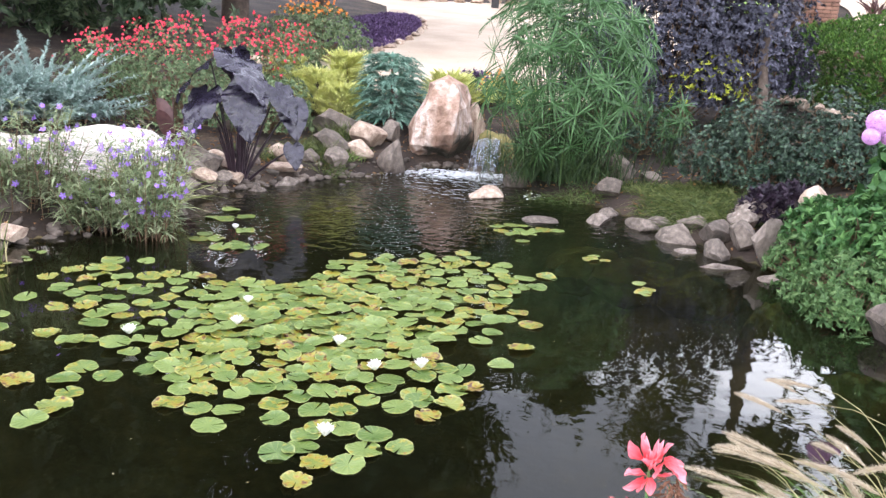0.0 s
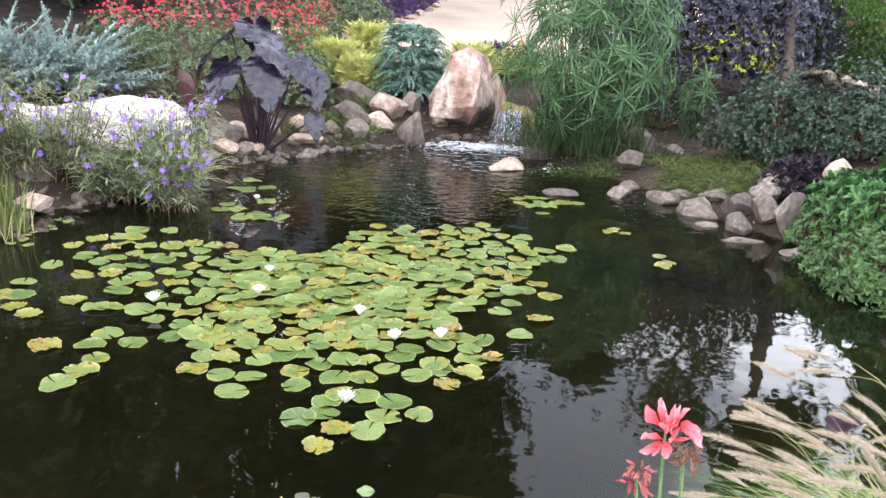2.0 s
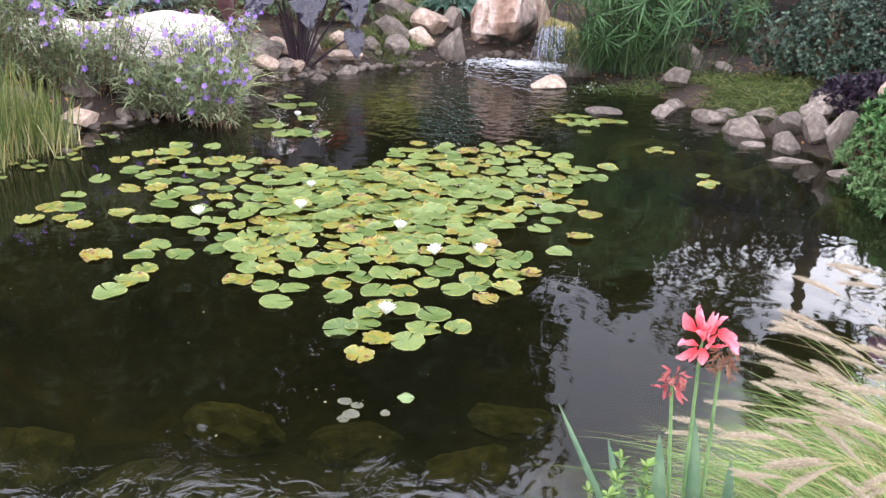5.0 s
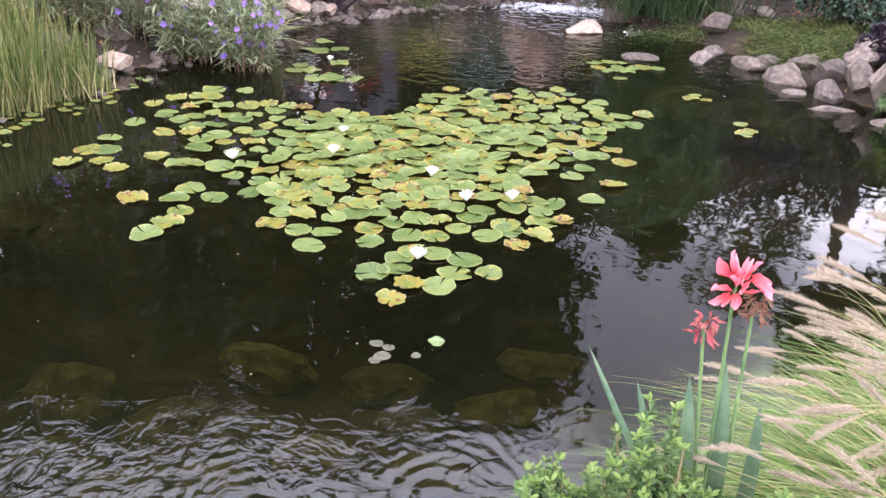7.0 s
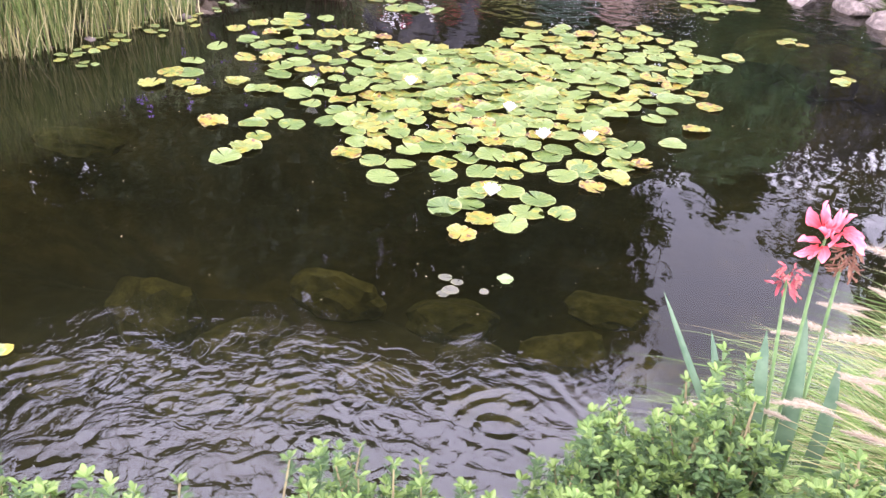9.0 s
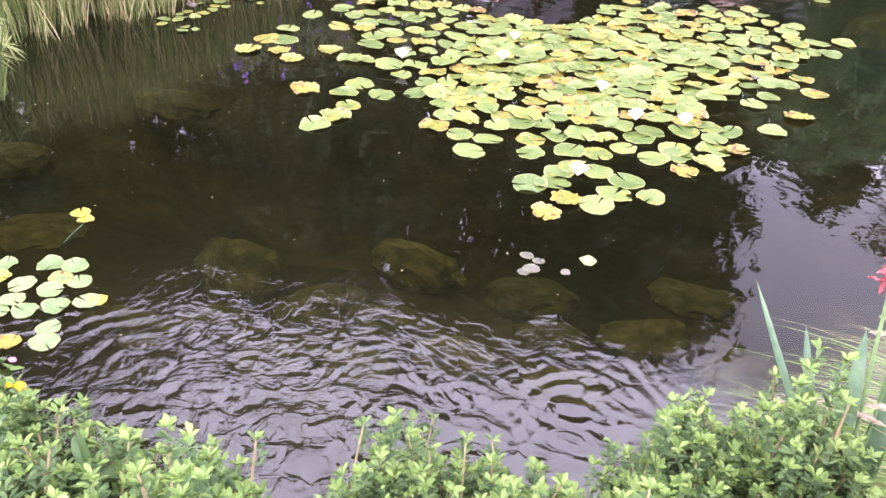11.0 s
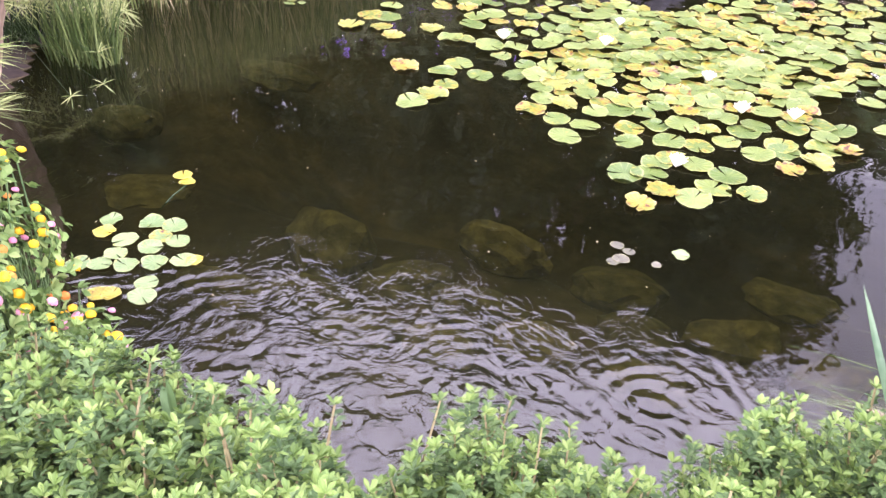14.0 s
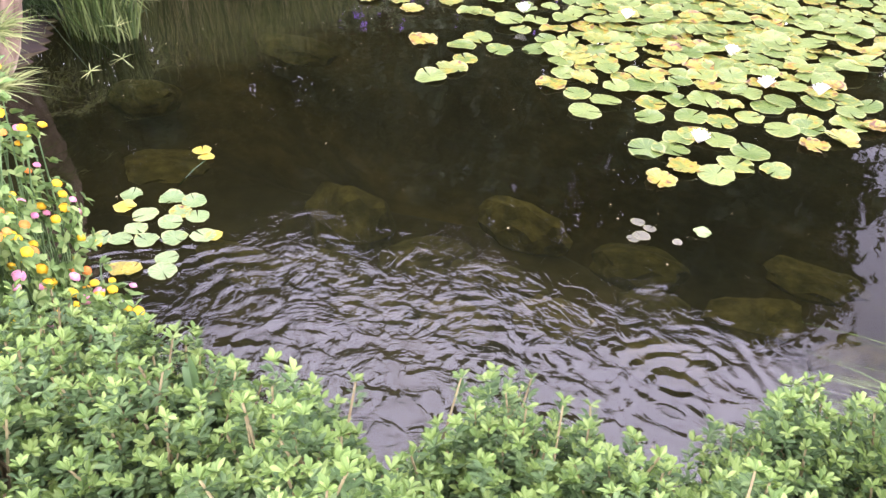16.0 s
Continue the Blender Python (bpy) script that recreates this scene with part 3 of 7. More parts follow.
# ---- the ground, the water and the path ----
def build_ground():
    fine_x = np.concatenate([np.arange(-9, -4.7, 0.16), np.arange(-4.68, 3.4, 0.075), np.arange(3.44, 9.05, 0.16)])
    fine_y = np.concatenate([np.arange(-3, 0.3, 0.16), np.arange(0.36, 12.0, 0.075), np.arange(12.1, 20.05, 0.16)])
    far = np.array([0.5, 1, 2, 4, 7, 11, 17, 26, 40, 60, 100, 160, 260])
    xs = np.concatenate([-9 - far[::-1], fine_x, 9.2 + far])
    ys = np.concatenate([-3 - far[::-1], fine_y, 20.2 + far])
    gx, gy = np.meshgrid(xs, ys)
    gz = ground_z(gx, gy)
    rng = np.random.default_rng(3)
    gz = gz + np.where((gz > 0.1) & (np.abs(gx) < 12) & (gy < 25), rng.normal(size=gz.shape) * 0.012, 0)
    v = np.stack([gx, gy, gz], -1).reshape(-1, 3)
    w = len(xs)
    i = (np.arange(len(ys) - 1)[:, None] * w + np.arange(w - 1)).reshape(-1)
    f = np.stack([i, i + 1, i + w + 1, i + w], -1)
    me = mesh_of("ground", v, f, M_SOIL, True)
    me.materials.append(M_BED)
    mid = v[f].mean(1)
    me.polygons.foreach_set("material_index", (mid[:, 2] < 0.0).astype(int).tolist())
    tagged(new("ground", me), "brown mulched garden soil around the pond and its dark bed", "ground", kind="structure")


def build_water():
    v = np.concatenate([[(-0.6, 5.5, 0)], np.c_[RIM + (RIM - (-0.6, 5.5)) / np.linalg.norm(RIM - (-0.6, 5.5), axis=1)[:, None] * 0.12, np.zeros(len(RIM))]])
    n = len(RIM)
    f = [(0, 1 + k, 1 + (k + 1) % n) for k in range(n)]
    ob = new("water", mesh_of("water", v, f, M_WATER))
    tagged(ob, "dark clear pond water mirroring trees and sky", "water", kind="structure")


def strip(name, left, right, rows, mat, lift):
    """A sheet between two lines on the ground."""
    a, b = (np.array(s, float) for s in (left, right))
    u = np.linspace(0, len(a) - 1, rows)
    a, b = (np.stack([np.interp(u, np.arange(len(s)), s[:, k]) for k in (0, 1)], -1) for s in (a, b))
    cols = 14
    t = np.linspace(0, 1, cols)[None, :, None]
    p = a[:, None] * (1 - t) + b[:, None] * t
    z = ground_z(p[..., 0], p[..., 1]) + lift
    v = np.concatenate([p, z[..., None]], -1).reshape(-1, 3)
    i = (np.arange(rows - 1)[:, None] * cols + np.arange(cols - 1)).reshape(-1)
    f = np.stack([i, i + 1, i + cols + 1, i + cols], -1)
    return new(name, mesh_of(name, v, f, mat, True))


build_ground()
build_water()
tagged(strip("path", [(-5.2, 17.2), (-3.6, 17.4), (-3.2, 18.3), (-2.2, 21.5), (-2.6, 26.0), (-3.2, 31.0), (-6, 34)],
             [(-4.4, 15.6), (-2.5, 14.9), (2.0, 14.6), (4.6, 17.5), (5.5, 25.0), (6.5, 31.0), (8, 35)], 60, M_GRIT, 0.03),
       "pale tan crushed granite garden path", "path", kind="structure")
tagged(strip("lawn", [(6.6, 20.0), (7.0, 27.0)], [(8.9, 21.0), (10.0, 27.0)], 20, M_LAWN, 0.03), "bright green mown lawn beyond the hedge", "lawn", kind="structure")

tagged(strip("patio", [(8.3, 18.4), (9.2, 21.2), (10.3, 27.0)], [(13.0, 18.0), (14.0, 21.0), (16.0, 27.0)], 20, M_GRIT, 0.04), "tan stone terrace beyond the hedge", "terrace", kind="structure")

# ---- stones ----
STONES = {k: [stone_mesh(k + "_stone", s, m, cuts=15, detail=3) for s in range(11, 17)] for k, m in (("tan", M_TAN), ("grey", M_GREY), ("pale", M_PALE))}
STONES["sunken"] = [stone_mesh("sunken_stone", s, M_SUNKEN, cuts=7, rough=0.20, worn=(0.72, 0.96)) for s in range(11, 17)]


def stone(kind, x, y, sx, sy, sz, turn=0, sink=0.1, tilt=0, label="", group="", pick=0, z=None, name="stone"):
    ob = new(name, STONES[kind][pick % 6])
    base = (max(ground(x, y), -0.05) if z is None else z) - sink * sz
    ob.matrix_world = pose(x, y, base, tilt, tilt * 0.4, turn) @ Matrix.Diagonal((sx, sy, sz, 1))
    return tagged(ob, label, "stone", group)


def build_shore_stones():
    # stacked slabs below the grassy mound
    rows = [(1.70, 9.30, .20, .17, .24), (1.98, 10.2, .22, .20, .30), (1.48, 8.38, .34, .15, .15), (1.84, 8.10, .21, .15, .17), (2.06, 7.60, .25, .15, .21),
            (2.05, 7.14, .15, .10, .10), (2.42, 7.42, .24, .15, .24), (2.32, 7.04, .24, .14, .19), (2.57, 7.18, .16, .15, .25), (2.86, 7.62, .25, .15, .22),
            (2.24, 6.66, .28, .10, .085), (2.02, 8.15, .18, .14, .14), (1.62, 8.75, .20, .14, .13), (2.62, 7.5, .18, .14, .20), (2.30, 7.85, .16, .12, .12)]
    for k, (x, y, a, b, c) in enumerate(rows):
        stone("grey", x, y, a * 1.08, b * 1.15, c * 1.08, turn=37 * k, tilt=(k * 7) % 13 - 6, pick=k, sink=0.15, label="angular brown-grey edging stone at the water's edge", group="edging stones of the grassy bank")
    stone("grey", 2.70, 6.92, .14, .44, .36, turn=-38, tilt=16, pick=2, label="long grey-green slab leaning on the bank", group="edging stones of the grassy bank")
    stone("tan", 3.22, 7.30, .20, .16, .36, turn=20, pick=1, label="upright reddish-brown stone below the hydrangea")
    stone("grey", 2.86, 5.02, .22, .22, .30, turn=10, pick=1, z=-0.03, label="pale grey boulder at the water's edge")
    stone("grey", 2.60, 6.30, .22, .12, .07, turn=12, pick=4, z=0.0, label="flat brown stone half under the bank plants", group="edging stones of the grassy bank")
    stone("grey", 0.86, 8.15, .22, .15, .09, turn=5, pick=3, z=-0.04, label="flat wet stone rising from the water")
    stone("tan", 0.31, 9.35, .25, .20, .21, turn=60, pick=0, z=-0.04, label="rounded tan stone standing in the water below the falls")
    stone("grey", 0.68, 10.25, .23, .20, .25, turn=15, pick=5, z=-0.04, label="rounded grey stone beside the waterfall")
    left = [(-1.85, 11.9, .36, .3, .34), (-1.33, 11.5, .30, .22, .32), (-0.95, 10.85, .29, .20, .34), (-1.08, 11.9, .18, .18, .3), (-1.36, 10.75, .18, .16, .26),
            (-1.62, 10.35, .26, .20, .20), (-1.75, 10.9, .34, .24, .3), (-2.12, 9.75, .24, .16, .10), (-2.02, 9.42, .20, .10, .13), (-2.9, 9.2, .22, .18, .2),
            (-2.80, 8.75, .17, .14, .15), (-2.66, 8.85, .13, .12, .14), (-2.86, 8.4, .18, .14, .12), (-2.55, 9.05, .12, .10, .12), (-2.24, 8.9, .12, .10, .10),
            (-3.0, 8.85, .2, .15, .2), (-2.75, 9.5, .2, .16, .16), (-3.2, 9.4, .24, .2, .2)]
    for k, (x, y, a, b, c) in enumerate(left):
        stone("tan" if k % 3 == 1 else "grey", x, y, a * 1.15, b * 1.15, c * 1.15, turn=53 * k, tilt=(k * 5) % 11 - 5, pick=k + 2, label="rough tan and grey stone edging the far shore", group="far shore stones")
    for k, (x, y, a, c) in enumerate([(-2.95, 9.75, .18, .16), (-2.55, 9.7, .20, .18), (-2.2, 10.05, .22, .2), (-1.95, 10.25, .16, .16), (-2.35, 10.4, .2, .22), (-2.7, 10.2, .24, .2), (-1.7, 10.6, .14, .14), (-3.3, 9.0, .22, .2)]):
        stone("grey" if k % 2 else "tan", x, y, a, a * 0.75, c, turn=71 * k, tilt=(k * 5) % 11 - 5, pick=k + 1, label="rough stone behind the dark plant", group="far shore stones")
    for k, (x, y, a, c) in enumerate([(1.72, 10.35, .26, .3), (2.05, 10.15, .2, .22), (1.95, 10.7, .24, .26), (2.35, 10.1, .18, .16)]):
        stone("grey", x, y, a, a * 0.8, c, turn=47 * k, tilt=4, pick=k + 3, label="dark rough stone beside the papyrus", group="edging stones of the grassy bank")
    near = [(-3.52, 6.12, .20, .16, .17, "tan"), (-3.9, 5.95, .22, .18, .16, "grey"), (-3.1, 6.85, .26, .14, .14, "tan"), (-2.75, 7.05, .20, .14, .15, "tan"),
            (-3.35, 6.75, .2, .15, .12, "grey"), (-3.75, 6.6, .24, .2, .2, "grey"), (-2.95, 7.3, .22, .2, .2, "grey"), (-4.2, 5.4, .3, .2, .2, "grey"), (-3.95, 4.9, .22, .2, .14, "grey")]
    for k, (x, y, a, b, c, kind) in enumerate(near):
        stone(kind, x, y, a, b, c, turn=29 * k, tilt=(k * 3) % 9 - 4, pick=k, label="tan stone at the foot of the violet-flowered plants", group="near shore stones")
    big = new("boulder", stone_mesh("pinkish_boulder", 27, M_PINKROCK, cuts=22, detail=5))
    big.matrix_world = pose(-3.68, 1.96, -0.16, 0, 0, 35) @ Matrix.Diagonal((0.78, 0.74, 1.35, 1))
    tagged(big, "large pinkish boulder half hidden by striped sedge", "boulder")
    # places of the tops, their half lengths and breadths, and how deep they lie
    sunk = [(-1.57, 2.19, .155, .125, .07, 0), (-0.98, 2.56, .17, .085, .125, -8), (-0.91, 2.20, .16, .10, 0.18, 0), (-1.49, 1.93, .15, .09, 0.18, 10), (-0.50, 2.60, .16, .11, 0.19, 15),
            (-0.66, 2.14, .14, .09, 0.19, 0), (-0.04, 2.53, .14, .11, 0.19, 30), (0.11, 2.90, .16, .10, 0.22, 0), (-1.23, 2.24, .15, .12, 0.21, 40), (-0.36, 2.36, .12, .09, 0.19, 0),
            (-2.62, 2.22, .17, .15, 0.25, 20), (-3.19, 2.68, .17, .14, 0.18, 0), (-1.80, 1.82, .16, .10, 0.20, 5), (-1.22, 1.86, .14, .09, 0.20, 25),
            (-2.98, 3.7, .22, .14, 0.23, 0), (-0.25, 2.12, .13, .09, 0.20, 0), (0.30, 2.45, .14, .10, 0.19, 50),
            (-0.95, 1.95, .12, .08, 0.19, 0), (1.6, 6.9, .30, .18, .08, 0), (1.2, 7.3, .34, .2, .10, 20), (-1.2, 9.2, .3, .2, .10, 0), (-0.4, 9.6, .34, .22, .09, 40), (-1.6, 8.6, .3, .2, .10, 0),
            (0.3, 8.7, .3, .24, .10, 70), (2.35, 4.5, .26, .15, .09, 10), (2.30, 5.75, .22, .16, .07, 60), (2.05, 6.55, .25, .14, .08, 0)]
    for k, (x, y, a, b, deep, turn) in enumerate(sunk):
        base = -0.31 if k < 18 else -0.43
        stone("sunken", x, y, a * 1.25, b * 1.12, -base - deep, turn=turn, pick=k, z=base, sink=0, tilt=(k * 5) % 9 - 4, label="rounded algae-covered stone under the water", group="sunken stones")


build_shore_stones()


def build_standing_rock():
    """The tall pinkish rock from behind which the water falls."""
    # heights, and how far the rock reaches to its sides and to the front at each
    zs = (-0.15, 0.10, 0.40, 0.72, 1.00, 1.17, 1.27, 1.31)
    left = (-0.70, -0.74, -0.84, -0.74, -0.55, -0.42, -0.33, -0.28)
    right = (-0.02, 0.06, 0.15, 0.14, 0.05, -0.06, -0.15, -0.22)
    front = (0.30, 0.40, 0.56, 0.50, 0.36, 0.22, 0.10, 0.04)
    outline = np.array([(-1, 0.1), (-0.80, -0.60), (-0.1, -0.86), (0.42, -1.15), (1, 0.1), (0.6, 0.8), (-0.6, 0.8), (-1, 0.1)])
    rows, cols = 10, 14
    u = np.linspace(0, 7, cols, endpoint=False)
    ox, oy = np.interp(u, range(8), outline[:, 0]), np.interp(u, range(8), outline[:, 1])
    v = []
    for z in np.linspace(zs[0], zs[-1], rows):
        l, r, d = (np.interp(z, zs, q) for q in (left, right, front))
        for px, py in zip(ox, oy):
            # the foot is hollowed out on the side of the falls
            cave = max(0.0, 0.42 - z) * max(0.0, min(1.0, px + 0.75)) * (1.3 if py < 0 else 0.0)
            q = Vector(((l + r) / 2 + px * (r - l) / 2, py * d + cave * 0.8, z))
            q += noise.noise_vector(q * 3.3) * (0.085 if z > zs[0] else 0.0)
            out = Vector((px, py, 0.25)).normalized()
            q += out * (0.055 * noise.fractal(q * 2.6 + Vector((4, 2, 9)), 1.0, 2.0, 5) + 0.03 * (noise.ridged_multi_fractal(q * Vector((2.0, 2.0, 0.8)) + Vector((1, 7, 3)), 1.0, 2.0, 3, 1.0, 2.0) - 1.0))
            v.append(q[:])
    v.append((-0.26, 0.0, 1.33))
    f = [(i * cols + j, i * cols + (j + 1) % cols, (i + 1) * cols + (j + 1) % cols, (i + 1) * cols + j) for i in range(rows - 1) for j in range(cols)]
    f += [((rows - 1) * cols + j, (rows - 1) * cols + (j + 1) % cols, rows * cols) for j in range(cols)]
    me = bpy.data.meshes.new("standing_rock")
    me.from_pydata(v, [], f)
    me.update()
    m = bpy.data.materials.new("banded_rock")
    m.use_nodes = True
    nt = m.node_tree
    add, link = nt.nodes.new, nt.links.new
    bsdf = nt.nodes["Principled BSDF"]
    place = add("ShaderNodeTexCoord")
    a, b = add("ShaderNodeTexNoise"), add("ShaderNodeTexNoise")
    stretch = add("ShaderNodeMapping")
    stretch.inputs["Rotation"].default_value = (0.3, 0.5, 0.2)
    stretch.inputs["Scale"].default_value = (3.2, 3.0, 1.1)
    link(place.outputs["Object"], stretch.inputs[0])
    for n, s in ((a, 1.3), (b, 9.0)):
        n.inputs["Scale"].default_value, n.inputs["Detail"].default_value = s, 6
        link(stretch.outputs[0] if n is a else place.outputs["Object"], n.inputs["Vector"])
    ra = ramp_of(nt, [(0.30, (0.15, 0.10, 0.075)), (0.44, (0.31, 0.195, 0.14)), (0.54, (0.41, 0.29, 0.225)), (0.62, (0.58, 0.48, 0.42)), (0.72, (0.31, 0.205, 0.145))])
    rb = ramp_of(nt, [(0.35, (0.62, 0.55, 0.5)), (0.6, (1, 1, 1))])
    mul = add("ShaderNodeMixRGB")
    mul.blend_type = "MULTIPLY"
    mul.inputs["Fac"].default_value = 0.8
    link(a.outputs["Fac"], ra.inputs["Fac"])
    link(b.outputs["Fac"], rb.inputs["Fac"])
    link(ra.outputs["Color"], mul.inputs["Color1"])
    link(rb.outputs["Color"], mul.inputs["Color2"])
    # shade of the undercut, painted into the colour: the foot darkens towards the falls
    split = add("ShaderNodeSeparateXYZ")
    link(place.outputs["Object"], split.inputs[0])
    low = add("ShaderNodeMath")
    low.operation = "MULTIPLY_ADD"
    low.inputs[1].default_value = 0.55
    link(split.outputs["X"], low.inputs[0])
    link(a.outputs["Fac"], low.inputs[2])
    # mask of the painted shade: grows downwards and to the right
    wet = add("ShaderNodeMath")
    wet.operation = "SUBTRACT"
    link(low.outputs[0], wet.inputs[0])
    link(split.outputs["Z"], wet.inputs[1])
    shade_ramp = ramp_of(nt, [(0.0, (0, 0, 0)), (0.16, (1, 1, 1))])
    link(wet.outputs[0], shade_ramp.inputs["Fac"])
    shade_mix = add("ShaderNodeMixRGB")
    shade_mix.inputs["Color2"].default_value = (0.045, 0.04, 0.028, 1)
    link(shade_ramp.outputs["Color"], shade_mix.inputs["Fac"])
    link(mul.outputs["Color"], shade_mix.inputs["Color1"])
    link(shade_mix.outputs["Color"], bsdf.inputs["Base Color"])
    bsdf.inputs["Roughness"].default_value = 0.8
    bump = add("ShaderNodeBump")
    bump.inputs["Strength"].default_value, bump.inputs["Distance"].default_value = 1.0, 0.07
    link(b.outputs["Fac"], bump.inputs["Height"])
    link(bump.outputs["Normal"], bsdf.inputs["Normal"])
    me.materials.append(m)
    ob = new("standing_rock", me)
    ob.matrix_world = pose(0.0, 11.75, 0.0)
    tagged(ob, "tall pointed pink and tan banded rock beside the waterfall", "rock")
    stone("tan", 0.17, 12.05, .19, .26, 0.80, turn=30, pick=1, label="tan rock behind the waterfall", z=0.1, name="rock")
    stone("sunken", 0.48, 11.75, .40, .34, .52, turn=70, pick=3, label="dark wet rock over which the water falls", z=0.0, name="rock")


build_standing_rock()


def build_boulder():
    """The long pale boulder behind the violet flowers."""
    bm = bmesh.new()
    bmesh.ops.create_icosphere(bm, subdivisions=4, radius=1.0)
    for v in bm.verts:
        q = Vector(v.co)
        q.z = min(q.z, 0.62 + 0.06 * math.sin(3.1 * q.x + 1.0))
        q.y = max(q.y, -0.72)
        q += q.normalized() * 0.07 * noise.fractal(q * 2.3 + Vector((9, 1, 4)), 1.0, 2.0, 5)
        v.co = (q.x * 0.90, q.y * 0.5, q.z * 0.55 * (1 + 0.22 * q.x))
    me = bpy.data.meshes.new("boulder")
    bm.to_mesh(me)
    bm.free()
    me.materials.append(M_PALE)
    me.polygons.foreach_set("use_smooth", [True] * len(me.polygons))
    me.set_sharp_from_angle(angle=radians(30))
    ob = new("boulder", me)
    ob.matrix_world = pose(-3.95, 8.35, 0.27, 0, 0, 8)
    tagged(ob, "long flat-topped whitish boulder behind the violet flowers", "boulder")
    me = stone_mesh("low_boulder", 19, M_PALE, cuts=12, detail=4)
    low = new("boulder", me)
    low.matrix_world = pose(-4.95, 8.1, 0.1, 0, 0, 20) @ Matrix.Diagonal((0.62, 0.45, 0.46, 1))
    tagged(low, "low pale boulder among the violet flowers", "boulder")


build_boulder()


# ---- the waterfall ----
def build_falls():
    rng = np.random.default_rng(8)
    falls = thing("waterfall", 0.33, 11.2, 0, "thin white strands of water falling into the pond", "waterfall")
    m = bpy.data.materials.new("falling_water")
    m.use_nodes = True
    nt = m.node_tree
    bsdf = nt.nodes["Principled BSDF"]
    bsdf.inputs["Base Color"].default_value = (0.70, 0.75, 0.82, 1)
    bsdf.inputs["Roughness"].default_value = 0.15
    bsdf.inputs["Transmission Weight"].default_value = 0.75
    bsdf.inputs["IOR"].default_value = 1.2
    wave = nt.nodes.new("ShaderNodeTexNoise")
    wave.inputs["Scale"].default_value = 30
    b = nt.nodes.new("ShaderNodeBump")
    b.inputs["Strength"].default_value = 0.5
    nt.links.new(wave.outputs["Fac"], b.inputs["Height"])
    nt.links.new(b.outputs["Normal"], bsdf.inputs["Normal"])
    for k in range(60):
        x = rng.uniform(-0.15, 0.20)
        u = np.linspace(0, 1, 7)
        throw = rng.uniform(0.10, 0.30)
        p = np.stack([x + 0.06 * u * rng.normal() - 0.02 * u, 0.25 - throw * u, rng.uniform(0.36, 0.46) * (1 - u ** 1.8)], -1)
        part("water_strand", mesh_of("water_strand", *tube(p, np.linspace(0.007, 0.0035, 7) * rng.uniform(0.3, 1.2), 5), m, True), falls)
    # splashes: small drops and lobes of foam on the surface
    drop = bmesh.new()
    bmesh.ops.create_icosphere(drop, subdivisions=1, radius=1.0)
    dv, df = np.array([tuple(a.co) for a in drop.verts]), np.array([[a.index for a in g.verts] for g in drop.faces])
    drop.free()
    n = 1100
    ang, r = rng.uniform(0, 2 * math.pi, n), np.abs(rng.normal(size=n)) * 0.55
    at = np.stack([-0.30 + np.cos(ang) * r * 1.6, -0.32 + np.sin(ang) * r * 0.75, rng.uniform(-0.004, 0.012, n)], -1)
    size = np.stack([0.010 + 0.07 * rng.random(n) ** 3, 0.005 + 0.012 * rng.random(n) ** 3, rng.uniform(0.003, 0.012, n)], -1) * np.exp(-r * 0.8)[:, None]
    turn = rng.normal(size=n) * 0.5
    v, f = strewn((dv, df), at, aimed(np.stack([-np.sin(turn), np.cos(turn), 0 * turn], -1)), size)
    part("foam", mesh_of("foam", v, f, M_FOAM, True), falls, "white foam where the water lands", kind="stuff")


build_falls()


# ---- water lilies ----
def pad_mesh(name, seed, mat, frill=1.0):
    """A round leaf with a notch, its rim a little raised and wavy; radius 1. frill: how torn and curled the rim is."""
    rng = np.random.default_rng(seed)
    segs, rings = 34, (0.0, 0.35, 0.65, 0.85, 0.95, 1.0)
    gap = rng.uniform(0.03, 0.13)
    ang = np.linspace(gap, 2 * math.pi - gap, segs) + rng.uniform(-0.4, 0.4)
    wave = 0.032 * np.sin(ang * 3 + rng.uniform(0, 6)) + 0.022 * np.sin(ang * 7 + rng.uniform(0, 6)) + rng.normal(size=segs) * 0.019
    wave = wave * frill
    lift = rng.uniform(0.03, 0.22) * (np.sin(ang * rng.integers(1, 4) + rng.uniform(0, 6)) + 0.45).clip(0) + 0.03 * frill ** 2 * np.abs(np.sin(ang * 6 + rng.uniform(0, 6)))
    v = []
    for r in rings:
        rr = r * (1 + wave * r)
        z = lift * r ** 4 + 0.022 * np.sin(ang * 5 + seed) * r ** 3
        v.append(np.stack([rr * np.cos(ang), rr * np.sin(ang) * rng.uniform(0.93, 0.99), z], -1))
    top = np.concatenate(v)
    under = top[-segs:] - (0, 0, 0.035)
    f = []
    for i in range(len(rings) - 1):
        for j in range(segs - 1):
            k = i * segs + j
            f.append((k, k + segs, k + segs + 1, k + 1))
    base = (len(rings) - 1) * segs
    for j in range(segs - 1):
        f.append((base + j, len(top) + j, len(top) + j + 1, base + j + 1))
    return mesh_of(name, np.concatenate([top, under]), f, mat, True)


PADS = {k: [pad_mesh("lily_pad", s + o, m, 2.2 if k == "old" else 1.0) for s in range(10)] for k, o, m in (("green", 40, M_PAD), ("old", 60, M_PADOLD), ("small", 80, M_PADSMALL), ("faded", 90, M_PADGREY), ("yellow", 95, M_PADYELLOW))}
pad_rng = np.random.default_rng(21)


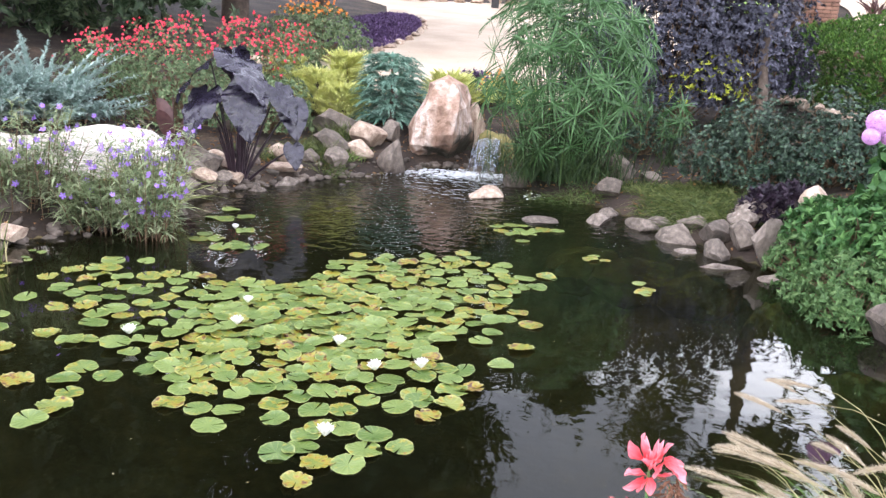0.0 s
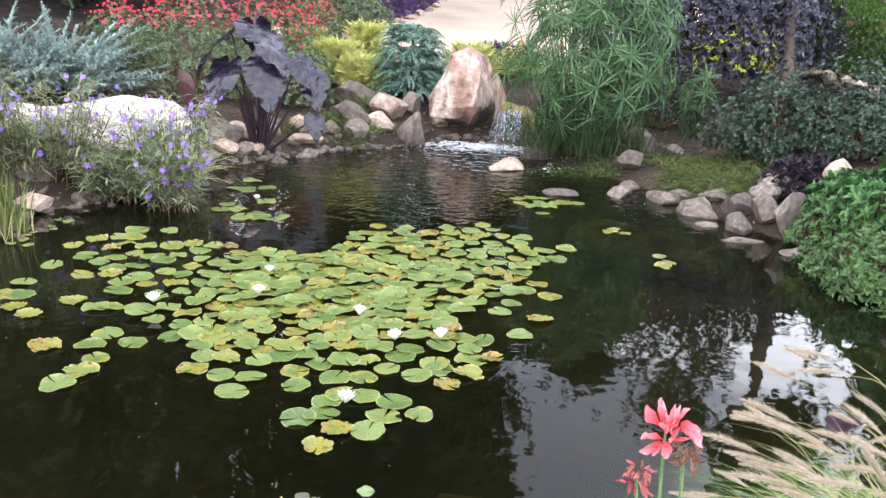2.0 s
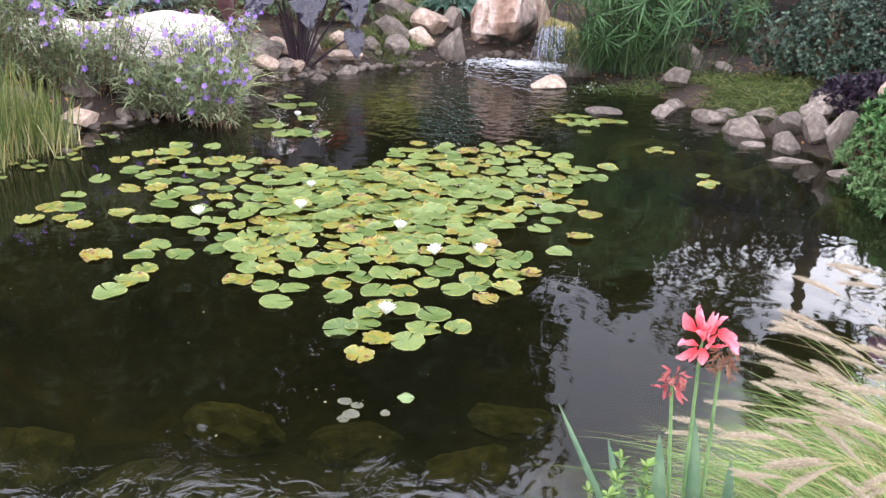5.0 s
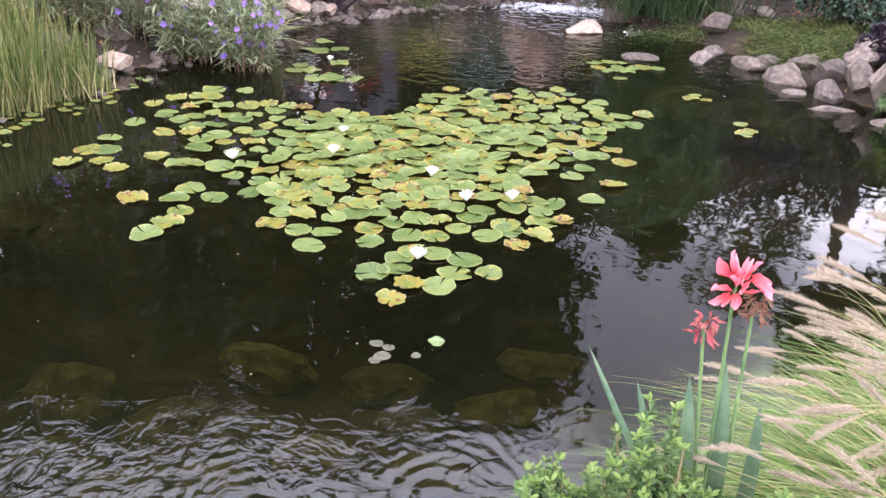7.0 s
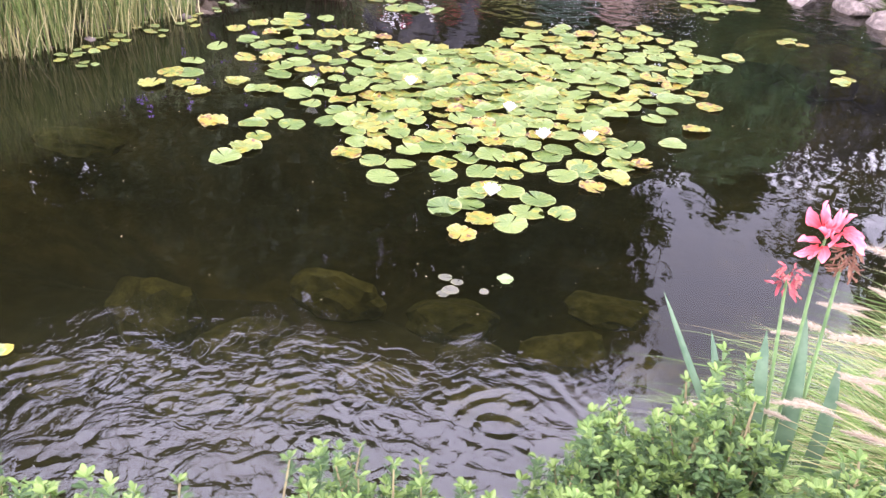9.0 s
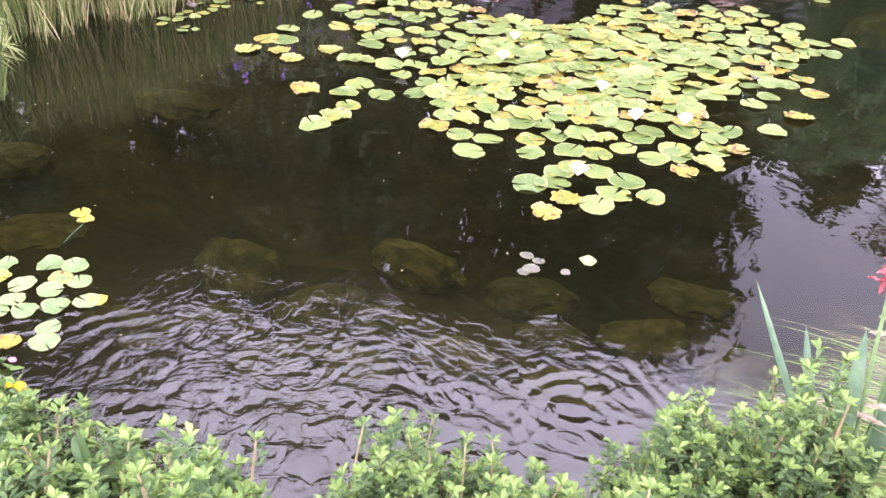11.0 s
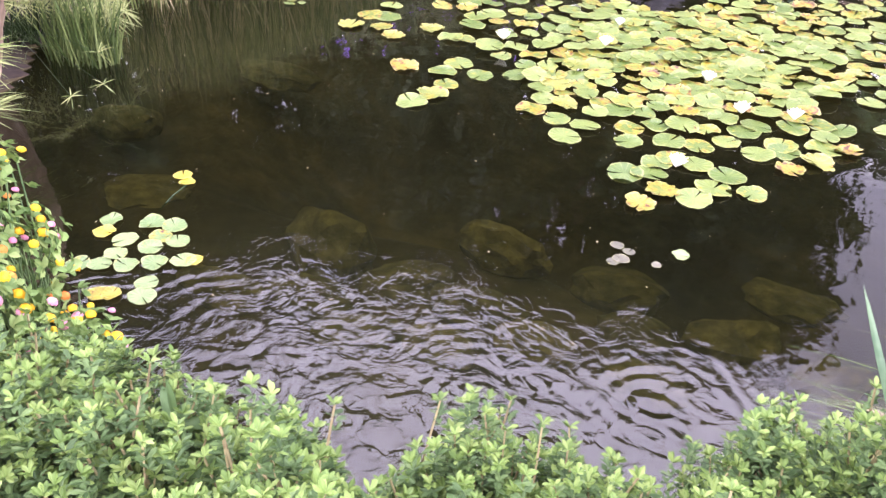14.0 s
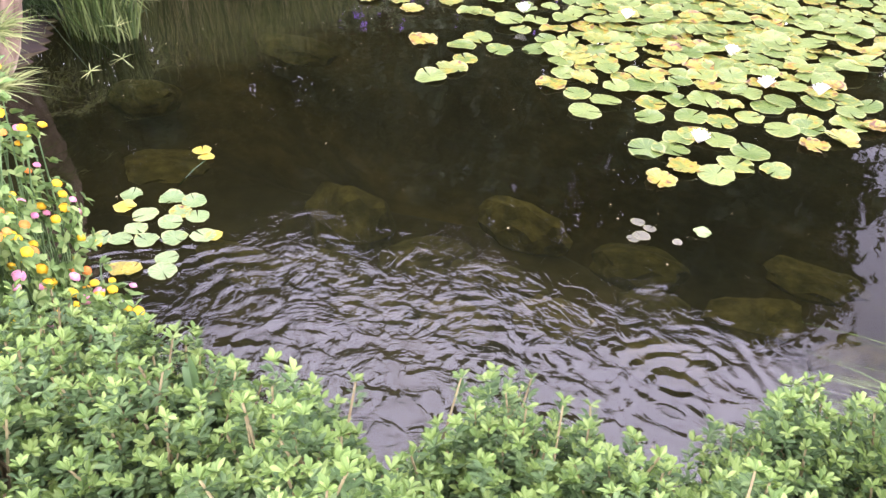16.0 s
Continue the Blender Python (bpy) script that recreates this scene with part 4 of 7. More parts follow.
def lily_pad(parent, x, y, r, kind="green", level=0, tip=3.0):
    """A leaf afloat; overlapping ones ride a little higher."""
    me = PADS[kind][int(pad_rng.integers(10))]
    m = pose(x - parent.location.x, y - parent.location.y, 0.006 + 0.0035 * level, pad_rng.normal() * tip, pad_rng.normal() * tip, pad_rng.uniform(0, 360))
    return part("lily_pad", me, parent, at=m @ Matrix.Diagonal((r, r, r * 0.8, 1)))


def build_lily_flower():
    """White petals in three rings round a tuft of yellow stamens."""
    shape = oval_shape(0.42, 0.10, -0.10)
    ways, ups, sizes = [], [], []
    for ring, (n, rise, length) in enumerate(((9, 0.9, 1.0), (8, 1.7, 0.98), (7, 3.2, 0.88))):
        for k in range(n):
            a = 2 * math.pi * (k + 0.5 * ring) / n
            ways.append((math.cos(a), math.sin(a), rise))
            ups.append((-math.cos(a) * rise, -math.sin(a) * rise, 1))
            sizes.append(0.075 * length)
    v, f = strewn(shape, np.tile((0, 0, 0.01), (len(ways), 1)), aimed(ways, np.array(ups, float)), np.array(sizes))
    petals = mesh_of("petals", v, f, M_WHITE, True)
    pieces = [tube(bent((0, 0, 0.01), (math.cos(a) * 0.5, math.sin(a) * 0.5, 1), 0.03, 0.0, 3), (0.0022, 0.002, 0.001), 4) for a in np.arange(0, 6.28, 0.42)]
    v, f = stacked(pieces)
    return petals, mesh_of("stamens", v, f, M_STAMEN)


PETALS, STAMENS = build_lily_flower()


def lily_flower(parent, x, y, s=1.0, turn=0):
    ob = part("lily_flower", PETALS, parent, "open white water lily flower", pose(x - parent.location.x, y - parent.location.y, 0.045, pad_rng.normal() * 6, pad_rng.normal() * 6, turn) @ Matrix.Scale(s, 4))
    part("stamens", STAMENS, ob, "yellow stamens")


def within(poly, x, y):
    hit = False
    for (ax, ay), (bx, by) in zip(poly, poly[1:] + poly[:1]):
        if (ay > y) != (by > y) and x < (bx - ax) * (y - ay) / (by - ay) + ax:
            hit = not hit
    return hit


def build_lilies():
    plant = thing("water_lily", -0.9, 4.7, 0, "broad patch of green and yellowing lily pads with white flowers", "water lily")
    front = [(-0.67, 3.08), (-0.58, 3.13), (-0.36, 3.02), (-0.31, 3.15), (-0.28, 3.29), (-0.16, 3.19), (-0.53, 3.33), (-0.43, 3.33), (-0.58, 3.25), (-0.75, 3.39), (-0.79, 3.53),
             (-1.02, 3.28), (-0.98, 3.44), (-1.12, 3.44), (-1.27, 3.48), (-0.59, 3.50), (-0.46, 3.52), (-0.36, 3.64), (-0.21, 3.59), (-0.11, 3.68), (0.05, 3.82), (-0.13, 3.74), (-0.31, 3.80)]
    right = [(0.09, 4.07), (0.0, 4.09), (0.31, 4.20), (0.52, 4.89), (0.37, 4.98), (0.72, 6.03), (0.62, 5.74), (0.55, 5.95), (0.39, 6.28), (0.07, 6.61), (-0.22, 6.45), (-0.54, 6.34),
             (-0.78, 6.35), (0.45, 5.12), (0.27, 4.71), (0.20, 4.55)]
    left = [(-1.80, 3.23), (-1.76, 3.52), (-1.86, 3.67), (-1.84, 3.82), (-1.67, 3.73), (-1.51, 3.85), (-2.08, 4.18), (-2.00, 4.20), (-2.41, 4.70), (-2.69, 4.85), (-2.38, 5.09), (-2.17, 4.94),
            (-2.30, 5.83), (-2.53, 5.78), (-2.57, 5.58), (-1.85, 5.51), (-2.13, 5.45), (-2.68, 4.50), (-2.58, 4.29), (-2.69, 4.26)]
    aged = [(-0.49, 3.01), (-0.54, 2.86), (-0.06, 3.51), (0.04, 3.65), (0.14, 3.85), (0.43, 4.47), (-1.76, 3.37), (-2.07, 3.62), (-2.24, 4.25), (-2.69, 5.48), (-2.77, 5.29), (-2.01, 5.52),
            (-1.74, 5.51), (-2.68, 4.03), (-2.51, 4.10), (-2.37, 4.01), (-2.25, 4.26), (-1.30, 5.42), (-1.12, 5.40), (-0.96, 5.52), (-1.45, 5.46), (-0.88, 5.75), (0.10, 4.95), (0.30, 5.2)]
    other = thing("water_lily", -0.4, 5.2, 0, "broad patch of overlapping pale green lily pads", "water lily")
    taken = []
    for spots, kind in ((front, "green"), (right, "green"), (left, "green"), (aged, "old")):
        for x, y in spots:
            lily_pad(plant, x, y, pad_rng.uniform(0.064, 0.084) * (1 + 0.02 * (y - 4)), kind)
            taken.append((x, y))
    edge = [(-2.62, 5.10), (-2.49, 5.56), (-2.13, 5.28), (-1.81, 5.38), (-1.58, 5.42), (-1.24, 5.32), (-1.01, 5.45), (-0.92, 6.0), (-0.73, 6.22), (-0.19, 6.29), (0.12, 6.42), (0.39, 6.12),
            (0.55, 5.84), (0.40, 5.36), (0.40, 4.95), (0.24, 4.63), (-0.08, 4.44), (0.0, 4.13), (0.10, 3.87), (-0.06, 3.70), (-0.25, 3.72), (-0.48, 3.60), (-0.65, 3.72), (-0.72, 3.48), (-0.88, 3.63),
            (-0.98, 3.48), (-1.31, 3.55), (-1.35, 3.72), (-1.49, 3.88), (-1.79, 4.02), (-1.83, 4.25), (-2.12, 4.27), (-2.10, 4.59), (-2.50, 4.85)]
    tries, made = 0, 0
    while tries < 30000 and made < 540:
        tries += 1
        x, y = pad_rng.uniform(-2.7, 0.6), pad_rng.uniform(3.4, 6.5)
        if not within(edge, x, y):
            continue
        core = math.exp(-((x + 0.85) ** 2 / 0.55 + (y - 4.7) ** 2 / 0.8))
        gap = 0.120 - 0.046 * core
        if x < -1.6:
            gap = 0.142
        if any((x - a) ** 2 + ((y - b)) ** 2 < gap * gap for a, b in taken):
            continue
        taken.append((x, y))
        rim = 1 - core
        kind = "old" if pad_rng.random() < 0.03 + 0.12 * rim else "green"
        lily_pad(plant if made % 2 else other, x, y, pad_rng.uniform(0.056, 0.084) * (1 + 0.02 * (y - 4)), kind, level=int(pad_rng.integers(0, 9)), tip=2.5 + 3.5 * core)
        made += 1
    for k, (x, y) in enumerate([(-1.27, 4.86), (-1.22, 4.44), (-1.75, 4.20), (-0.59, 4.22), (-0.35, 3.90), (-0.114, 3.96), (-0.482, 3.155)]):
        lily_flower(plant, x, y, 0.7 if k == 0 else 0.85, 40 * k)
    for name, rows, r, kind in (("far", [(-2.24, 7.81), (-2.30, 7.42), (-2.17, 7.40), (-2.01, 7.53), (-1.86, 6.96), (-2.15, 6.58), (-2.02, 6.62), (-2.16, 6.77), (-1.90, 6.36), (-1.75, 6.39), (-1.60, 6.44), (-1.80, 6.50)], 0.085, "green"),
                                ("falls", [(0.39, 7.74), (0.53, 7.83), (0.67, 7.81), (0.52, 7.45), (0.42, 7.55), (0.68, 7.50), (0.83, 7.70), (0.60, 7.18), (0.96, 7.69), (0.75, 7.62), (0.6, 7.62)], 0.075, "green"),
                                ("bank", [(1.14, 6.67), (1.26, 6.64), (1.18, 6.77), (1.42, 6.0), (1.46, 5.85), (1.40, 5.75)], 0.06, "green"),
                                ("reeds", [(-3.32, 5.12), (-3.27, 4.97), (-3.22, 5.93), (-3.17, 5.74), (-3.13, 5.9), (-3.40, 4.35), (-3.44, 4.50), (-3.36, 4.7), (-3.3, 5.0), (-3.5, 4.3), (-3.42, 4.2)] + [(-3.36 + 0.16 * math.sin(7.1 * q) + 0.13 * math.cos(q), 4.15 + 0.045 * q + 0.08 * math.sin(3 * q)) for q in range(34)], 0.034, "green")):
        cx, cy = np.mean(rows, 0)
        small = thing("water_lily", cx, cy, 0, "small group of floating green lily pads", "water lily", "small lily groups")
        for x, y in rows:
            lily_pad(small, x, y, r * pad_rng.uniform(0.8, 1.15), kind)
        if name == "far":
            lily_flower(small, -1.91, 6.82, 0.7, 20)
    near = thing("water_lily", -1.95, 1.55, 0, "group of small round pale green pads near the lantana", "water lily", "small lily groups")
    for x, y in [(-2.17, 1.68), (-2.03, 1.61), (-2.03, 1.74), (-1.95, 1.77), (-1.94, 1.69), (-1.87, 1.70), (-1.92, 1.62), (-1.99, 1.53), (-2.05, 1.42), (-1.99, 1.46), (-1.91, 1.50), (-1.84, 1.56), (-1.77, 1.62), (-1.78, 1.46), (-1.74, 1.40)]:
        lily_pad(near, x, y, pad_rng.uniform(0.038, 0.048), "small", tip=1)
    for x, y in [(-2.13, 1.61), (-1.86, 1.34), (-1.83, 1.36), (-2.19, 2.07), (-2.14, 2.04), (-1.74, 1.64)]:
        lily_pad(near, x, y, pad_rng.uniform(0.030, 0.042), "yellow", tip=3)
    part("stalk", mesh_of("stalk", *tube([(-0.18, 0.48, 0.004), (-0.16, 0.38, 0.006), (-0.143, 0.283, -0.01)], (0.003, 0.0028, 0.0025), 5), M_CULM, True), near, "thin bent leaf stalk")
    for k, (x, y, r) in enumerate([(-0.52, 2.51, .026), (-0.47, 2.49, .024), (-0.48, 2.43, .032), (-0.50, 2.40, .024), (-0.36, 2.46, .018), (-0.30, 2.57, .033)]):
        ob = lily_pad(near, x, y, r, "small" if k == 5 else "faded", tip=2)
        ob.parent = None
        ob.name = "loose_pad"
        ob.matrix_world = pose(x, y, 0.006, 0, 0, 70 * k) @ Matrix.Diagonal((r, r, r * 0.8, 1))
        tagged(ob, "small green lily leaf drifting on the water" if k == 5 else "small faded grey lily leaf drifting on the water", "leaf", "drifting leaves")


build_lilies()


# ---- plants ----
def dome(rng, n, rx, ry, h, low=0.15, lumps=0.18, seed=0.0):
    """Points on an uneven dome and the ways out of it."""
    w = random_ways(rng, n, 0.55)
    w[:, 2] = np.abs(w[:, 2])
    lump = np.array([noise.fractal(Vector(a * 2.1) + Vector((seed, seed * 1.7, 3)), 1.0, 2.0, 3) for a in w])
    r = (1 + lumps * lump) * (1 - 0.38 * rng.random(n) ** 2.2)
    p = w * r[:, None] * (rx, ry, h * (1 - low))
    p[:, 2] += h * low
    return p, w


def twigs(rng, tips, base, radius=0.004, every=1, thick=0.012):
    """Thin branching stems from the root to some of the tips."""
    pieces = []
    for p in tips[::every]:
        q = np.array(base) + rng.normal(size=3) * (0.05, 0.05, 0.0) * np.abs(p).max()
        m = (q + p) / 2 + rng.normal(size=3) * 0.06 * np.linalg.norm(p - q)
        m[2] = max(m[2], 0.35 * p[2])
        pieces.append(tube([q, m, p], (thick, thick * 0.6, radius), 4))
    return stacked(pieces)


def shrub(name, x, y, rx, ry, h, n, size, mat, label, category="shrub", group="", per=6, shape=None, seed=1, low=0.1, lumps=0.2, spread=0.8, stem=M_TWIG, group_jitter=0.02, every=None):
    """A bush of leaf rosettes at the ends of its twigs."""
    rng = np.random.default_rng(seed)
    shape = shape or leaf_shape(0.42)
    ob = thing(name, x, y, ground(x, y), label, category, group)
    p, w = dome(rng, n, rx, ry, h, low, lumps, seed)
    v, f = rosettes(rng, p, w, per, size, shape, spread)
    v[:, 2] = np.maximum(v[:, 2], -0.05)
    part("foliage", mesh_of("foliage", v, f, mat), ob)
    v, f = twigs(rng, p, (0, 0, 0), size * 0.05, every or max(1, n // 60), 0.012)
    part("branchwork", mesh_of("branchwork", v, f, stem), ob)
    return ob, p, w, rng


def rosettes(rng, p, w, per, size, shape, spread=0.8):
    n = len(p)
    q, ways = np.repeat(p, per, 0), np.repeat(w, per, 0)
    ring = random_ways(rng, n * per)
    ring = unit(ring - ways * (ring * ways).sum(1)[:, None])
    rise = rng.uniform(0.15, 0.9, n * per)[:, None]
    d = unit(ring * spread + ways * rise + (0, 0, 0.15))
    s = size * rng.uniform(0.65, 1.2, n * per)
    return strewn(shape, q, aimed(d, ways + random_ways(rng, n * per) * 0.3), s)


# the azaleas of the near bank
def azalea(x, y, rx, ry, h, seed, n):
    rng = np.random.default_rng(seed)
    ob = thing("azalea_bush", x, y, ground(x, y), "low azalea bush with fresh light green leaf rosettes", "bush", "azaleas of the near bank")
    p, w = dome(rng, n, rx, ry, h, 0.12, 0.30, seed * 1.3)
    up = rng.random(n) ** 3.5 * 0.115
    tip = p + np.stack([up * 0 + rng.normal(size=n) * 0.01, rng.normal(size=n) * 0.01, up], -1)
    shape = ([(0, 0, 0), (-0.12, 0.30, 0.06), (0, 0.32, 0), (0.12, 0.30, 0.06), (-0.20, 0.66, 0.06), (0, 0.68, -0.02), (0.20, 0.66, 0.06), (-0.09, 0.93, 0), (0.09, 0.93, 0), (0, 1, -0.05)],
             [(0, 2, 1), (0, 3, 2), (1, 2, 5), (1, 5, 4), (2, 3, 6), (2, 6, 5), (4, 5, 7), (5, 6, 8), (5, 8, 9), (5, 9, 7)])
    w_up = unit(w * 0.5 + (0, 0, 0.8))
    v, f = rosettes(rng, tip, w_up, 10, 0.0222, shape, 0.85)
    part("young_foliage", mesh_of("young_foliage", v, f, M_AZALEA), ob)
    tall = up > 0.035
    # lower and inner rosettes, in a darker green than those at the tips
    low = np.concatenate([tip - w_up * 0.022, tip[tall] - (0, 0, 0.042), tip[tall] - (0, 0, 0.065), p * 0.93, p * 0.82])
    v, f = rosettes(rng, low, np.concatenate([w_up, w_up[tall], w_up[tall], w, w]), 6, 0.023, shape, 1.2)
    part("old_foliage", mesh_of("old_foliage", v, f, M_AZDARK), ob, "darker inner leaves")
    v, f = twigs(rng, tip, (0, 0, 0), 0.0022, 3, 0.007)
    part("branchwork", mesh_of("branchwork", v, f, M_PALETWIG), ob)
    return ob


for k, (x, y, rx, ry, h, n) in enumerate([(-1.50, 0.50, 0.30, 0.30, 0.45, 300), (-1.20, 0.58, 0.28, 0.30, 0.46, 320), (-0.92, 0.62, 0.26, 0.28, 0.44, 300), (-0.66, 0.66, 0.20, 0.24, 0.42, 240),
                                          (-0.36, 0.94, 0.20, 0.26, 0.46, 280), (-0.16, 1.00, 0.20, 0.22, 0.43, 240), (-0.50, 0.58, 0.28, 0.22, 0.40, 260),
                                          (0.13, 1.26, 0.20, 0.24, 0.54, 260), (0.34, 1.32, 0.20, 0.24, 0.56, 270), (0.60, 1.14, 0.20, 0.20, 0.38, 200), (0.14, 0.80, 0.30, 0.22, 0.40, 280),
                                          (0.50, 0.85, 0.30, 0.24, 0.40, 280), (-0.95, 0.18, 0.45, 0.25, 0.40, 330), (-0.2, 0.45, 0.36, 0.2, 0.34, 260), (-1.80, 0.25, 0.35, 0.3, 0.42, 260)]):
    azalea(x, y, rx, ry, h + 0.075, 101 + k, int(n * 2.6))


# fountain grass, its plumes bowed to the water
def plume_mesh(seed):
    rng = np.random.default_rng(seed)
    n = 800
    u = rng.random(n)
    bow = lambda t: np.stack([0 * t, t, -0.16 * t ** 2], -1)  # noqa: E731
    ways = random_ways(rng, n) * (1, 0.3, 1) + (0, 0.75, 0)
    lens = 0.17 * np.sin(math.pi * np.clip(u * 0.93 + 0.06, 0, 1)) ** 0.6 * rng.uniform(0.6, 1.2, n) + 0.02
    hair = [(-0.04, 0, 0), (0.04, 0, 0), (0, 1, 0)], [(0, 1, 2)]
    v, f = strewn(hair, bow(u), aimed(ways, random_ways(rng, n)), lens)
    core = tube(bow(np.linspace(0, 1, 9)), 0.048 * np.sin(np.linspace(0.35, 3.0, 9)) + 0.004, 6)
    v, f = stacked([(v, f), core])
    return mesh_of("plume", v, f, M_PLUME)


PLUMES = [plume_mesh(s) for s in range(5)]


def fountain_grass(x, y, z, label, n_blades, n_plumes, seed, lean, reach, height):
    """Arching blades, and bowed stalks that each end in a hanging plume. reach, height: the least and the most of where the stalks end."""
    rng = np.random.default_rng(seed)
    ob = thing("fountain_grass", x, y, z, label, "ornamental grass")
    toward = math.atan2(lean[1], lean[0])
    for name, share, mat, wide in (("grass_foliage", 0.80, M_BLADE, 0.0062), ("dry_grass_foliage", 0.20, M_STRAW, 0.0042)):
        n = int(n_blades * share)
        base = rng.normal(size=(n, 3)) * (0.09, 0.09, 0)
        a = toward + rng.normal(size=n) * 1.1
        out = rng.uniform(0.15, 1.0, n)
        ways = np.stack([np.cos(a) * out, np.sin(a) * out, np.ones(n)], -1)
        v, f = blades(rng, base, ways, rng.uniform(0.6, 1.12, n) * height[1], rng.uniform(0.5, 1.0, n) * wide, rng.uniform(0.5, 1.25, n), 9)
        part(name, mesh_of(name, v, f, mat), ob, kind="stuff")
    for k in range(n_plumes):
        a = toward + rng.normal() * 0.42
        up = rng.uniform(*height)
        low = (height[1] - up) / (height[1] - height[0])
        far = rng.uniform(reach[0], reach[1]) * (0.72 + 0.40 * low)
        root = rng.normal(size=3) * (0.06, 0.06, 0)
        tip = np.array([math.cos(a) * far, math.sin(a) * far, up])
        mid = root + (tip - root) * (0.36, 0.36, 0) + (0, 0, up * (rng.uniform(0.78, 1.08) + 0.25 * low))
        line = rounded_line([root, mid, tip], 9)
        stalk = part("stalk", mesh_of("stalk", *tube(line, np.linspace(0.0014, 0.0008, 9), 4), M_STRAW), ob)
        turn = Matrix(aimed([unit(line[-1] - line[-2])])[0].tolist()).to_4x4()
        s = rng.uniform(0.088, 0.138)
        at = Matrix.Translation(line[-1].tolist()) @ turn @ Matrix.Diagonal((s * 0.68, s, s * 0.68, 1))
        part("plume", PLUMES[k % 5], stalk, "soft buff seed plume" if k == 0 else "", at)


fountain_grass(1.12, 1.44, 0.12, "fountain grass clump with buff seed plumes arching over the water", 4200, 54, 5, (-0.97, 0.20), (0.16, 0.60), (0.40, 0.78))
fountain_grass(1.06, 1.16, 0.12, "low fountain grass clump with buff seed plumes among the canna", 1900, 28, 7, (-0.95, 0.3), (0.30, 0.76), (0.26, 0.52))
fountain_grass(1.36, 1.75, 0.14, "fountain grass clump with buff seed plumes beside the pond", 1500, 14, 6, (-0.85, 0.5), (0.15, 0.62), (0.45, 0.80))


# the coral canna
def petal_mesh(name, seed, mat, long=0.060, wide=0.017):
    rng = np.random.default_rng(seed)
    rows, cols = 7, 5
    u, s = np.meshgrid(np.linspace(0, 1, rows), np.linspace(-1, 1, cols), indexing="ij")
    half = wide * np.sin(np.clip(u * 0.92 + 0.05, 0, 1) * math.pi) ** 0.75 * 0.5
    curl, sway = rng.uniform(-0.5, 1.3), rng.uniform(-0.5, 0.5)
    x = s * half * (1 - 0.25 * u) + sway * wide * u ** 2
    yy = u * long * (1 - 0.18 * abs(curl) * u)
    z = 0.42 * long * u ** 2 * curl + 0.55 * s ** 2 * half + 0.0035 * np.sin(u * 11 + s * 4 + seed) * (0.3 + np.abs(s))
    v = np.stack([x, yy, z], -1).reshape(-1, 3)
    i = (np.arange(rows - 1)[:, None] * cols + np.arange(cols - 1)).reshape(-1)
    return mesh_of(name, v, np.stack([i, i + 1, i + cols + 1, i + cols], -1), mat, True)


def ribbon_leaf(line, width, cup=0.15, cols=5):
    """A long leaf along a line, its sides raised a little."""
    p = np.asarray(line, float)
    d = unit(np.gradient(p, axis=0))
    side = unit(np.cross(d, (0.15, 0.1, 1.0)) if abs(d[:, 2]).mean() < 0.8 else np.cross(d, (0.25, 1.0, 0.1)))
    up = np.cross(side, d)
    u = np.linspace(0, 1, len(p))
    half = width * np.sin(np.clip(u * 0.95 + 0.05, 0, 1) * math.pi) ** 0.6 / 2
    s = np.linspace(-1, 1, cols)
    v = p[:, None] + side[:, None] * (half[:, None] * s)[..., None] + up[:, None] * (half[:, None] * np.abs(s) * cup)[..., None]
    i = (np.arange(len(p) - 1)[:, None] * cols + np.arange(cols - 1)).reshape(-1)
    return v.reshape(-1, 3), np.stack([i, i + 1, i + cols + 1, i + cols], -1)


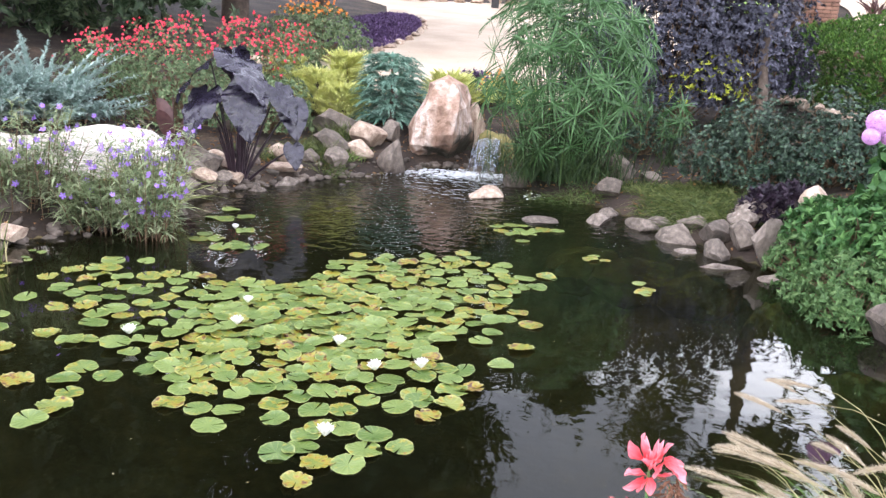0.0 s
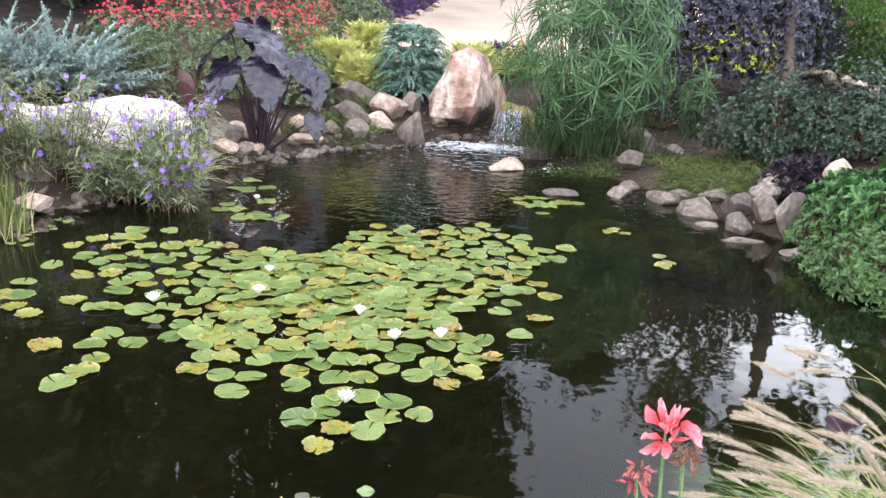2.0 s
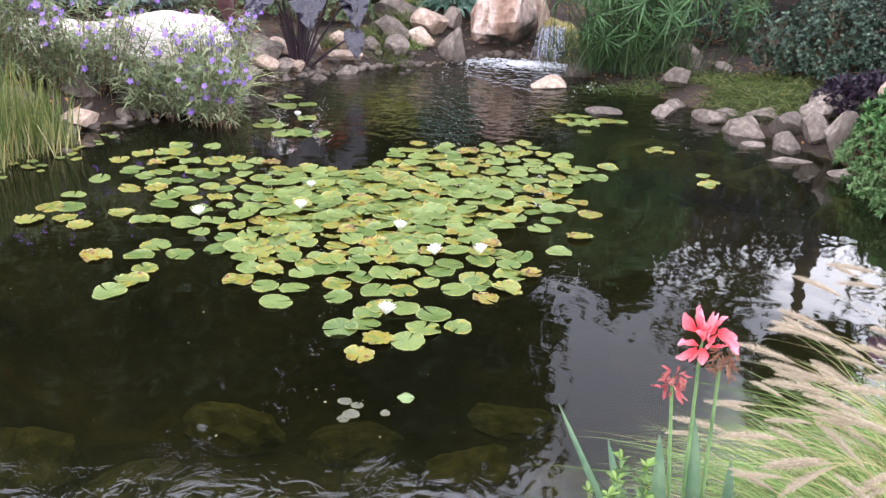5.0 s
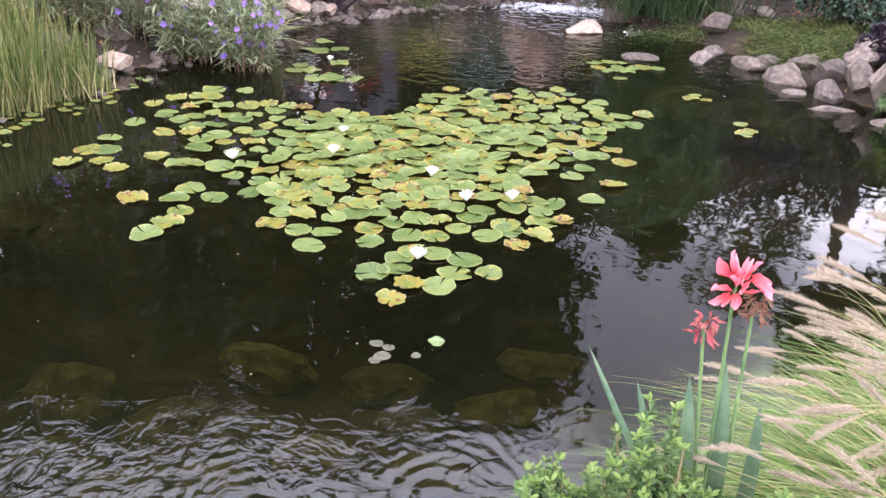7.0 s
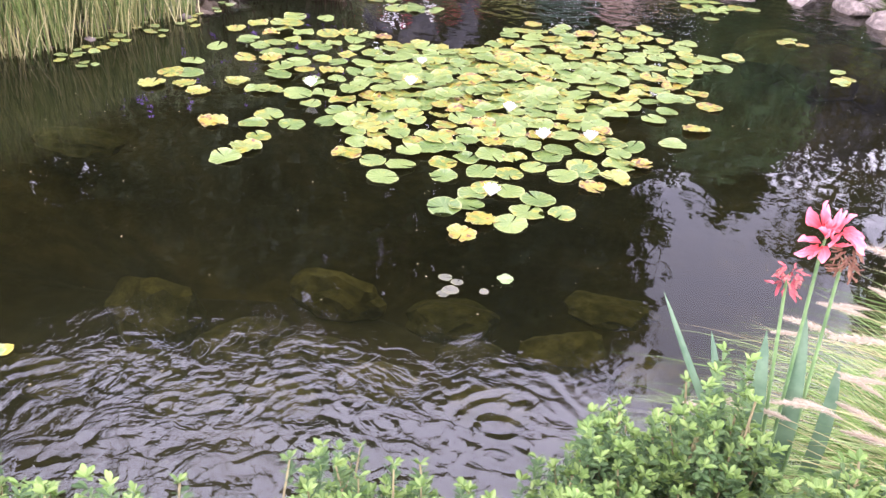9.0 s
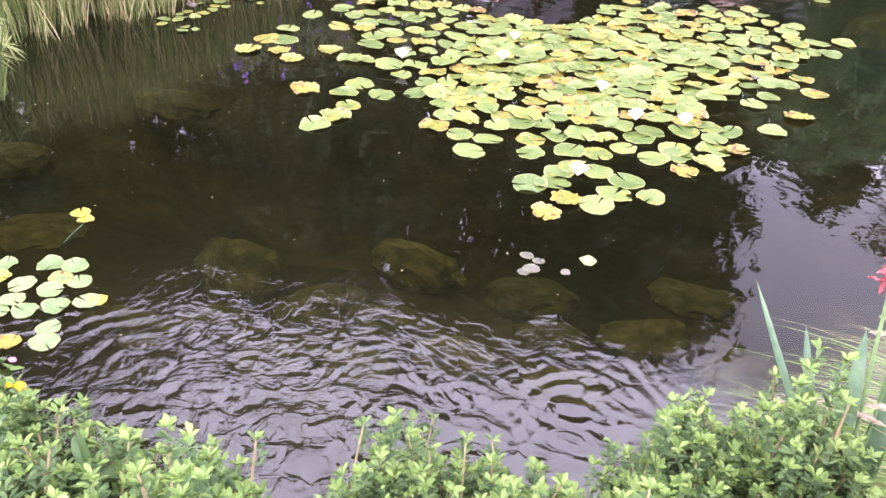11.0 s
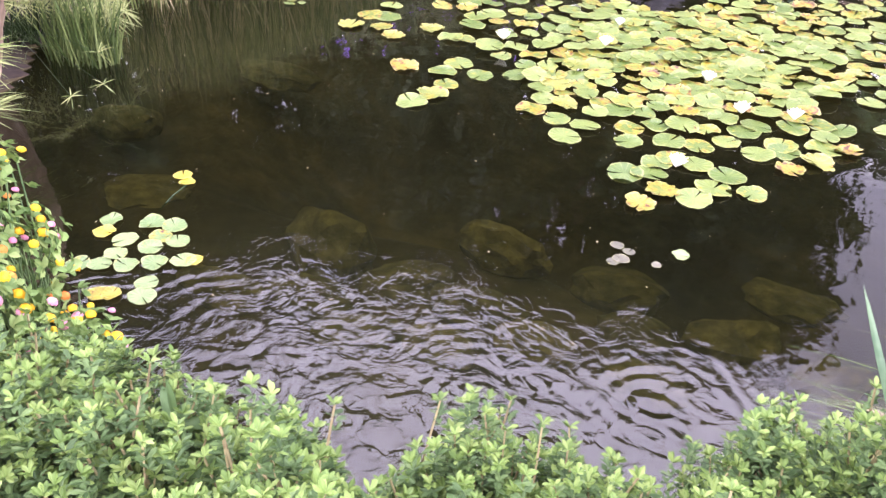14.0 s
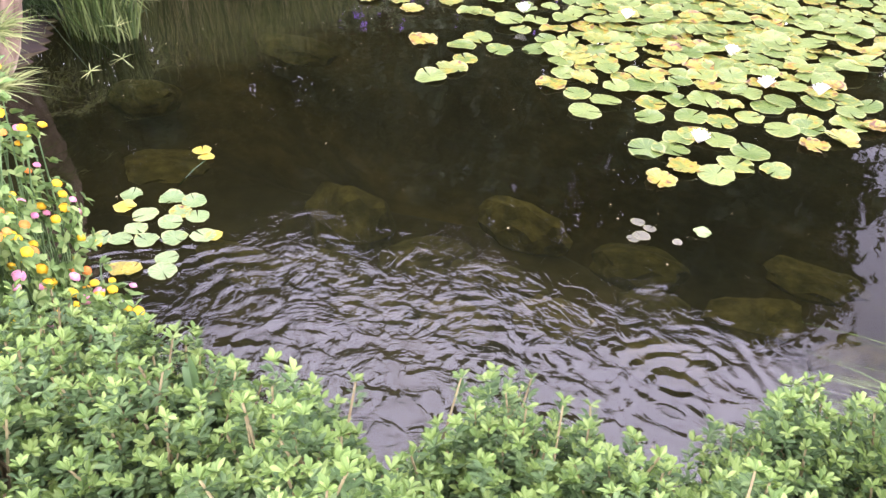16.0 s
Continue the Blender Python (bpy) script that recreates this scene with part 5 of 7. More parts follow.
def build_canna():
    rng = np.random.default_rng(31)
    x, y = 0.47, 1.36
    ob = thing("canna_plant", x, y, ground(x, y), "canna with coral-pink flowers on pale green stalks", "flower")
    z0 = ob.location.z
    fresh = [petal_mesh("petal", s, M_CORAL, 0.066, 0.040) for s in range(6)]
    dry = [petal_mesh("wilted_petal", s + 9, M_WILT, 0.040, 0.011) for s in range(3)]
    brown = [petal_mesh("dried_petal", s + 13, M_HUSK, 0.036, 0.009) for s in range(3)]
    heads = [((0.437, 1.42, 0.935), "coral-pink canna flower"), ((0.392, 1.41, 0.850), "wilting red canna flower"), ((0.480, 1.42, 0.895), "dried brown canna flower")]
    # the open blossoms: where each petal starts, the way it points, its size and its twist
    blooms = [((-0.022, 0, 0.036), (-0.55, -0.1, 1.0), 0.95, 50), ((-0.028, 0, 0.030), (-0.75, 0.2, 0.7), 0.75, -60), ((-0.014, -0.01, 0.036), (-0.1, -0.4, 0.9), 0.5, 80),
              ((0.026, 0, 0.034), (0.35, -0.1, 0.9), 0.6, -70), ((0.034, -0.005, 0.040), (0.9, -0.2, 0.25), 0.55, 60), ((0.046, -0.005, 0.036), (0.45, -0.3, -0.9), 0.85, -30), ((0.038, 0.01, 0.026), (0.7, 0.4, -0.4), 0.7, 50),
              ((0.030, -0.012, 0.030), (-0.2, -0.6, -0.5), 0.55, 70), ((-0.016, -0.014, -0.012), (-0.95, -0.3, 0.15), 0.75, 45), ((-0.022, -0.014, -0.018), (-0.8, -0.3, -0.4), 0.70, -65), ((0.000, -0.016, -0.018), (0.2, -0.5, -0.9), 0.60, 40),
              ((0.012, -0.014, -0.012), (0.8, -0.4, -0.1), 0.60, -60), ((-0.008, -0.014, -0.020), (-0.35, -0.5, -0.8), 0.6, 75), ((0.0, 0, 0.03), (0.05, -0.1, 1.0), 0.5, 80), ((0.008, 0, 0.02), (0.35, 0.2, 1.0), 0.6, 40),
              ((0.0, 0.012, 0.0), (-0.1, 0.9, 0.1), 0.7, 0), ((-0.004, -0.012, 0.008), (0.3, -0.8, 0.5), 0.45, 20), ((0.006, -0.012, 0.014), (-0.5, -0.7, 0.4), 0.45, -40)]
    for k, (top, what) in enumerate(heads):
        tip = np.array(top) - (x, y, z0)
        root = np.array((0.02 * k - 0.02, 0.01 * k, 0))
        mid = (tip + root) / 2 + (0.012, 0, 0)
        stalk = part("stalk", mesh_of("stalk", *tube([root, mid + (0, 0.012, 0), tip - (0, -0.012, 0.03), tip + (0, 0.008, 0.0)], (0.0050, 0.0042, 0.0034, 0.0016), 7), M_CANNASTEM, True), ob)
        for j in range(len(blooms) if k == 0 else 30):
            if k == 0:
                start, way, size, twist = blooms[j]
                heart, size = tip + np.array(start) * 0.65, size * 1.0
            else:
                a = j * 2.4 + rng.normal() * 0.3
                way = (math.cos(a) * 0.7, math.sin(a) * 0.7, rng.uniform(-1.8, 0.1))
                heart = tip + (math.cos(a) * 0.012, math.sin(a) * 0.012, rng.uniform(-0.03, 0.025))
                size, twist = rng.uniform(0.45, 0.85), rng.uniform(-80, 80)
            turn = Matrix(aimed([way], np.array([(0.0, -0.6, 0.8)]))[0].tolist()).to_4x4()
            kind = (fresh, dry, brown)[k]
            part(("petal", "wilted_petal", "dried_petal")[k], kind[j % len(kind)], stalk, what if j == 0 else "", Matrix.Translation(heart.tolist()) @ turn @ pose(0, 0, 0, 0, twist, 0) @ Matrix.Scale(size, 4))
        if k == 0:
            for d in ((0.10, -0.05, 0.9), (0.28, 0.1, 0.8), (-0.2, 0.1, 0.9)):
                line = [tip + np.array(d) * u for u in (0.02, 0.035, 0.055, 0.072)]
                part("bud", mesh_of("bud", *tube(line, (0.002, 0.0055, 0.0045, 0.0008), 6), M_CORAL, True), stalk)
    # the broad leaves, one narrow one leaning out over the water: foot, tip, width
    for foot, tip, width in [((0.49, 1.46, 0.22), (0.45, 1.45, 0.76), 0.042), ((0.42, 1.44, 0.22), (0.385, 1.43, 0.71), 0.036), ((0.56, 1.50, 0.20), (0.56, 1.50, 0.62), 0.034),
                             ((0.36, 1.40, 0.40), (0.28, 1.42, 0.69), 0.022), ((0.385, 1.36, 0.38), (0.17, 1.42, 0.765), 0.017)]:
        q, d = np.array(foot) - (x, y, z0), np.array(tip) - np.array(foot)
        line = [q + d * u + (0.0, -0.05 * math.sin(math.pi * u), 0.01 * math.sin(math.pi * u)) for u in np.linspace(0, 1, 11)]
        v, f = ribbon_leaf(line, width, 0.35)
        part("leaf", mesh_of("leaf", v, f, M_CANNALEAF, True), ob)


build_canna()


# lantana
def floret_head(name, mat, seed):
    rng = np.random.default_rng(seed)
    disc = [(0, 0, 0.1)] + [(math.cos(a), math.sin(a), 0) for a in np.arange(5) * 1.2566], [(0, k + 1, (k + 1) % 5 + 1) for k in range(5)]
    n = 26
    k = np.arange(n)
    zz = 1 - (k + 0.5) / n * 0.95
    r = np.sqrt(1 - zz ** 2)
    w = np.stack([np.cos(k * 2.4) * r, np.sin(k * 2.4) * r, zz], -1)
    t = aimed(np.cross(w, random_ways(rng, n)), w)
    v, f = strewn(disc, w * (0.019, 0.019, 0.015), t, rng.uniform(0.0052, 0.0068, n))
    core = bmesh.new()
    bmesh.ops.create_icosphere(core, subdivisions=1, radius=0.016)
    cv, cf = np.array([tuple(a.co) for a in core.verts]) * (1, 1, 0.75), np.array([[a.index for a in g.verts] for g in core.faces])
    core.free()
    v, f = stacked([(v, f), (cv, cf)])
    return mesh_of(name, v, f, mat)


HEADS = {"yellow": floret_head("flower_head", M_YELLOW, 1), "pink": floret_head("flower_head", M_PINK, 2), "orange": floret_head("flower_head", M_ORANGE, 3)}


def build_lantana(x, y, rx, ry, h, seed, n, flowers):
    rng = np.random.default_rng(seed)
    ob = thing("lantana_bush", x, y, ground(x, y), "lantana bush with yellow, orange and pink flower heads", "flower bush", "lantanas")
    p, w = dome(rng, n, rx, ry, h, 0.3, 0.35, seed)
    shape = oval_shape(0.62, 0.06, 0.18)
    v, f = rosettes(rng, p, w, 5, 0.036, shape, 1.0)
    part("foliage", mesh_of("foliage", v, f, M_LANTLEAF), ob)
    v, f = twigs(rng, p, (0, 0, 0), 0.002, 3, 0.006)
    part("branchwork", mesh_of("branchwork", v, f, M_CANNASTEM), ob)
    order = np.argsort(-(w[:, 2] * 0.4 + w[:, 0] * 0.5 + rng.random(n) * 0.8))[:flowers]
    for j, i in enumerate(order):
        kind = ("yellow", "yellow", "pink", "yellow", "orange", "pink", "yellow")[int(rng.integers(7))]
        q = p[i] + w[i] * 0.02 + (0, 0, 0.012)
        way = unit(w[i] + (0, 0, 0.8))
        turn = Vector((0, 0, 1)).rotation_difference(Vector(way.tolist())).to_matrix().to_4x4()
        part("flower_head", HEADS[kind], ob, "%s lantana flower head" % kind if j < 3 else "", Matrix.Translation(q.tolist()) @ turn @ Matrix.Scale(rng.uniform(0.5, 0.85), 4))
    return ob


build_lantana(-1.98, 1.10, 0.20, 0.20, 0.92, 61, 330, 66)
build_lantana(-1.72, 0.82, 0.20, 0.20, 0.84, 62, 330, 66)
build_lantana(-1.44, 0.55, 0.18, 0.18, 0.70, 64, 240, 44)
build_lantana(-2.10, 0.70, 0.35, 0.35, 0.78, 63, 300, 44)
build_lantana(-1.60, 1.08, 0.10, 0.10, 0.50, 65, 70, 16)


# umbrella papyrus
def umbel_mesh(seed, rays=20, mat=M_PAPYRUS):
    rng = np.random.default_rng(seed)
    a = np.arange(rays) * 2.4
    ways = np.stack([np.cos(a), np.sin(a), rng.uniform(0.0, 0.45, rays)], -1)
    v, f = blades(rng, np.zeros((rays, 3)), ways, rng.uniform(0.75, 1.05, rays), rng.uniform(0.048, 0.072, rays), rng.uniform(0.15, 0.65, rays), 6)
    k = np.arange(rays) * 12
    v, f = np.concatenate([v, [(0, 0, -0.01)]]), np.concatenate([f, np.stack([k, k + 6, np.full(rays, len(v))], -1)])
    return mesh_of("umbel", v, f, mat)


UMBELS = [umbel_mesh(s) for s in range(6)]
PALE_UMBELS = [umbel_mesh(s, 15, M_PALERAY) for s in range(10, 16)]


def papyrus(x, y, rx, ry, h, n, seed, size, label, low=0.3, mat=M_CULM, umbels=UMBELS):
    rng = np.random.default_rng(seed)
    ob = thing("umbrella_papyrus", x, y, max(ground(x, y), 0.0), label, "papyrus")
    for k in range(n):
        out = random_ways(rng, 1, 0.15)[0] * rng.uniform(0.45, 1.1) ** 0.5
        tip = np.array([out[0] * rx, out[1] * ry, h * (1 + low) / 2 + out[2] * h * (1 - low) / 2])
        root = tip * (0.36, 0.36, 0) + rng.normal(size=3) * (0.06, 0.06, 0)
        mid = (root + tip) / 2 * (0.9, 0.9, 1.06)
        stalk = part("stalk", mesh_of("stalk", *tube([root, mid, tip], (0.006, 0.005, 0.003), 4), mat), ob)
        way = unit(out * (1.0, 1.0, 0.6) + rng.normal(size=3) * 0.22 + (0, -0.25, 0.45))
        turn = Vector((0, 0, 1)).rotation_difference(Vector(way.tolist())).to_matrix().to_4x4()
        part("umbel", umbels[k % 6], stalk, at=Matrix.Translation(tip.tolist()) @ turn @ pose(0, 0, 0, 0, 0, 60 * k) @ Matrix.Scale(size * rng.uniform(0.75, 1.15), 4))
    m = n * 6
    starts = rng.normal(size=(m, 3)) * (rx * 0.36, ry * 0.40, 0)
    v, f = blades(rng, starts, rng.normal(size=(m, 3)) * (0.25, 0.25, 0) + (0, 0, 1), rng.uniform(0.15, 0.45, m) * h * 0.8, rng.uniform(0.008, 0.014, m), rng.uniform(0.0, 0.6, m), 5)
    part("basal_foliage", mesh_of("basal_foliage", v, f, M_CULM), ob, kind="stuff")
    return ob


papyrus(1.18, 9.98, 1.05, 0.80, 2.40, 185, 71, 0.275, "tall dense clump of umbrella papyrus beside the waterfall", low=0.10)
papyrus(-3.92, 2.72, 0.26, 0.30, 0.50, 34, 72, 0.13, "umbrella papyrus with striped rays behind the boulder", umbels=PALE_UMBELS)
papyrus(-3.74, 2.95, 0.36, 0.16, 0.36, 28, 74, 0.13, "low umbrella papyrus with pale rays over the water", umbels=PALE_UMBELS)
papyrus(2.75, 10.9, 0.2, 0.2, 0.95, 9, 73, 0.22, "small drooping umbrella papyrus on the shaded bank")


def build_sprigs():
    """Thin stalks that reach out over the water from the boulder."""
    ob = thing("papyrus_sprig", -3.55, 2.4, 0.25, "thin papyrus sprigs drooping over the water", "papyrus")
    for k, (tip, s) in enumerate((((-2.873, 2.331, 0.15), 0.055), ((-3.194, 2.598, 0.15), 0.075), ((-2.778, 2.083, 0.2), 0.05))):
        q = np.array(tip) - (-3.55, 2.4, 0.25)
        stalk = part("stalk", mesh_of("stalk", *tube([(0, 0, 0), q * 0.5 + (0, 0, 0.03), q], (0.0013, 0.0012, 0.001), 4), M_CULM), ob)
        v, f = blades(np.random.default_rng(k), np.zeros((9, 3)), random_ways(np.random.default_rng(k + 5), 9, 0.4), np.full(9, s), np.full(9, 0.0048), np.full(9, 0.3), 4)
        part("umbel", mesh_of("umbel", v + q, f, M_PALERAY), stalk)


build_sprigs()


# reeds, sedges and tufts
def tuft(name, x, y, rx, ry, h, n, mat, label, seed, width=0.008, sag=(0.0, 0.35), lean=(0, 0), wide=0.18, category="grass", group=""):
    rng = np.random.default_rng(seed)
    ob = thing(name, x, y, 0, label, category, group)
    s = np.stack([np.sqrt(rng.random(n)) * rx, rng.uniform(0, 2 * math.pi, n), np.zeros(n)], -1)
    s = np.stack([s[:, 0] * np.cos(s[:, 1]), s[:, 0] * np.sin(s[:, 1]) * ry / rx, np.zeros(n)], -1)
    s[:, 2] = np.maximum(ground_z(s[:, 0] + x, s[:, 1] + y), -0.1) - 0.01
    ways = rng.normal(size=(n, 3)) * (wide, wide, 0) + (lean[0], lean[1], 1)
    v, f = blades(rng, s, ways, rng.uniform(0.5, 1.0, n) * h, rng.uniform(0.7, 1.3, n) * width, rng.uniform(*sag, n), 5)
    part("grass_foliage", mesh_of("grass_foliage", v, f, mat), ob, kind="stuff")
    return ob


for k, (x, y, r, h, n) in enumerate([(-3.52, 5.45, 0.30, 0.70, 320), (-3.68, 4.95, 0.32, 0.80, 380), (-3.85, 4.40, 0.32, 0.85, 380), (-4.15, 4.9, 0.4, 0.95, 380), (-4.3, 4.2, 0.4, 0.95, 320), (-4.05, 3.75, 0.3, 0.8, 280), (-4.3, 5.6, 0.45, 0.9, 320)]):
    tuft("reed_clump", x, y, r, r, h, int(n * 1.0), M_REED, "upright clump of thin green and straw reeds in the shallows", 200 + k, 0.010, (0.0, 0.12), wide=0.10, category="reeds", group="reed clumps")
    tuft("reed_clump", x + 0.05, y, r, r, h * 0.7, n // 4, M_STRAW, "dry straw-coloured reed stubble in the shallows", 230 + k, 0.007, (0.0, 0.15), wide=0.13, category="reeds", group="dry reeds")
tuft("variegated_sedge", -3.13, 1.91, 0.05, 0.05, 0.23, 260, M_PALERAY, "striped pale sedge over the boulder", 251, 0.008, (0.2, 0.9), wide=0.9, category="sedge").location.z = 0.44
tuft("variegated_sedge", -3.06, 1.76, 0.09, 0.09, 0.26, 300, M_PALERAY, "green and cream sedge below the boulder", 255, 0.009, (0.2, 0.9), wide=0.7, category="sedge").location.z = 0.24
tuft("rush_clump", -3.52, 2.78, 0.22, 0.15, 0.62, 300, M_RUSH, "upright clump of green rushes at the water's edge", 253, 0.010, (0.0, 0.25), wide=0.13, category="rushes")
tuft("variegated_grass", -2.85, 7.35, 0.2, 0.18, 0.85, 260, M_PALEBLADE, "cream-striped grass tuft beside the pale boulder", 252, 0.012, (0.2, 0.8), wide=0.3)
for k, (x, y, r, h, n) in enumerate([(2.35, 8.1, 0.34, 0.30, 900), (2.62, 8.55, 0.40, 0.36, 1000), (2.75, 7.75, 0.28, 0.26, 700), (2.2, 8.6, 0.3, 0.28, 700), (2.4, 9.1, 0.4, 0.30, 800), (2.15, 9.5, 0.4, 0.22, 600), (2.75, 9.3, 0.4, 0.22, 600), (3.0, 8.3, 0.3, 0.2, 400)]):
    tuft("grass_mound", x, y, r, r, h, n, M_SEDGE, "mound of short mossy green and yellow grass", 260 + k, 0.009, (0.3, 1.2), wide=0.7, group="grass mounds")
tuft("spiky_plant", 8.95, 19.2, 0.12, 0.12, 0.9, 40, M_CANNADARK, "bronze spiky-leaved plant on the terrace", 254, 0.05, (0.1, 0.5), wide=0.5, category="plant")
for k, (x, y) in enumerate([(-2.3, 10.15), (-2.8, 10.45), (-1.65, 10.2)]):
    tuft("grass_tuft", x, y, 0.22, 0.2, 0.34, 200, M_SEDGE, "loose grass tuft among the stones", 276 + k, 0.008, (0.2, 0.9), wide=0.5)
tuft("grass_tuft", -1.95, 10.7, 0.3, 0.25, 0.45, 380, M_SEDGE, "loose grass tuft among the stones", 270, 0.008, (0.2, 0.9), wide=0.5)
tuft("grass_tuft", -1.5, 10.75, 0.22, 0.2, 0.3, 220, M_BLADE, "fresh green grass tuft among the stones", 271, 0.008, (0.2, 0.8), wide=0.5)
tuft("grass_tuft", -1.75, 11.6, 0.3, 0.25, 0.45, 300, M_SEDGE, "green grass tuft behind the stones", 272, 0.008, (0.1, 0.7), wide=0.3)
tuft("grass_tuft", 1.15, 9.3, 0.45, 0.22, 0.42, 520, M_RUSH, "drooping grass at the foot of the papyrus", 273, 0.008, (0.4, 1.2), wide=0.5)


# ruellia with violet flowers
def flower5(name, mat, cup=0.35):
    v, f = [(0, 0, 0)], []
    for k in range(5):
        a = k * 1.2566
        for da, r in ((-0.42, 0.75), (-0.2, 1.0), (0.2, 1.0), (0.42, 0.75)):
            v.append((math.cos(a + da) * r, math.sin(a + da) * r, cup * r ** 2))
        b = 1 + 4 * k
        f += [(0, b, b + 1), (0, b + 1, b + 2), (0, b + 2, b + 3)]
    v.append((0, 0, -0.8))
    for k in range(5):
        f.append((21, 1 + 4 * k, 4 + 4 * k))
    return mesh_of(name, v, f, mat)


VIOLET = flower5("violet_flower", M_RUEFLOWER)


def ruellia(x, y, rx, ry, h, n, flowers, seed, label):
    rng = np.random.default_rng(seed)
    ob = thing("ruellia_plant", x, y, 0, label, "flower", "ruellias")
    stems, at, ways, tips = [], [], [], []
    for k in range(n):
        a, r = rng.uniform(0, 6.28), math.sqrt(rng.random())
        px, py = math.cos(a) * r * rx, math.sin(a) * r * ry
        root = np.array([px * 0.7, py * 0.7, max(ground(x + px * 0.7, y + py * 0.7), 0) - 0.02])
        line = bent(root, (px * 0.5 + rng.normal() * 0.12, py * 0.5 + rng.normal() * 0.12, 1), h * rng.uniform(0.55, 1.0), 0.08, 6, rng, 0.05)
        stems.append(tube(line, np.linspace(0.005, 0.002, 6), 4))
        tips.append(line[-1])
        for j in range(34):
            u = rng.uniform(0.18, 1.0)
            at.append(line[0] + (line[-1] - line[0]) * u)
            b = rng.uniform(0, 6.28)
            ways.append((math.cos(b), math.sin(b), rng.uniform(-0.2, 0.9)))
    v, f = stacked(stems)
    part("branchwork", mesh_of("branchwork", v, f, M_TWIG), ob)
    v, f = strewn(leaf_shape(0.105, 0.02, 0.25), np.array(at), aimed(ways), rng.uniform(0.10, 0.20, len(at)))
    part("foliage", mesh_of("foliage", v, f, M_RUELEAF), ob)
    for k in range(flowers):
        q = tips[k % n] + rng.normal(size=3) * (0.07, 0.07, 0.06) - (0, 0, abs(rng.normal()) * 0.10)
        way = Vector((rng.normal() * 0.5, -1.0 + rng.normal() * 0.3, 0.6))
        turn = Vector((0, 0, 1)).rotation_difference(way.normalized()).to_matrix().to_4x4()
        part("violet_flower", VIOLET, ob, "violet trumpet flower" if k == 0 else "", Matrix.Translation(q.tolist()) @ turn @ Matrix.Scale(rng.uniform(0.022, 0.033), 4))


ruellia(-3.75, 6.75, 0.55, 0.45, 0.98, 80, 50, 81, "tall stand of narrow-leaved plants with violet flowers")
ruellia(-3.05, 6.75, 0.40, 0.35, 0.58, 70, 16, 82, "narrow-leaved plants with violet flowers at the water's edge")
ruellia(-2.68, 6.90, 0.32, 0.25, 1.03, 54, 58, 83, "narrow-leaved plants with violet flowers leaning over the water")
ruellia(-2.52, 6.47, 0.30, 0.16, 0.66, 22, 26, 85, "loose narrow-leaved plants with violet flowers standing in the water")
ruellia(-4.4, 6.6, 0.4, 0.4, 1.15, 70, 30, 84, "tall stand of narrow-leaved plants with violet flowers")


# dark elephant ears
def taro_leaf(seed):
    """A drooping heart-shaped leaf with a ruffled rim; its stalk joins at the origin and the tip lies along y."""
    rng = np.random.default_rng(seed)
    rows, cols = 33, 17
    v = []
    for i in range(rows):
        t = i / (rows - 1)
        y0 = -0.32 + 1.32 * t
        wide = 0.46 * math.sin(math.pi * min(1, (t * 0.97 + 0.03)) ** 0.62) ** 0.8
        for j in range(cols):
            s = 2 * j / (cols - 1) - 1
            notch = 0.22 * (1 - abs(s)) ** 2 * max(0, 0.25 - t) / 0.25
            ruff = (0.045 * math.sin(t * 17 + seed * 2 + (3 if s > 0 else 0)) + 0.022 * math.sin(t * 43 + seed + (1 if s > 0 else 4))) * abs(s) ** 2
            rib = 0.011 * math.cos(t * 30 - abs(s) * 7)
            z = 0.05 - 0.34 * max(y0, 0) ** 2 - 0.16 * min(y0, 0) ** 2 - 0.30 * (abs(s) * wide) ** 1.5 + 0.05 * abs(s) + ruff + rib * (1 - abs(s))
            v.append((s * wide, y0 + notch, z))
    i = (np.arange(rows - 1)[:, None] * cols + np.arange(cols - 1)).reshape(-1)
    me = mesh_of("leaf", v, np.stack([i, i + 1, i + cols + 1, i + cols], -1), M_TARO, True)
    return me


TARO = [taro_leaf(s) for s in range(3)]


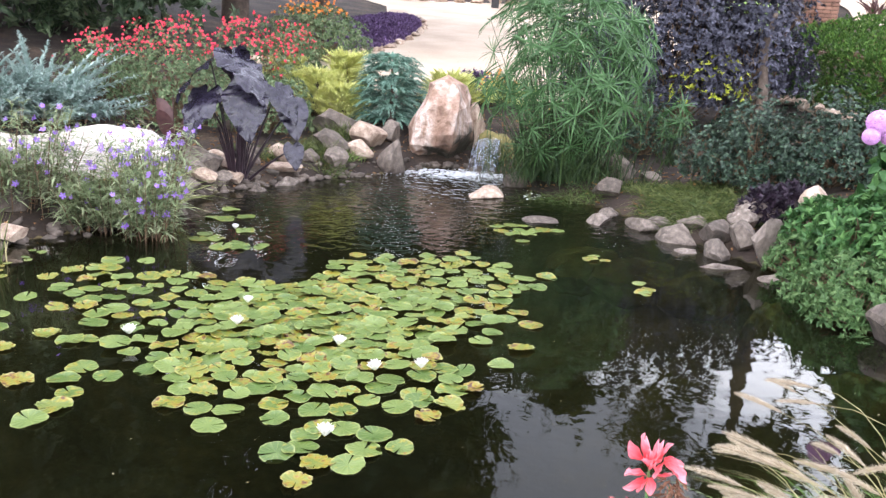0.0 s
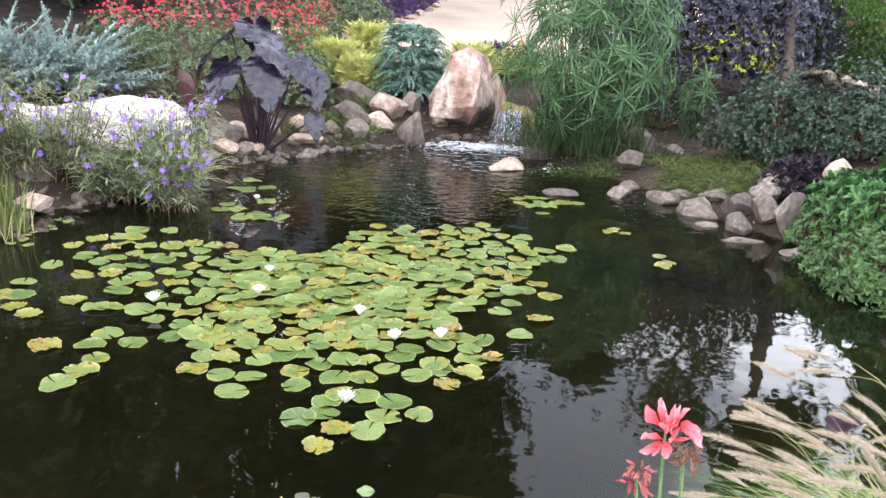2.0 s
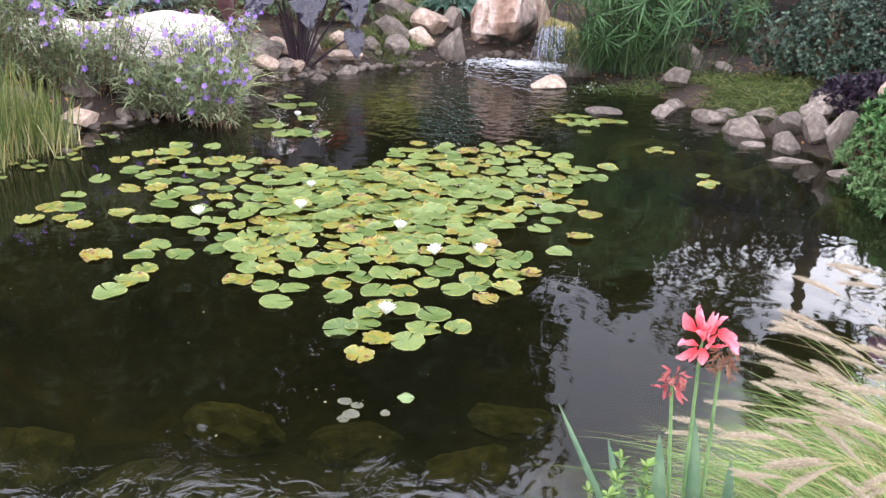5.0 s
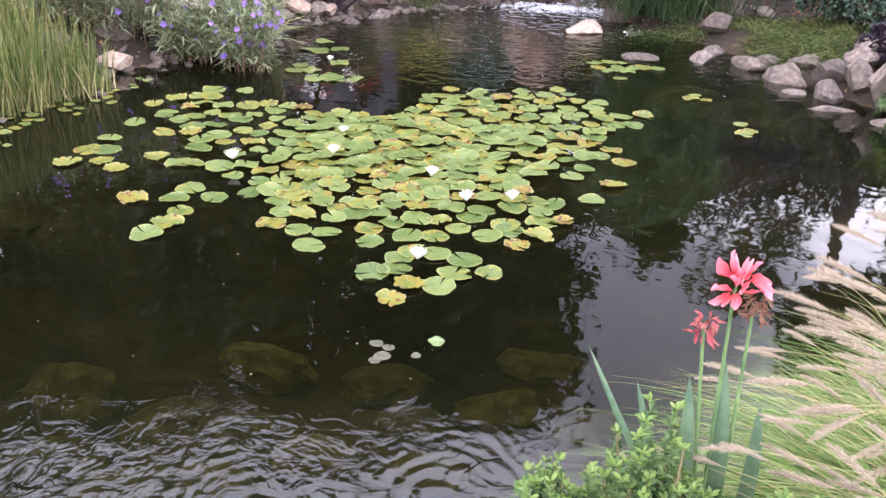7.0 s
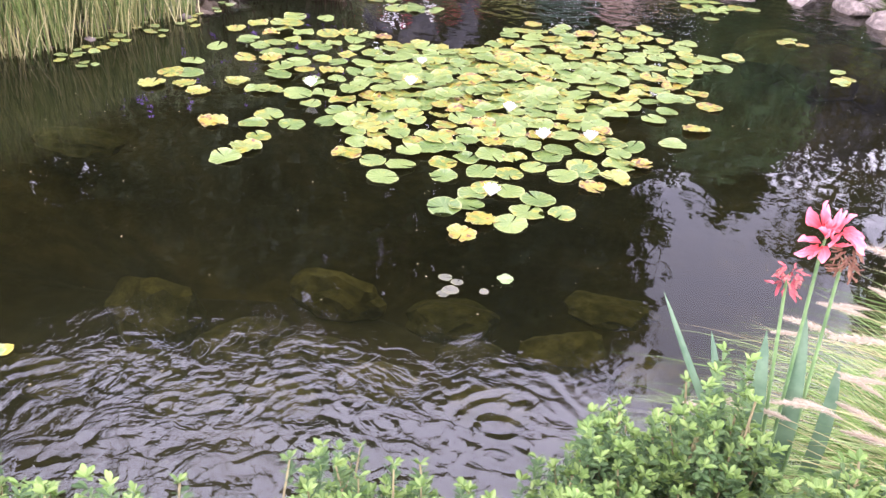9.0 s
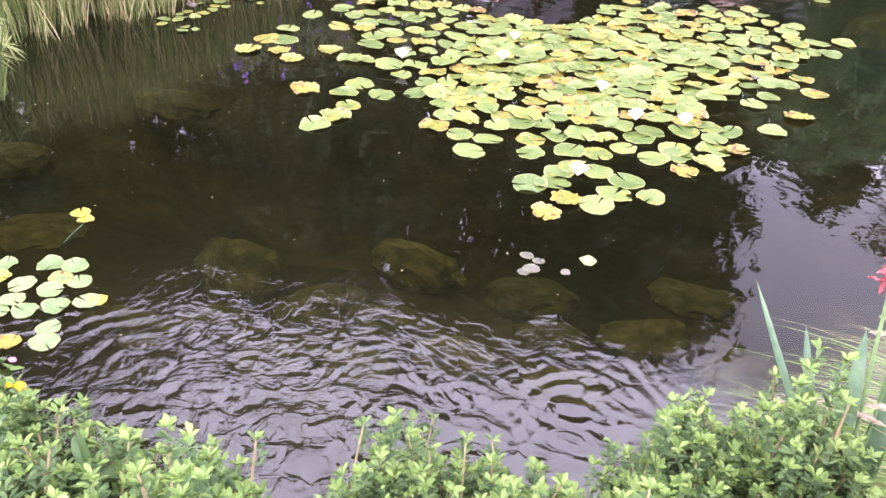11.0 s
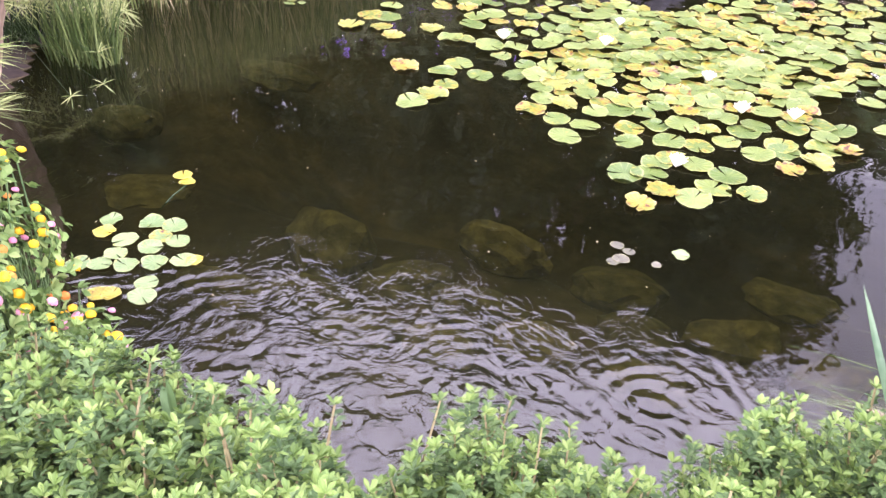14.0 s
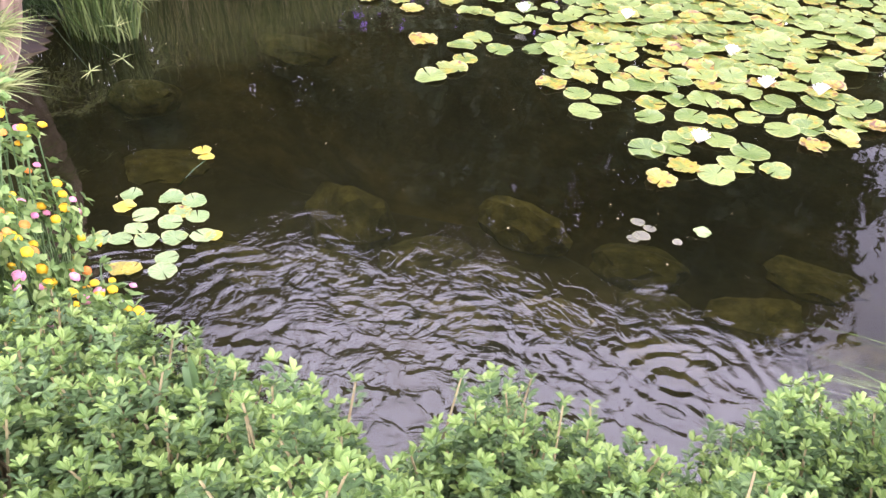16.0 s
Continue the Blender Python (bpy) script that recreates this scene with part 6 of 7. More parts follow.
def build_taro():
    rng = np.random.default_rng(91)
    x, y = -2.55, 9.15
    ob = thing("elephant_ear", x, y, 0.0, "black-purple elephant ear plant with large drooping leaves", "plant")
    # where each stalk ends, the way its leaf points, its size
    rows = [((-0.06, 0.10, 1.62), (-0.2, 0.5), 0.50, 35), ((0.02, -0.10, 1.56), (0.85, -0.55), 0.80, 30), ((-0.32, 0.0, 1.52), (-0.85, -0.45), 0.72, 38), ((0.18, -0.20, 1.18), (0.15, -1.0), 0.70, 48),
            ((-0.34, -0.15, 1.10), (-0.45, -0.9), 0.66, 50), ((0.52, 0.0, 1.20), (0.75, -0.6), 0.52, 45), ((0.70, 0.05, 1.02), (0.35, -0.9), 0.48, 58), ((0.05, 0.30, 1.45), (0.4, 0.9), 0.55, 40),
            ((0.74, -0.05, 0.52), (0.3, -0.8), 0.32, 66)]
    for k, (end, way, size, droop) in enumerate(rows):
        root = np.array([rng.normal() * 0.07 + 0.02, rng.normal() * 0.07, 0.0])
        end = np.array(end) * (0.88, 1, 0.90)
        mid = root * 0.45 + end * (0.45, 0.45, 0.58)
        stalk = part("stalk", mesh_of("stalk", *tube(rounded_line([root, mid, end], 8), np.linspace(0.020, 0.008, 8), 6), M_TAROSTEM, True), ob)
        turn = math.degrees(math.atan2(-way[0], way[1]))
        part("leaf", TARO[k % 3], stalk, at=pose(*end, 0, 0, turn) @ pose(0, 0, 0, -droop + rng.normal() * 5, rng.normal() * 12, 0) @ Matrix.Scale(size * 0.80, 4))
    for k in range(26):
        a = rng.uniform(0, 6.28)
        tip = np.array([math.cos(a) * 0.22, math.sin(a) * 0.2, rng.uniform(0.5, 1.1)])
        part("stalk", mesh_of("stalk", *tube(rounded_line([tip * (0.3, 0.3, 0), tip * (0.5, 0.5, 0.55), tip], 6), np.linspace(0.016, 0.007, 6), 5), M_TAROSTEM, True), ob)


build_taro()


def build_bronze_canna():
    rng = np.random.default_rng(95)
    ob = thing("bronze_canna", -3.35, 9.3, ground(-3.35, 9.3), "bronze-leaved canna with a small red flower", "plant")
    for k, (dx, dy, h, way, w) in enumerate([(-0.10, -0.1, 0.25, (-0.6, -0.2, 1), 0.17), (0.0, -0.1, 0.3, (-0.1, -0.3, 1), 0.16), (0.12, -0.05, 0.25, (0.4, -0.2, 1), 0.15), (0.05, 0.0, 0.1, (0.1, -0.8, 0.7), 0.14), (-0.05, 0.1, 0.4, (-0.35, 0.1, 1), 0.15)]):
        v, f = ribbon_leaf(bent((dx, dy, h), way, 0.50, 0.25, 9), w * 1.3, 0.2)
        part("leaf", mesh_of("leaf", v, f, M_CANNADARK, True), ob)
    part("stem", mesh_of("stem", *tube([(0, 0, 0), (0.02, 0, 0.4), (0.03, 0, 0.8)], (0.014, 0.011, 0.006), 6), M_CANNADARK, True), ob)


build_bronze_canna()


# conifers of feathery sprays
def sprays(rng, starts, ways, lengths, sag, leaf, per=46, flat=0.55):
    """Feathery boughs: each is a bowed stem with short twiglets along it."""
    vs = []
    for s, w, l in zip(starts, ways, lengths):
        line = bent(s, w, l, sag, 8)
        u = np.linspace(0.08, 1, per)
        p = np.stack([np.interp(u, np.linspace(0, 1, 8), line[:, k]) for k in range(3)], -1)
        d = unit(np.gradient(p, axis=0))
        side = unit(np.cross(d, (0, 0, 1.0)))
        sign = np.where(np.arange(per) % 2, 1, -1)[:, None]
        way = unit(d * 0.9 + side * sign * flat + rng.normal(size=(per, 3)) * 0.25)
        size = leaf * (1.15 - 0.8 * u) * rng.uniform(0.7, 1.3, per)
        vs.append(strewn(leaf_shape(0.30, 0.05, 0.2), p, aimed(way), size))
        vs.append(strewn(leaf_shape(0.30, 0.05, 0.0), p, aimed(unit(d + rng.normal(size=(per, 3)) * 0.5)), size * 0.8))
        vs.append(tube(line, np.linspace(0.008, 0.002, 8), 3))
    return stacked(vs)


def conifer(name, x, y, rx, ry, h, n, length, sag, leaf, mat, label, seed, lean=(0, 0), rise=0.5, per=46, low=0.1, trunk=True):
    rng = np.random.default_rng(seed)
    ob = thing(name, x, y, ground(x, y), label, "conifer")
    a = rng.uniform(0, 6.28, n)
    lift = rng.uniform(low, 1.0, n)
    core = np.sqrt(np.clip(1 - lift ** 2 * 0.75, 0, 1)) * rng.uniform(0.1, 0.75, n)
    starts = np.stack([np.cos(a) * core * rx, np.sin(a) * core * ry, lift * h * 0.85], -1)
    ways = np.stack([np.cos(a) + lean[0], np.sin(a) + lean[1], rise + 0.5 * lift], -1) + rng.normal(size=(n, 3)) * 0.2
    v, f = sprays(rng, starts, ways, length * rng.uniform(0.6, 1.15, n), sag, leaf, per)
    part("foliage", mesh_of("foliage", v, f, mat), ob)
    if trunk:
        part("trunk", mesh_of("trunk", *tube([(0, 0, -0.1), (0.03, 0, h * 0.4), (0, 0, h * 0.8)], (0.05, 0.04, 0.015), 6), M_BARK, True), ob)
    return ob


conifer("blue_juniper", -6.15, 10.3, 0.9, 0.7, 0.40, 62, 0.95, 0.05, 0.17, M_JUNIPER, "spreading silver-blue juniper with long feathery boughs", 301, lean=(0.9, -0.2), rise=0.46, per=60)
conifer("blue_juniper", -5.45, 10.5, 0.6, 0.6, 0.45, 56, 1.0, 0.05, 0.17, M_JUNIPER, "spreading silver-blue juniper with long feathery boughs", 302, lean=(0.9, -0.2), rise=0.5, per=60)
conifer("blue_juniper", -7.0, 9.8, 0.9, 0.7, 0.40, 60, 0.90, 0.05, 0.17, M_JUNIPER, "spreading silver-blue juniper with long feathery boughs", 303, lean=(0.8, -0.2), rise=0.42, per=60)
conifer("weeping_cedar", -1.15, 12.55, 0.58, 0.46, 1.2, 420, 0.36, 0.55, 0.075, M_CEDAR, "small weeping blue-green conifer behind the stones", 304, rise=0.15, per=34)
for k, (x, y, r, h) in enumerate([(-2.35, 12.9, 0.55, 0.75), (-2.9, 13.3, 0.5, 0.85), (-1.9, 12.6, 0.4, 0.55), (-0.3, 14.0, 0.6, 0.55), (-2.0, 13.6, 0.5, 0.9)]):
    conifer("gold_cypress", x, y, r, r * 0.8, h, 460, 0.26, 0.15, 0.07, M_GOLD, "low bright yellow-green conifer", 310 + k, rise=0.5, per=30)
conifer("gold_cypress", 0.6, 14.2, 0.7, 0.4, 0.4, 200, 0.28, 0.25, 0.06, M_GOLD, "low bright yellow-green conifer", 318, rise=0.5, per=30)


# shrubs and bedding
def flowered(ob, rng, p, w, n, mat, size, name, what, pick=None):
    """Separate small flowers over the top of a shrub."""
    a = flower5(name, mat, 0.5)
    b = np.array([tuple(q.co) for q in a.vertices])
    tri = np.array([list(q.vertices) for q in a.polygons])
    me = mesh_of(name, *stacked([(b, tri), (b * (0.62, 0.62, 1.3) @ np.array([[0.8, 0.6, 0], [-0.6, 0.8, 0], [0, 0, 1]]) + (0, 0, 0.15), tri)]), mat)
    order = np.argsort(-(p[:, 2] / p[:, 2].max() + rng.random(len(p)) * 0.28))
    for j in range(n):
        i = order[j % max(1, int(len(order) * 0.36))]
        q = p[i] * 1.04 + rng.normal(size=3) * size * 1.9
        way = Vector((w[i] + rng.normal(size=3) * 0.3 + (0, -0.4, 0.3)).tolist()).normalized()
        turn = Vector((0, 0, 1)).rotation_difference(way).to_matrix().to_4x4()
        part(name, me, ob, what if j == 0 else "", Matrix.Translation(q.tolist()) @ turn @ Matrix.Scale(size * rng.uniform(0.7, 1.3), 4))


for k, (x, y, rx, ry, h, n) in enumerate([(-4.45, 12.4, 1.0, 0.8, 1.25, 90), (-3.4, 12.9, 0.95, 0.8, 1.32, 95), (-5.4, 12.2, 0.7, 0.6, 0.95, 40), (-2.85, 13.6, 0.55, 0.6, 1.15, 34), (-4.0, 11.3, 0.9, 0.6, 1.1, 6), (-2.75, 11.7, 0.6, 0.5, 0.85, 2)]):
    ob, p, w, rng = shrub("rose_bush", x, y, rx, ry, h, 760, 0.060, M_ROSELEAF, "rose bush covered in bright red flowers" if n > 10 else "leafy green rose bush with few flowers", "rose bush", "rose bushes", per=6, seed=320 + k)
    flowered(ob, rng, p, w, int(n * 3.0), M_RED, 0.023, "red_flower", "bright red rose flower")
ob, p, w, rng = shrub("flowering_bush", -3.3, 17.8, 1.2, 0.8, 1.15, 1500, 0.075, M_ROSELEAF, "green bush dotted with small orange flowers beside the path", "bush", per=6, seed=331)
flowered(ob, rng, p, w, 120, M_ORANGE, 0.032, "orange_flower", "small orange flower")


def bedding(name, x, y, rx, ry, h, n, size, mat, label, seed, turn=0.0, category="bedding plants", per=6):
    """A low mat of leafy plants on the slope."""
    rng = np.random.default_rng(seed)
    r, a = np.sqrt(rng.random(n)), rng.uniform(0, 6.28, n)
    c, s = math.cos(turn), math.sin(turn)
    px, py = np.cos(a) * r * rx, np.sin(a) * r * ry
    p = np.stack([px * c - py * s, px * s + py * c, np.zeros(n)], -1)
    p[:, 2] = ground_z(p[:, 0] + x, p[:, 1] + y) - ground(x, y) + h * np.sqrt(np.clip(1 - r ** 3, 0.1, 1)) * rng.uniform(0.4, 1.0, n)
    ob = thing(name, x, y, ground(x, y), label, category)
    w = unit(rng.normal(size=(n, 3)) * 0.3 + (0, 0, 1))
    v, f = rosettes(rng, p, w, per, size, leaf_shape(0.35), 0.7)
    part("foliage", mesh_of("foliage", v, f, mat), ob, kind="stuff")
    return ob


bedding("violet_bedding", -2.72, 22.9, 1.10, 4.4, 0.30, 2800, 0.13, M_VIOLET, "bed of dense dark violet foliage bordered by stones", 341, turn=-0.10)
bedding("violet_bedding", 0.1, 14.9, 0.5, 0.3, 0.42, 240, 0.10, M_VIOLET, "dark violet leafy plants behind the tall rock", 342)
bedding("purple_heuchera", 2.98, 7.62, 0.36, 0.34, 0.30, 260, 0.10, M_HEUCH, "low clump of near-black purple leaves", 343, per=4)
ob = bedding("marigold_clump", 0.52, 14.6, 0.26, 0.2, 0.35, 120, 0.09, M_CHART, "clump of orange flowers behind the tall rock", 344)
rng = np.random.default_rng(7)
marigold = floret_head("orange_flower", M_ORANGE, 9)
for k in range(34):
    part("orange_flower", marigold, ob, at=Matrix.Translation((rng.normal() * 0.13, rng.normal() * 0.08 - 0.05, 0.28 + abs(rng.normal()) * 0.10)) @ Matrix.Scale(rng.uniform(1.4, 2.4), 4))

HOLLY_SHAPE = oval_shape(0.5, 0.08, 0.12)
for k, (x, y, rx, ry, h, n) in enumerate([(3.25, 8.85, 0.60, 0.55, 0.88, 420), (3.85, 8.55, 0.65, 0.55, 0.92, 440), (4.45, 8.65, 0.65, 0.55, 0.66, 340), (3.0, 9.4, 0.5, 0.5, 0.75, 280), (2.5, 11.6, 0.55, 0.4, 0.8, 220)]):
    shrub("evergreen_shrub", x, y, rx, ry, h, int(n * 3.4), 0.044, M_HOLLY, "dark glossy evergreen shrub on the shaded bank", group="evergreen shrubs", per=7, shape=HOLLY_SHAPE, seed=350 + k, lumps=0.6)
for k, (x, y, rx, ry, h, n) in enumerate([(3.0, 12.3, 1.1, 0.9, 2.5, 900), (4.0, 12.4, 0.95, 0.8, 2.5, 800), (2.1, 13.3, 0.9, 0.8, 2.3, 500)]):
    shrub("purple_shrub", x, y, rx, ry, h, int(n * 3.4), 0.072, M_PURPLE, "tall smoky purple-leaved shrub", group="purple shrubs", per=6, shape=HOLLY_SHAPE, seed=360 + k, lumps=0.35, low=0.2)
shrub("golden_vine", 3.35, 11.5, 0.6, 0.25, 1.25, 90, 0.07, M_CHART, "yellow-green vine among the purple leaves", "vine", per=4, seed=371, low=0.5, every=30)
part("trunk", mesh_of("trunk", *tube([(0, 0, -0.2), (0.04, 0, 0.6), (0.0, 0.1, 1.2), (0.1, 0.1, 1.7)], (0.09, 0.075, 0.06, 0.03), 8), M_BARK, True),
     thing("bare_trunk", 4.05, 11.6, ground(4.05, 11.6), "brown shrub trunk behind the evergreen", "trunk"))

# hydrangea at the water's edge
LEAFY = oval_shape(0.62, 0.06, 0.2)
ob, p, w, rng = shrub("hydrangea", 3.72, 6.25, 0.58, 0.55, 1.0, 260, 0.155, M_HYDRLEAF, "hydrangea bush with broad green leaves and a mauve flower ball", "hydrangea", per=5, shape=LEAFY, seed=381)
head = bmesh.new()
bmesh.ops.create_icosphere(head, subdivisions=3, radius=1)
ways = np.array([tuple(a.co) for a in head.verts])
head.free()
petal4 = [(0, 0, 0.1), (1, 0, 0), (0.2, 0.2, 0), (0, 1, 0), (-0.2, 0.2, 0), (-1, 0, 0), (-0.2, -0.2, 0), (0, -1, 0), (0.2, -0.2, 0)], [(0, k, k % 8 + 1) for k in range(1, 9)]
v, f = strewn(petal4, ways * 0.085, aimed(np.cross(ways, random_ways(rng, len(ways))), ways), rng.uniform(0.026, 0.036, len(ways)))
HYDHEAD = mesh_of("flower_ball", v, f, M_MAUVE)
bz = 1.31 - ob.location.z
part("flower_stalk", mesh_of("flower_stalk", *tube([(-0.1, 0, 0.05), (-0.5, -0.15, bz * 0.6), (-0.72, -0.27, bz)], (0.008, 0.006, 0.004), 6), M_CANNASTEM, True), ob)
part("flower_ball", HYDHEAD, ob, "mauve hydrangea flower ball", Matrix.Translation((-0.74, -0.28, bz)))
part("flower_ball", HYDHEAD, ob, "", Matrix.Translation((-0.64, -0.26, bz - 0.09)) @ Matrix.Scale(0.8, 4))
part("flower_ball", HYDHEAD, ob, "", Matrix.Translation((-0.79, -0.30, bz - 0.10)) @ Matrix.Scale(0.7, 4))
for k, (x, y, rx, ry, h, n) in enumerate([(3.1, 6.15, 0.42, 0.4, 0.5, 190), (3.3, 5.75, 0.45, 0.4, 0.45, 190), (3.0, 6.65, 0.3, 0.3, 0.42, 120), (2.86, 5.62, 0.42, 0.40, 0.34, 260), (2.72, 5.32, 0.30, 0.26, 0.24, 190), (2.62, 5.95, 0.24, 0.32, 0.24, 180), (2.82, 6.4, 0.30, 0.3, 0.34, 160), (2.62, 5.02, 0.20, 0.18, 0.14, 110)]):
    shrub("leafy_plant", x, y, rx, ry, h, int(n * 1.6), 0.085 if k < 3 else 0.055, M_HYDRLEAF if k < 3 else M_FERNY, "soft green leafy plant on the bank", "plant", "leafy plants of the bank", per=6, seed=385 + k)

# clipped hedge behind a stone edge
def hedge(x0, x1, y0, y1, h, n, seed):
    rng = np.random.default_rng(seed)
    cx, cy = (x0 + x1) / 2, (y0 + y1) / 2
    ob = thing("hedge", cx, cy, ground(cx, cy), "clipped bright green hedge above a stone edge", "hedge")
    p = np.stack([rng.uniform(x0, x1, n), rng.uniform(y0, y1, n), np.full(n, h)], -1)
    face = rng.random(n)
    side = face < 0.45
    p[side, 2] = rng.uniform(0.02, h, side.sum())
    lo = side & (face < 0.25)
    p[lo, 0] = x0 + rng.normal(size=lo.sum()) * 0.04
    p[side & ~lo, 1] = y0 + rng.normal(size=(side & ~lo).sum()) * 0.04
    # the foot of the hedge keeps to the line of the stones
    p[:, 0] += 0.30 * (12.9 - p[:, 1]).clip(0, 4)
    p[:, 2] += ground_z(p[:, 0], p[:, 1]) + rng.normal(size=n) * 0.04
    p -= (cx, cy, ob.location.z)
    w = unit(np.stack([np.where(lo, -0.5, 0) + rng.normal(size=n) * 0.3, np.where(side & ~lo, -0.5, 0), np.full(n, 1.0)], -1))
    v, f = rosettes(rng, p, w, 6, 0.075, leaf_shape(0.3), 0.35)
    part("foliage", mesh_of("foliage", v, f, M_HEDGE), ob)
    part("branchwork", mesh_of("branchwork", *twigs(rng, p, (0, 0, 0), 0.006, 60, 0.02), M_TWIG), ob)


hedge(5.2, 10.0, 10.6, 14.6, 0.86, 12000, 391)
for k in range(9):
    y = 13.0 - 0.34 * k
    stone("tan", 5.0 + 0.30 * (12.9 - y), y, .13, .21, .17, turn=16, pick=k, sink=0.0, label="tan stone of the low edge below the hedge", group="hedge edge stones")


# edging stones of the violet bed and the far side of the path
for k in range(15):
    u = radians(-100 + 11 * k)
    x, y = -2.72 + 1.22 * math.cos(u) + 0.10 * 4.5 * math.sin(u), 22.9 + 4.55 * math.sin(u)
    stone("tan", x, y, .26, .13, .15, turn=20 + 6 * k, pick=k, sink=0.05, label="tan block edging the violet bed", group="bed edging blocks")
for k in range(16):
    x = -4.2 + 0.72 * k
    stone("tan", x, 33.6 + 0.1 * k, .34, .2, .26, pick=k, sink=0.05, label="tan block edging the far side of the path", group="path edging blocks")


def build_bench():
    x, y = 1.5, 32.6
    ob = thing("bench", x, y, ground(x, y), "dark park bench on the path", "bench")
    def bar(name, sx, sy, sz, px, py, pz):
        bm = bmesh.new()
        bmesh.ops.create_cube(bm, size=1.0)
        bmesh.ops.scale(bm, vec=(sx, sy, sz), verts=bm.verts)
        bmesh.ops.bevel(bm, geom=bm.edges[:], offset=0.012, segments=1, affect="EDGES")
        me = bpy.data.meshes.new(name)
        bm.to_mesh(me)
        bm.free()
        me.materials.append(M_DARKPOST)
        part(name, me, ob, at=Matrix.Translation((px, py, pz)))
    for px in (-0.7, 0.7):
        for py in (-0.2, 0.2):
            bar("leg", 0.28, 0.06, 0.45, px, py, 0.225)
    bar("seat", 1.6, 0.5, 0.06, 0, 0, 0.48)
    bar("backrest", 1.6, 0.05, 0.45, 0, 0.24, 0.78)


build_bench()


def build_planter():
    """A square planter of brick courses under a stone cap, beyond the hedge."""
    x, y = 7.75, 19.2
    ob = thing("brick_planter", x, y, ground(x, y), "square brown brick planter with a pale stone cap", "planter")

    def block(name, sx, sy, sz, pz, mat, dx=0.0, dy=0.0):
        bm = bmesh.new()
        bmesh.ops.create_cube(bm, size=1.0)
        bmesh.ops.scale(bm, vec=(sx, sy, sz), verts=bm.verts)
        bmesh.ops.bevel(bm, geom=bm.edges[:], offset=0.008, segments=1, affect="EDGES")
        me = bpy.data.meshes.new(name)
        bm.to_mesh(me)
        bm.free()
        me.materials.append(mat)
        part(name, me, ob, at=Matrix.Translation((dx, dy, pz)))

    block("core", 0.52, 0.52, 0.66, 0.33, M_SOIL)
    for row in range(8):
        for k in range(3):
            shift = 0.09 if row % 2 else 0.0
            block("brick", 0.17, 0.06, 0.07, 0.05 + 0.08 * row, M_BRICK, -0.18 + 0.18 * k + shift * (0.5 if k < 2 else 0.0), -0.27)
            block("brick", 0.06, 0.17, 0.07, 0.05 + 0.08 * row, M_BRICK, -0.27, -0.18 + 0.18 * k)
    block("cap", 0.68, 0.68, 0.06, 0.70, M_TAN)


build_planter()


def build_weed():
    """A broad-leaved weed that has come up between the azaleas."""
    ob = thing("weed", -0.88, 0.72, ground(-0.88, 0.72), "blue-green broad-leaved weed between the azaleas", "weed")
    for k, (way, length, sag, w) in enumerate((((-0.1, 0.1, 1), 0.16, 0.05, 0.045), ((0.9, 0.3, 0.35), 0.17, 0.3, 0.045), ((-0.6, 0.4, 0.7), 0.13, 0.2, 0.035), ((0.3, 0.8, 0.6), 0.14, 0.2, 0.04))):
        v, f = ribbon_leaf(bent((0, 0, 0.47), way, length * 0.68, sag, 9), w * 0.75, 0.3)
        part("leaf", mesh_of("leaf", v, f, M_FERNY, True), ob)
    part("stem", mesh_of("stem", *tube([(0, 0, 0), (0.01, 0, 0.25), (0, 0, 0.475)], (0.005, 0.0045, 0.004), 6), M_CANNASTEM, True), ob)


build_weed()


# ---- trees ----
def tree(x, y, h, crown_low, rx, ry, n, leaf, mat, label, seed, trunk=0.28, lean=(0, 0), holes=0.35, per=7, drop=0.02, side=0.0):
    """A tapered trunk with limbs and a crown of many leaf clusters round the limbs' ends."""
    rng = np.random.default_rng(seed)
    ob = thing("tree", x, y, ground(x, y) - 0.1, label, "tree", "garden trees")
    top = np.array([lean[0] * h, lean[1] * h, h * 0.86])
    pieces = [tube(rounded_line([(0, 0, 0), (0.1, 0, h * 0.4), top], 10), np.linspace(trunk, trunk * 0.2, 10), 9)]
    ends = []
    for k in range(34):
        u = rng.uniform(crown_low, 0.95)
        root = np.array([0.1 * u + lean[0] * h * u, lean[1] * h * u, h * 0.86 * u])
        a = k * 2.4 + rng.normal() * 0.3
        reach = math.sin(math.pi * min(1, max(0.12, (u - crown_low) / (1 - crown_low) * 0.85 + 0.2))) ** 0.6 * rng.uniform(0.55, 1.0)
        tip = root + (math.cos(a) * rx * reach + side, math.sin(a) * ry * reach, h * rng.uniform(drop, 0.14))
        mid = (root + tip) / 2 + (0, 0, -0.02 * h)
        pieces.append(tube(rounded_line([root, mid, tip], 6), np.linspace(trunk * 0.3 * (1.1 - u), 0.015, 6), 5))
        for j in range(5):
            s = rng.uniform(0.45, 1.05)
            ends.append(root + (tip - root) * s + rng.normal(size=3) * (rx, ry, h * 0.2) * 0.10)
    part("trunk", mesh_of("trunk", *stacked(pieces), M_BARK, True), ob)
    ends = np.array(ends)
    i = rng.integers(0, len(ends), n)
    ball = rng.normal(size=(n, 3)) * (rx * 0.13, ry * 0.13, h * 0.045) * (1.2 - holes)
    p = ends[i] + ball
    w = unit(ball + random_ways(rng, n) * 0.5 + (0, 0, 0.2))
    v, f = rosettes(rng, p, w, per, leaf, leaf_shape(0.5, 0.1, 0.2), 1.0)
    part("crown", mesh_of("crown", v, f, mat), ob)


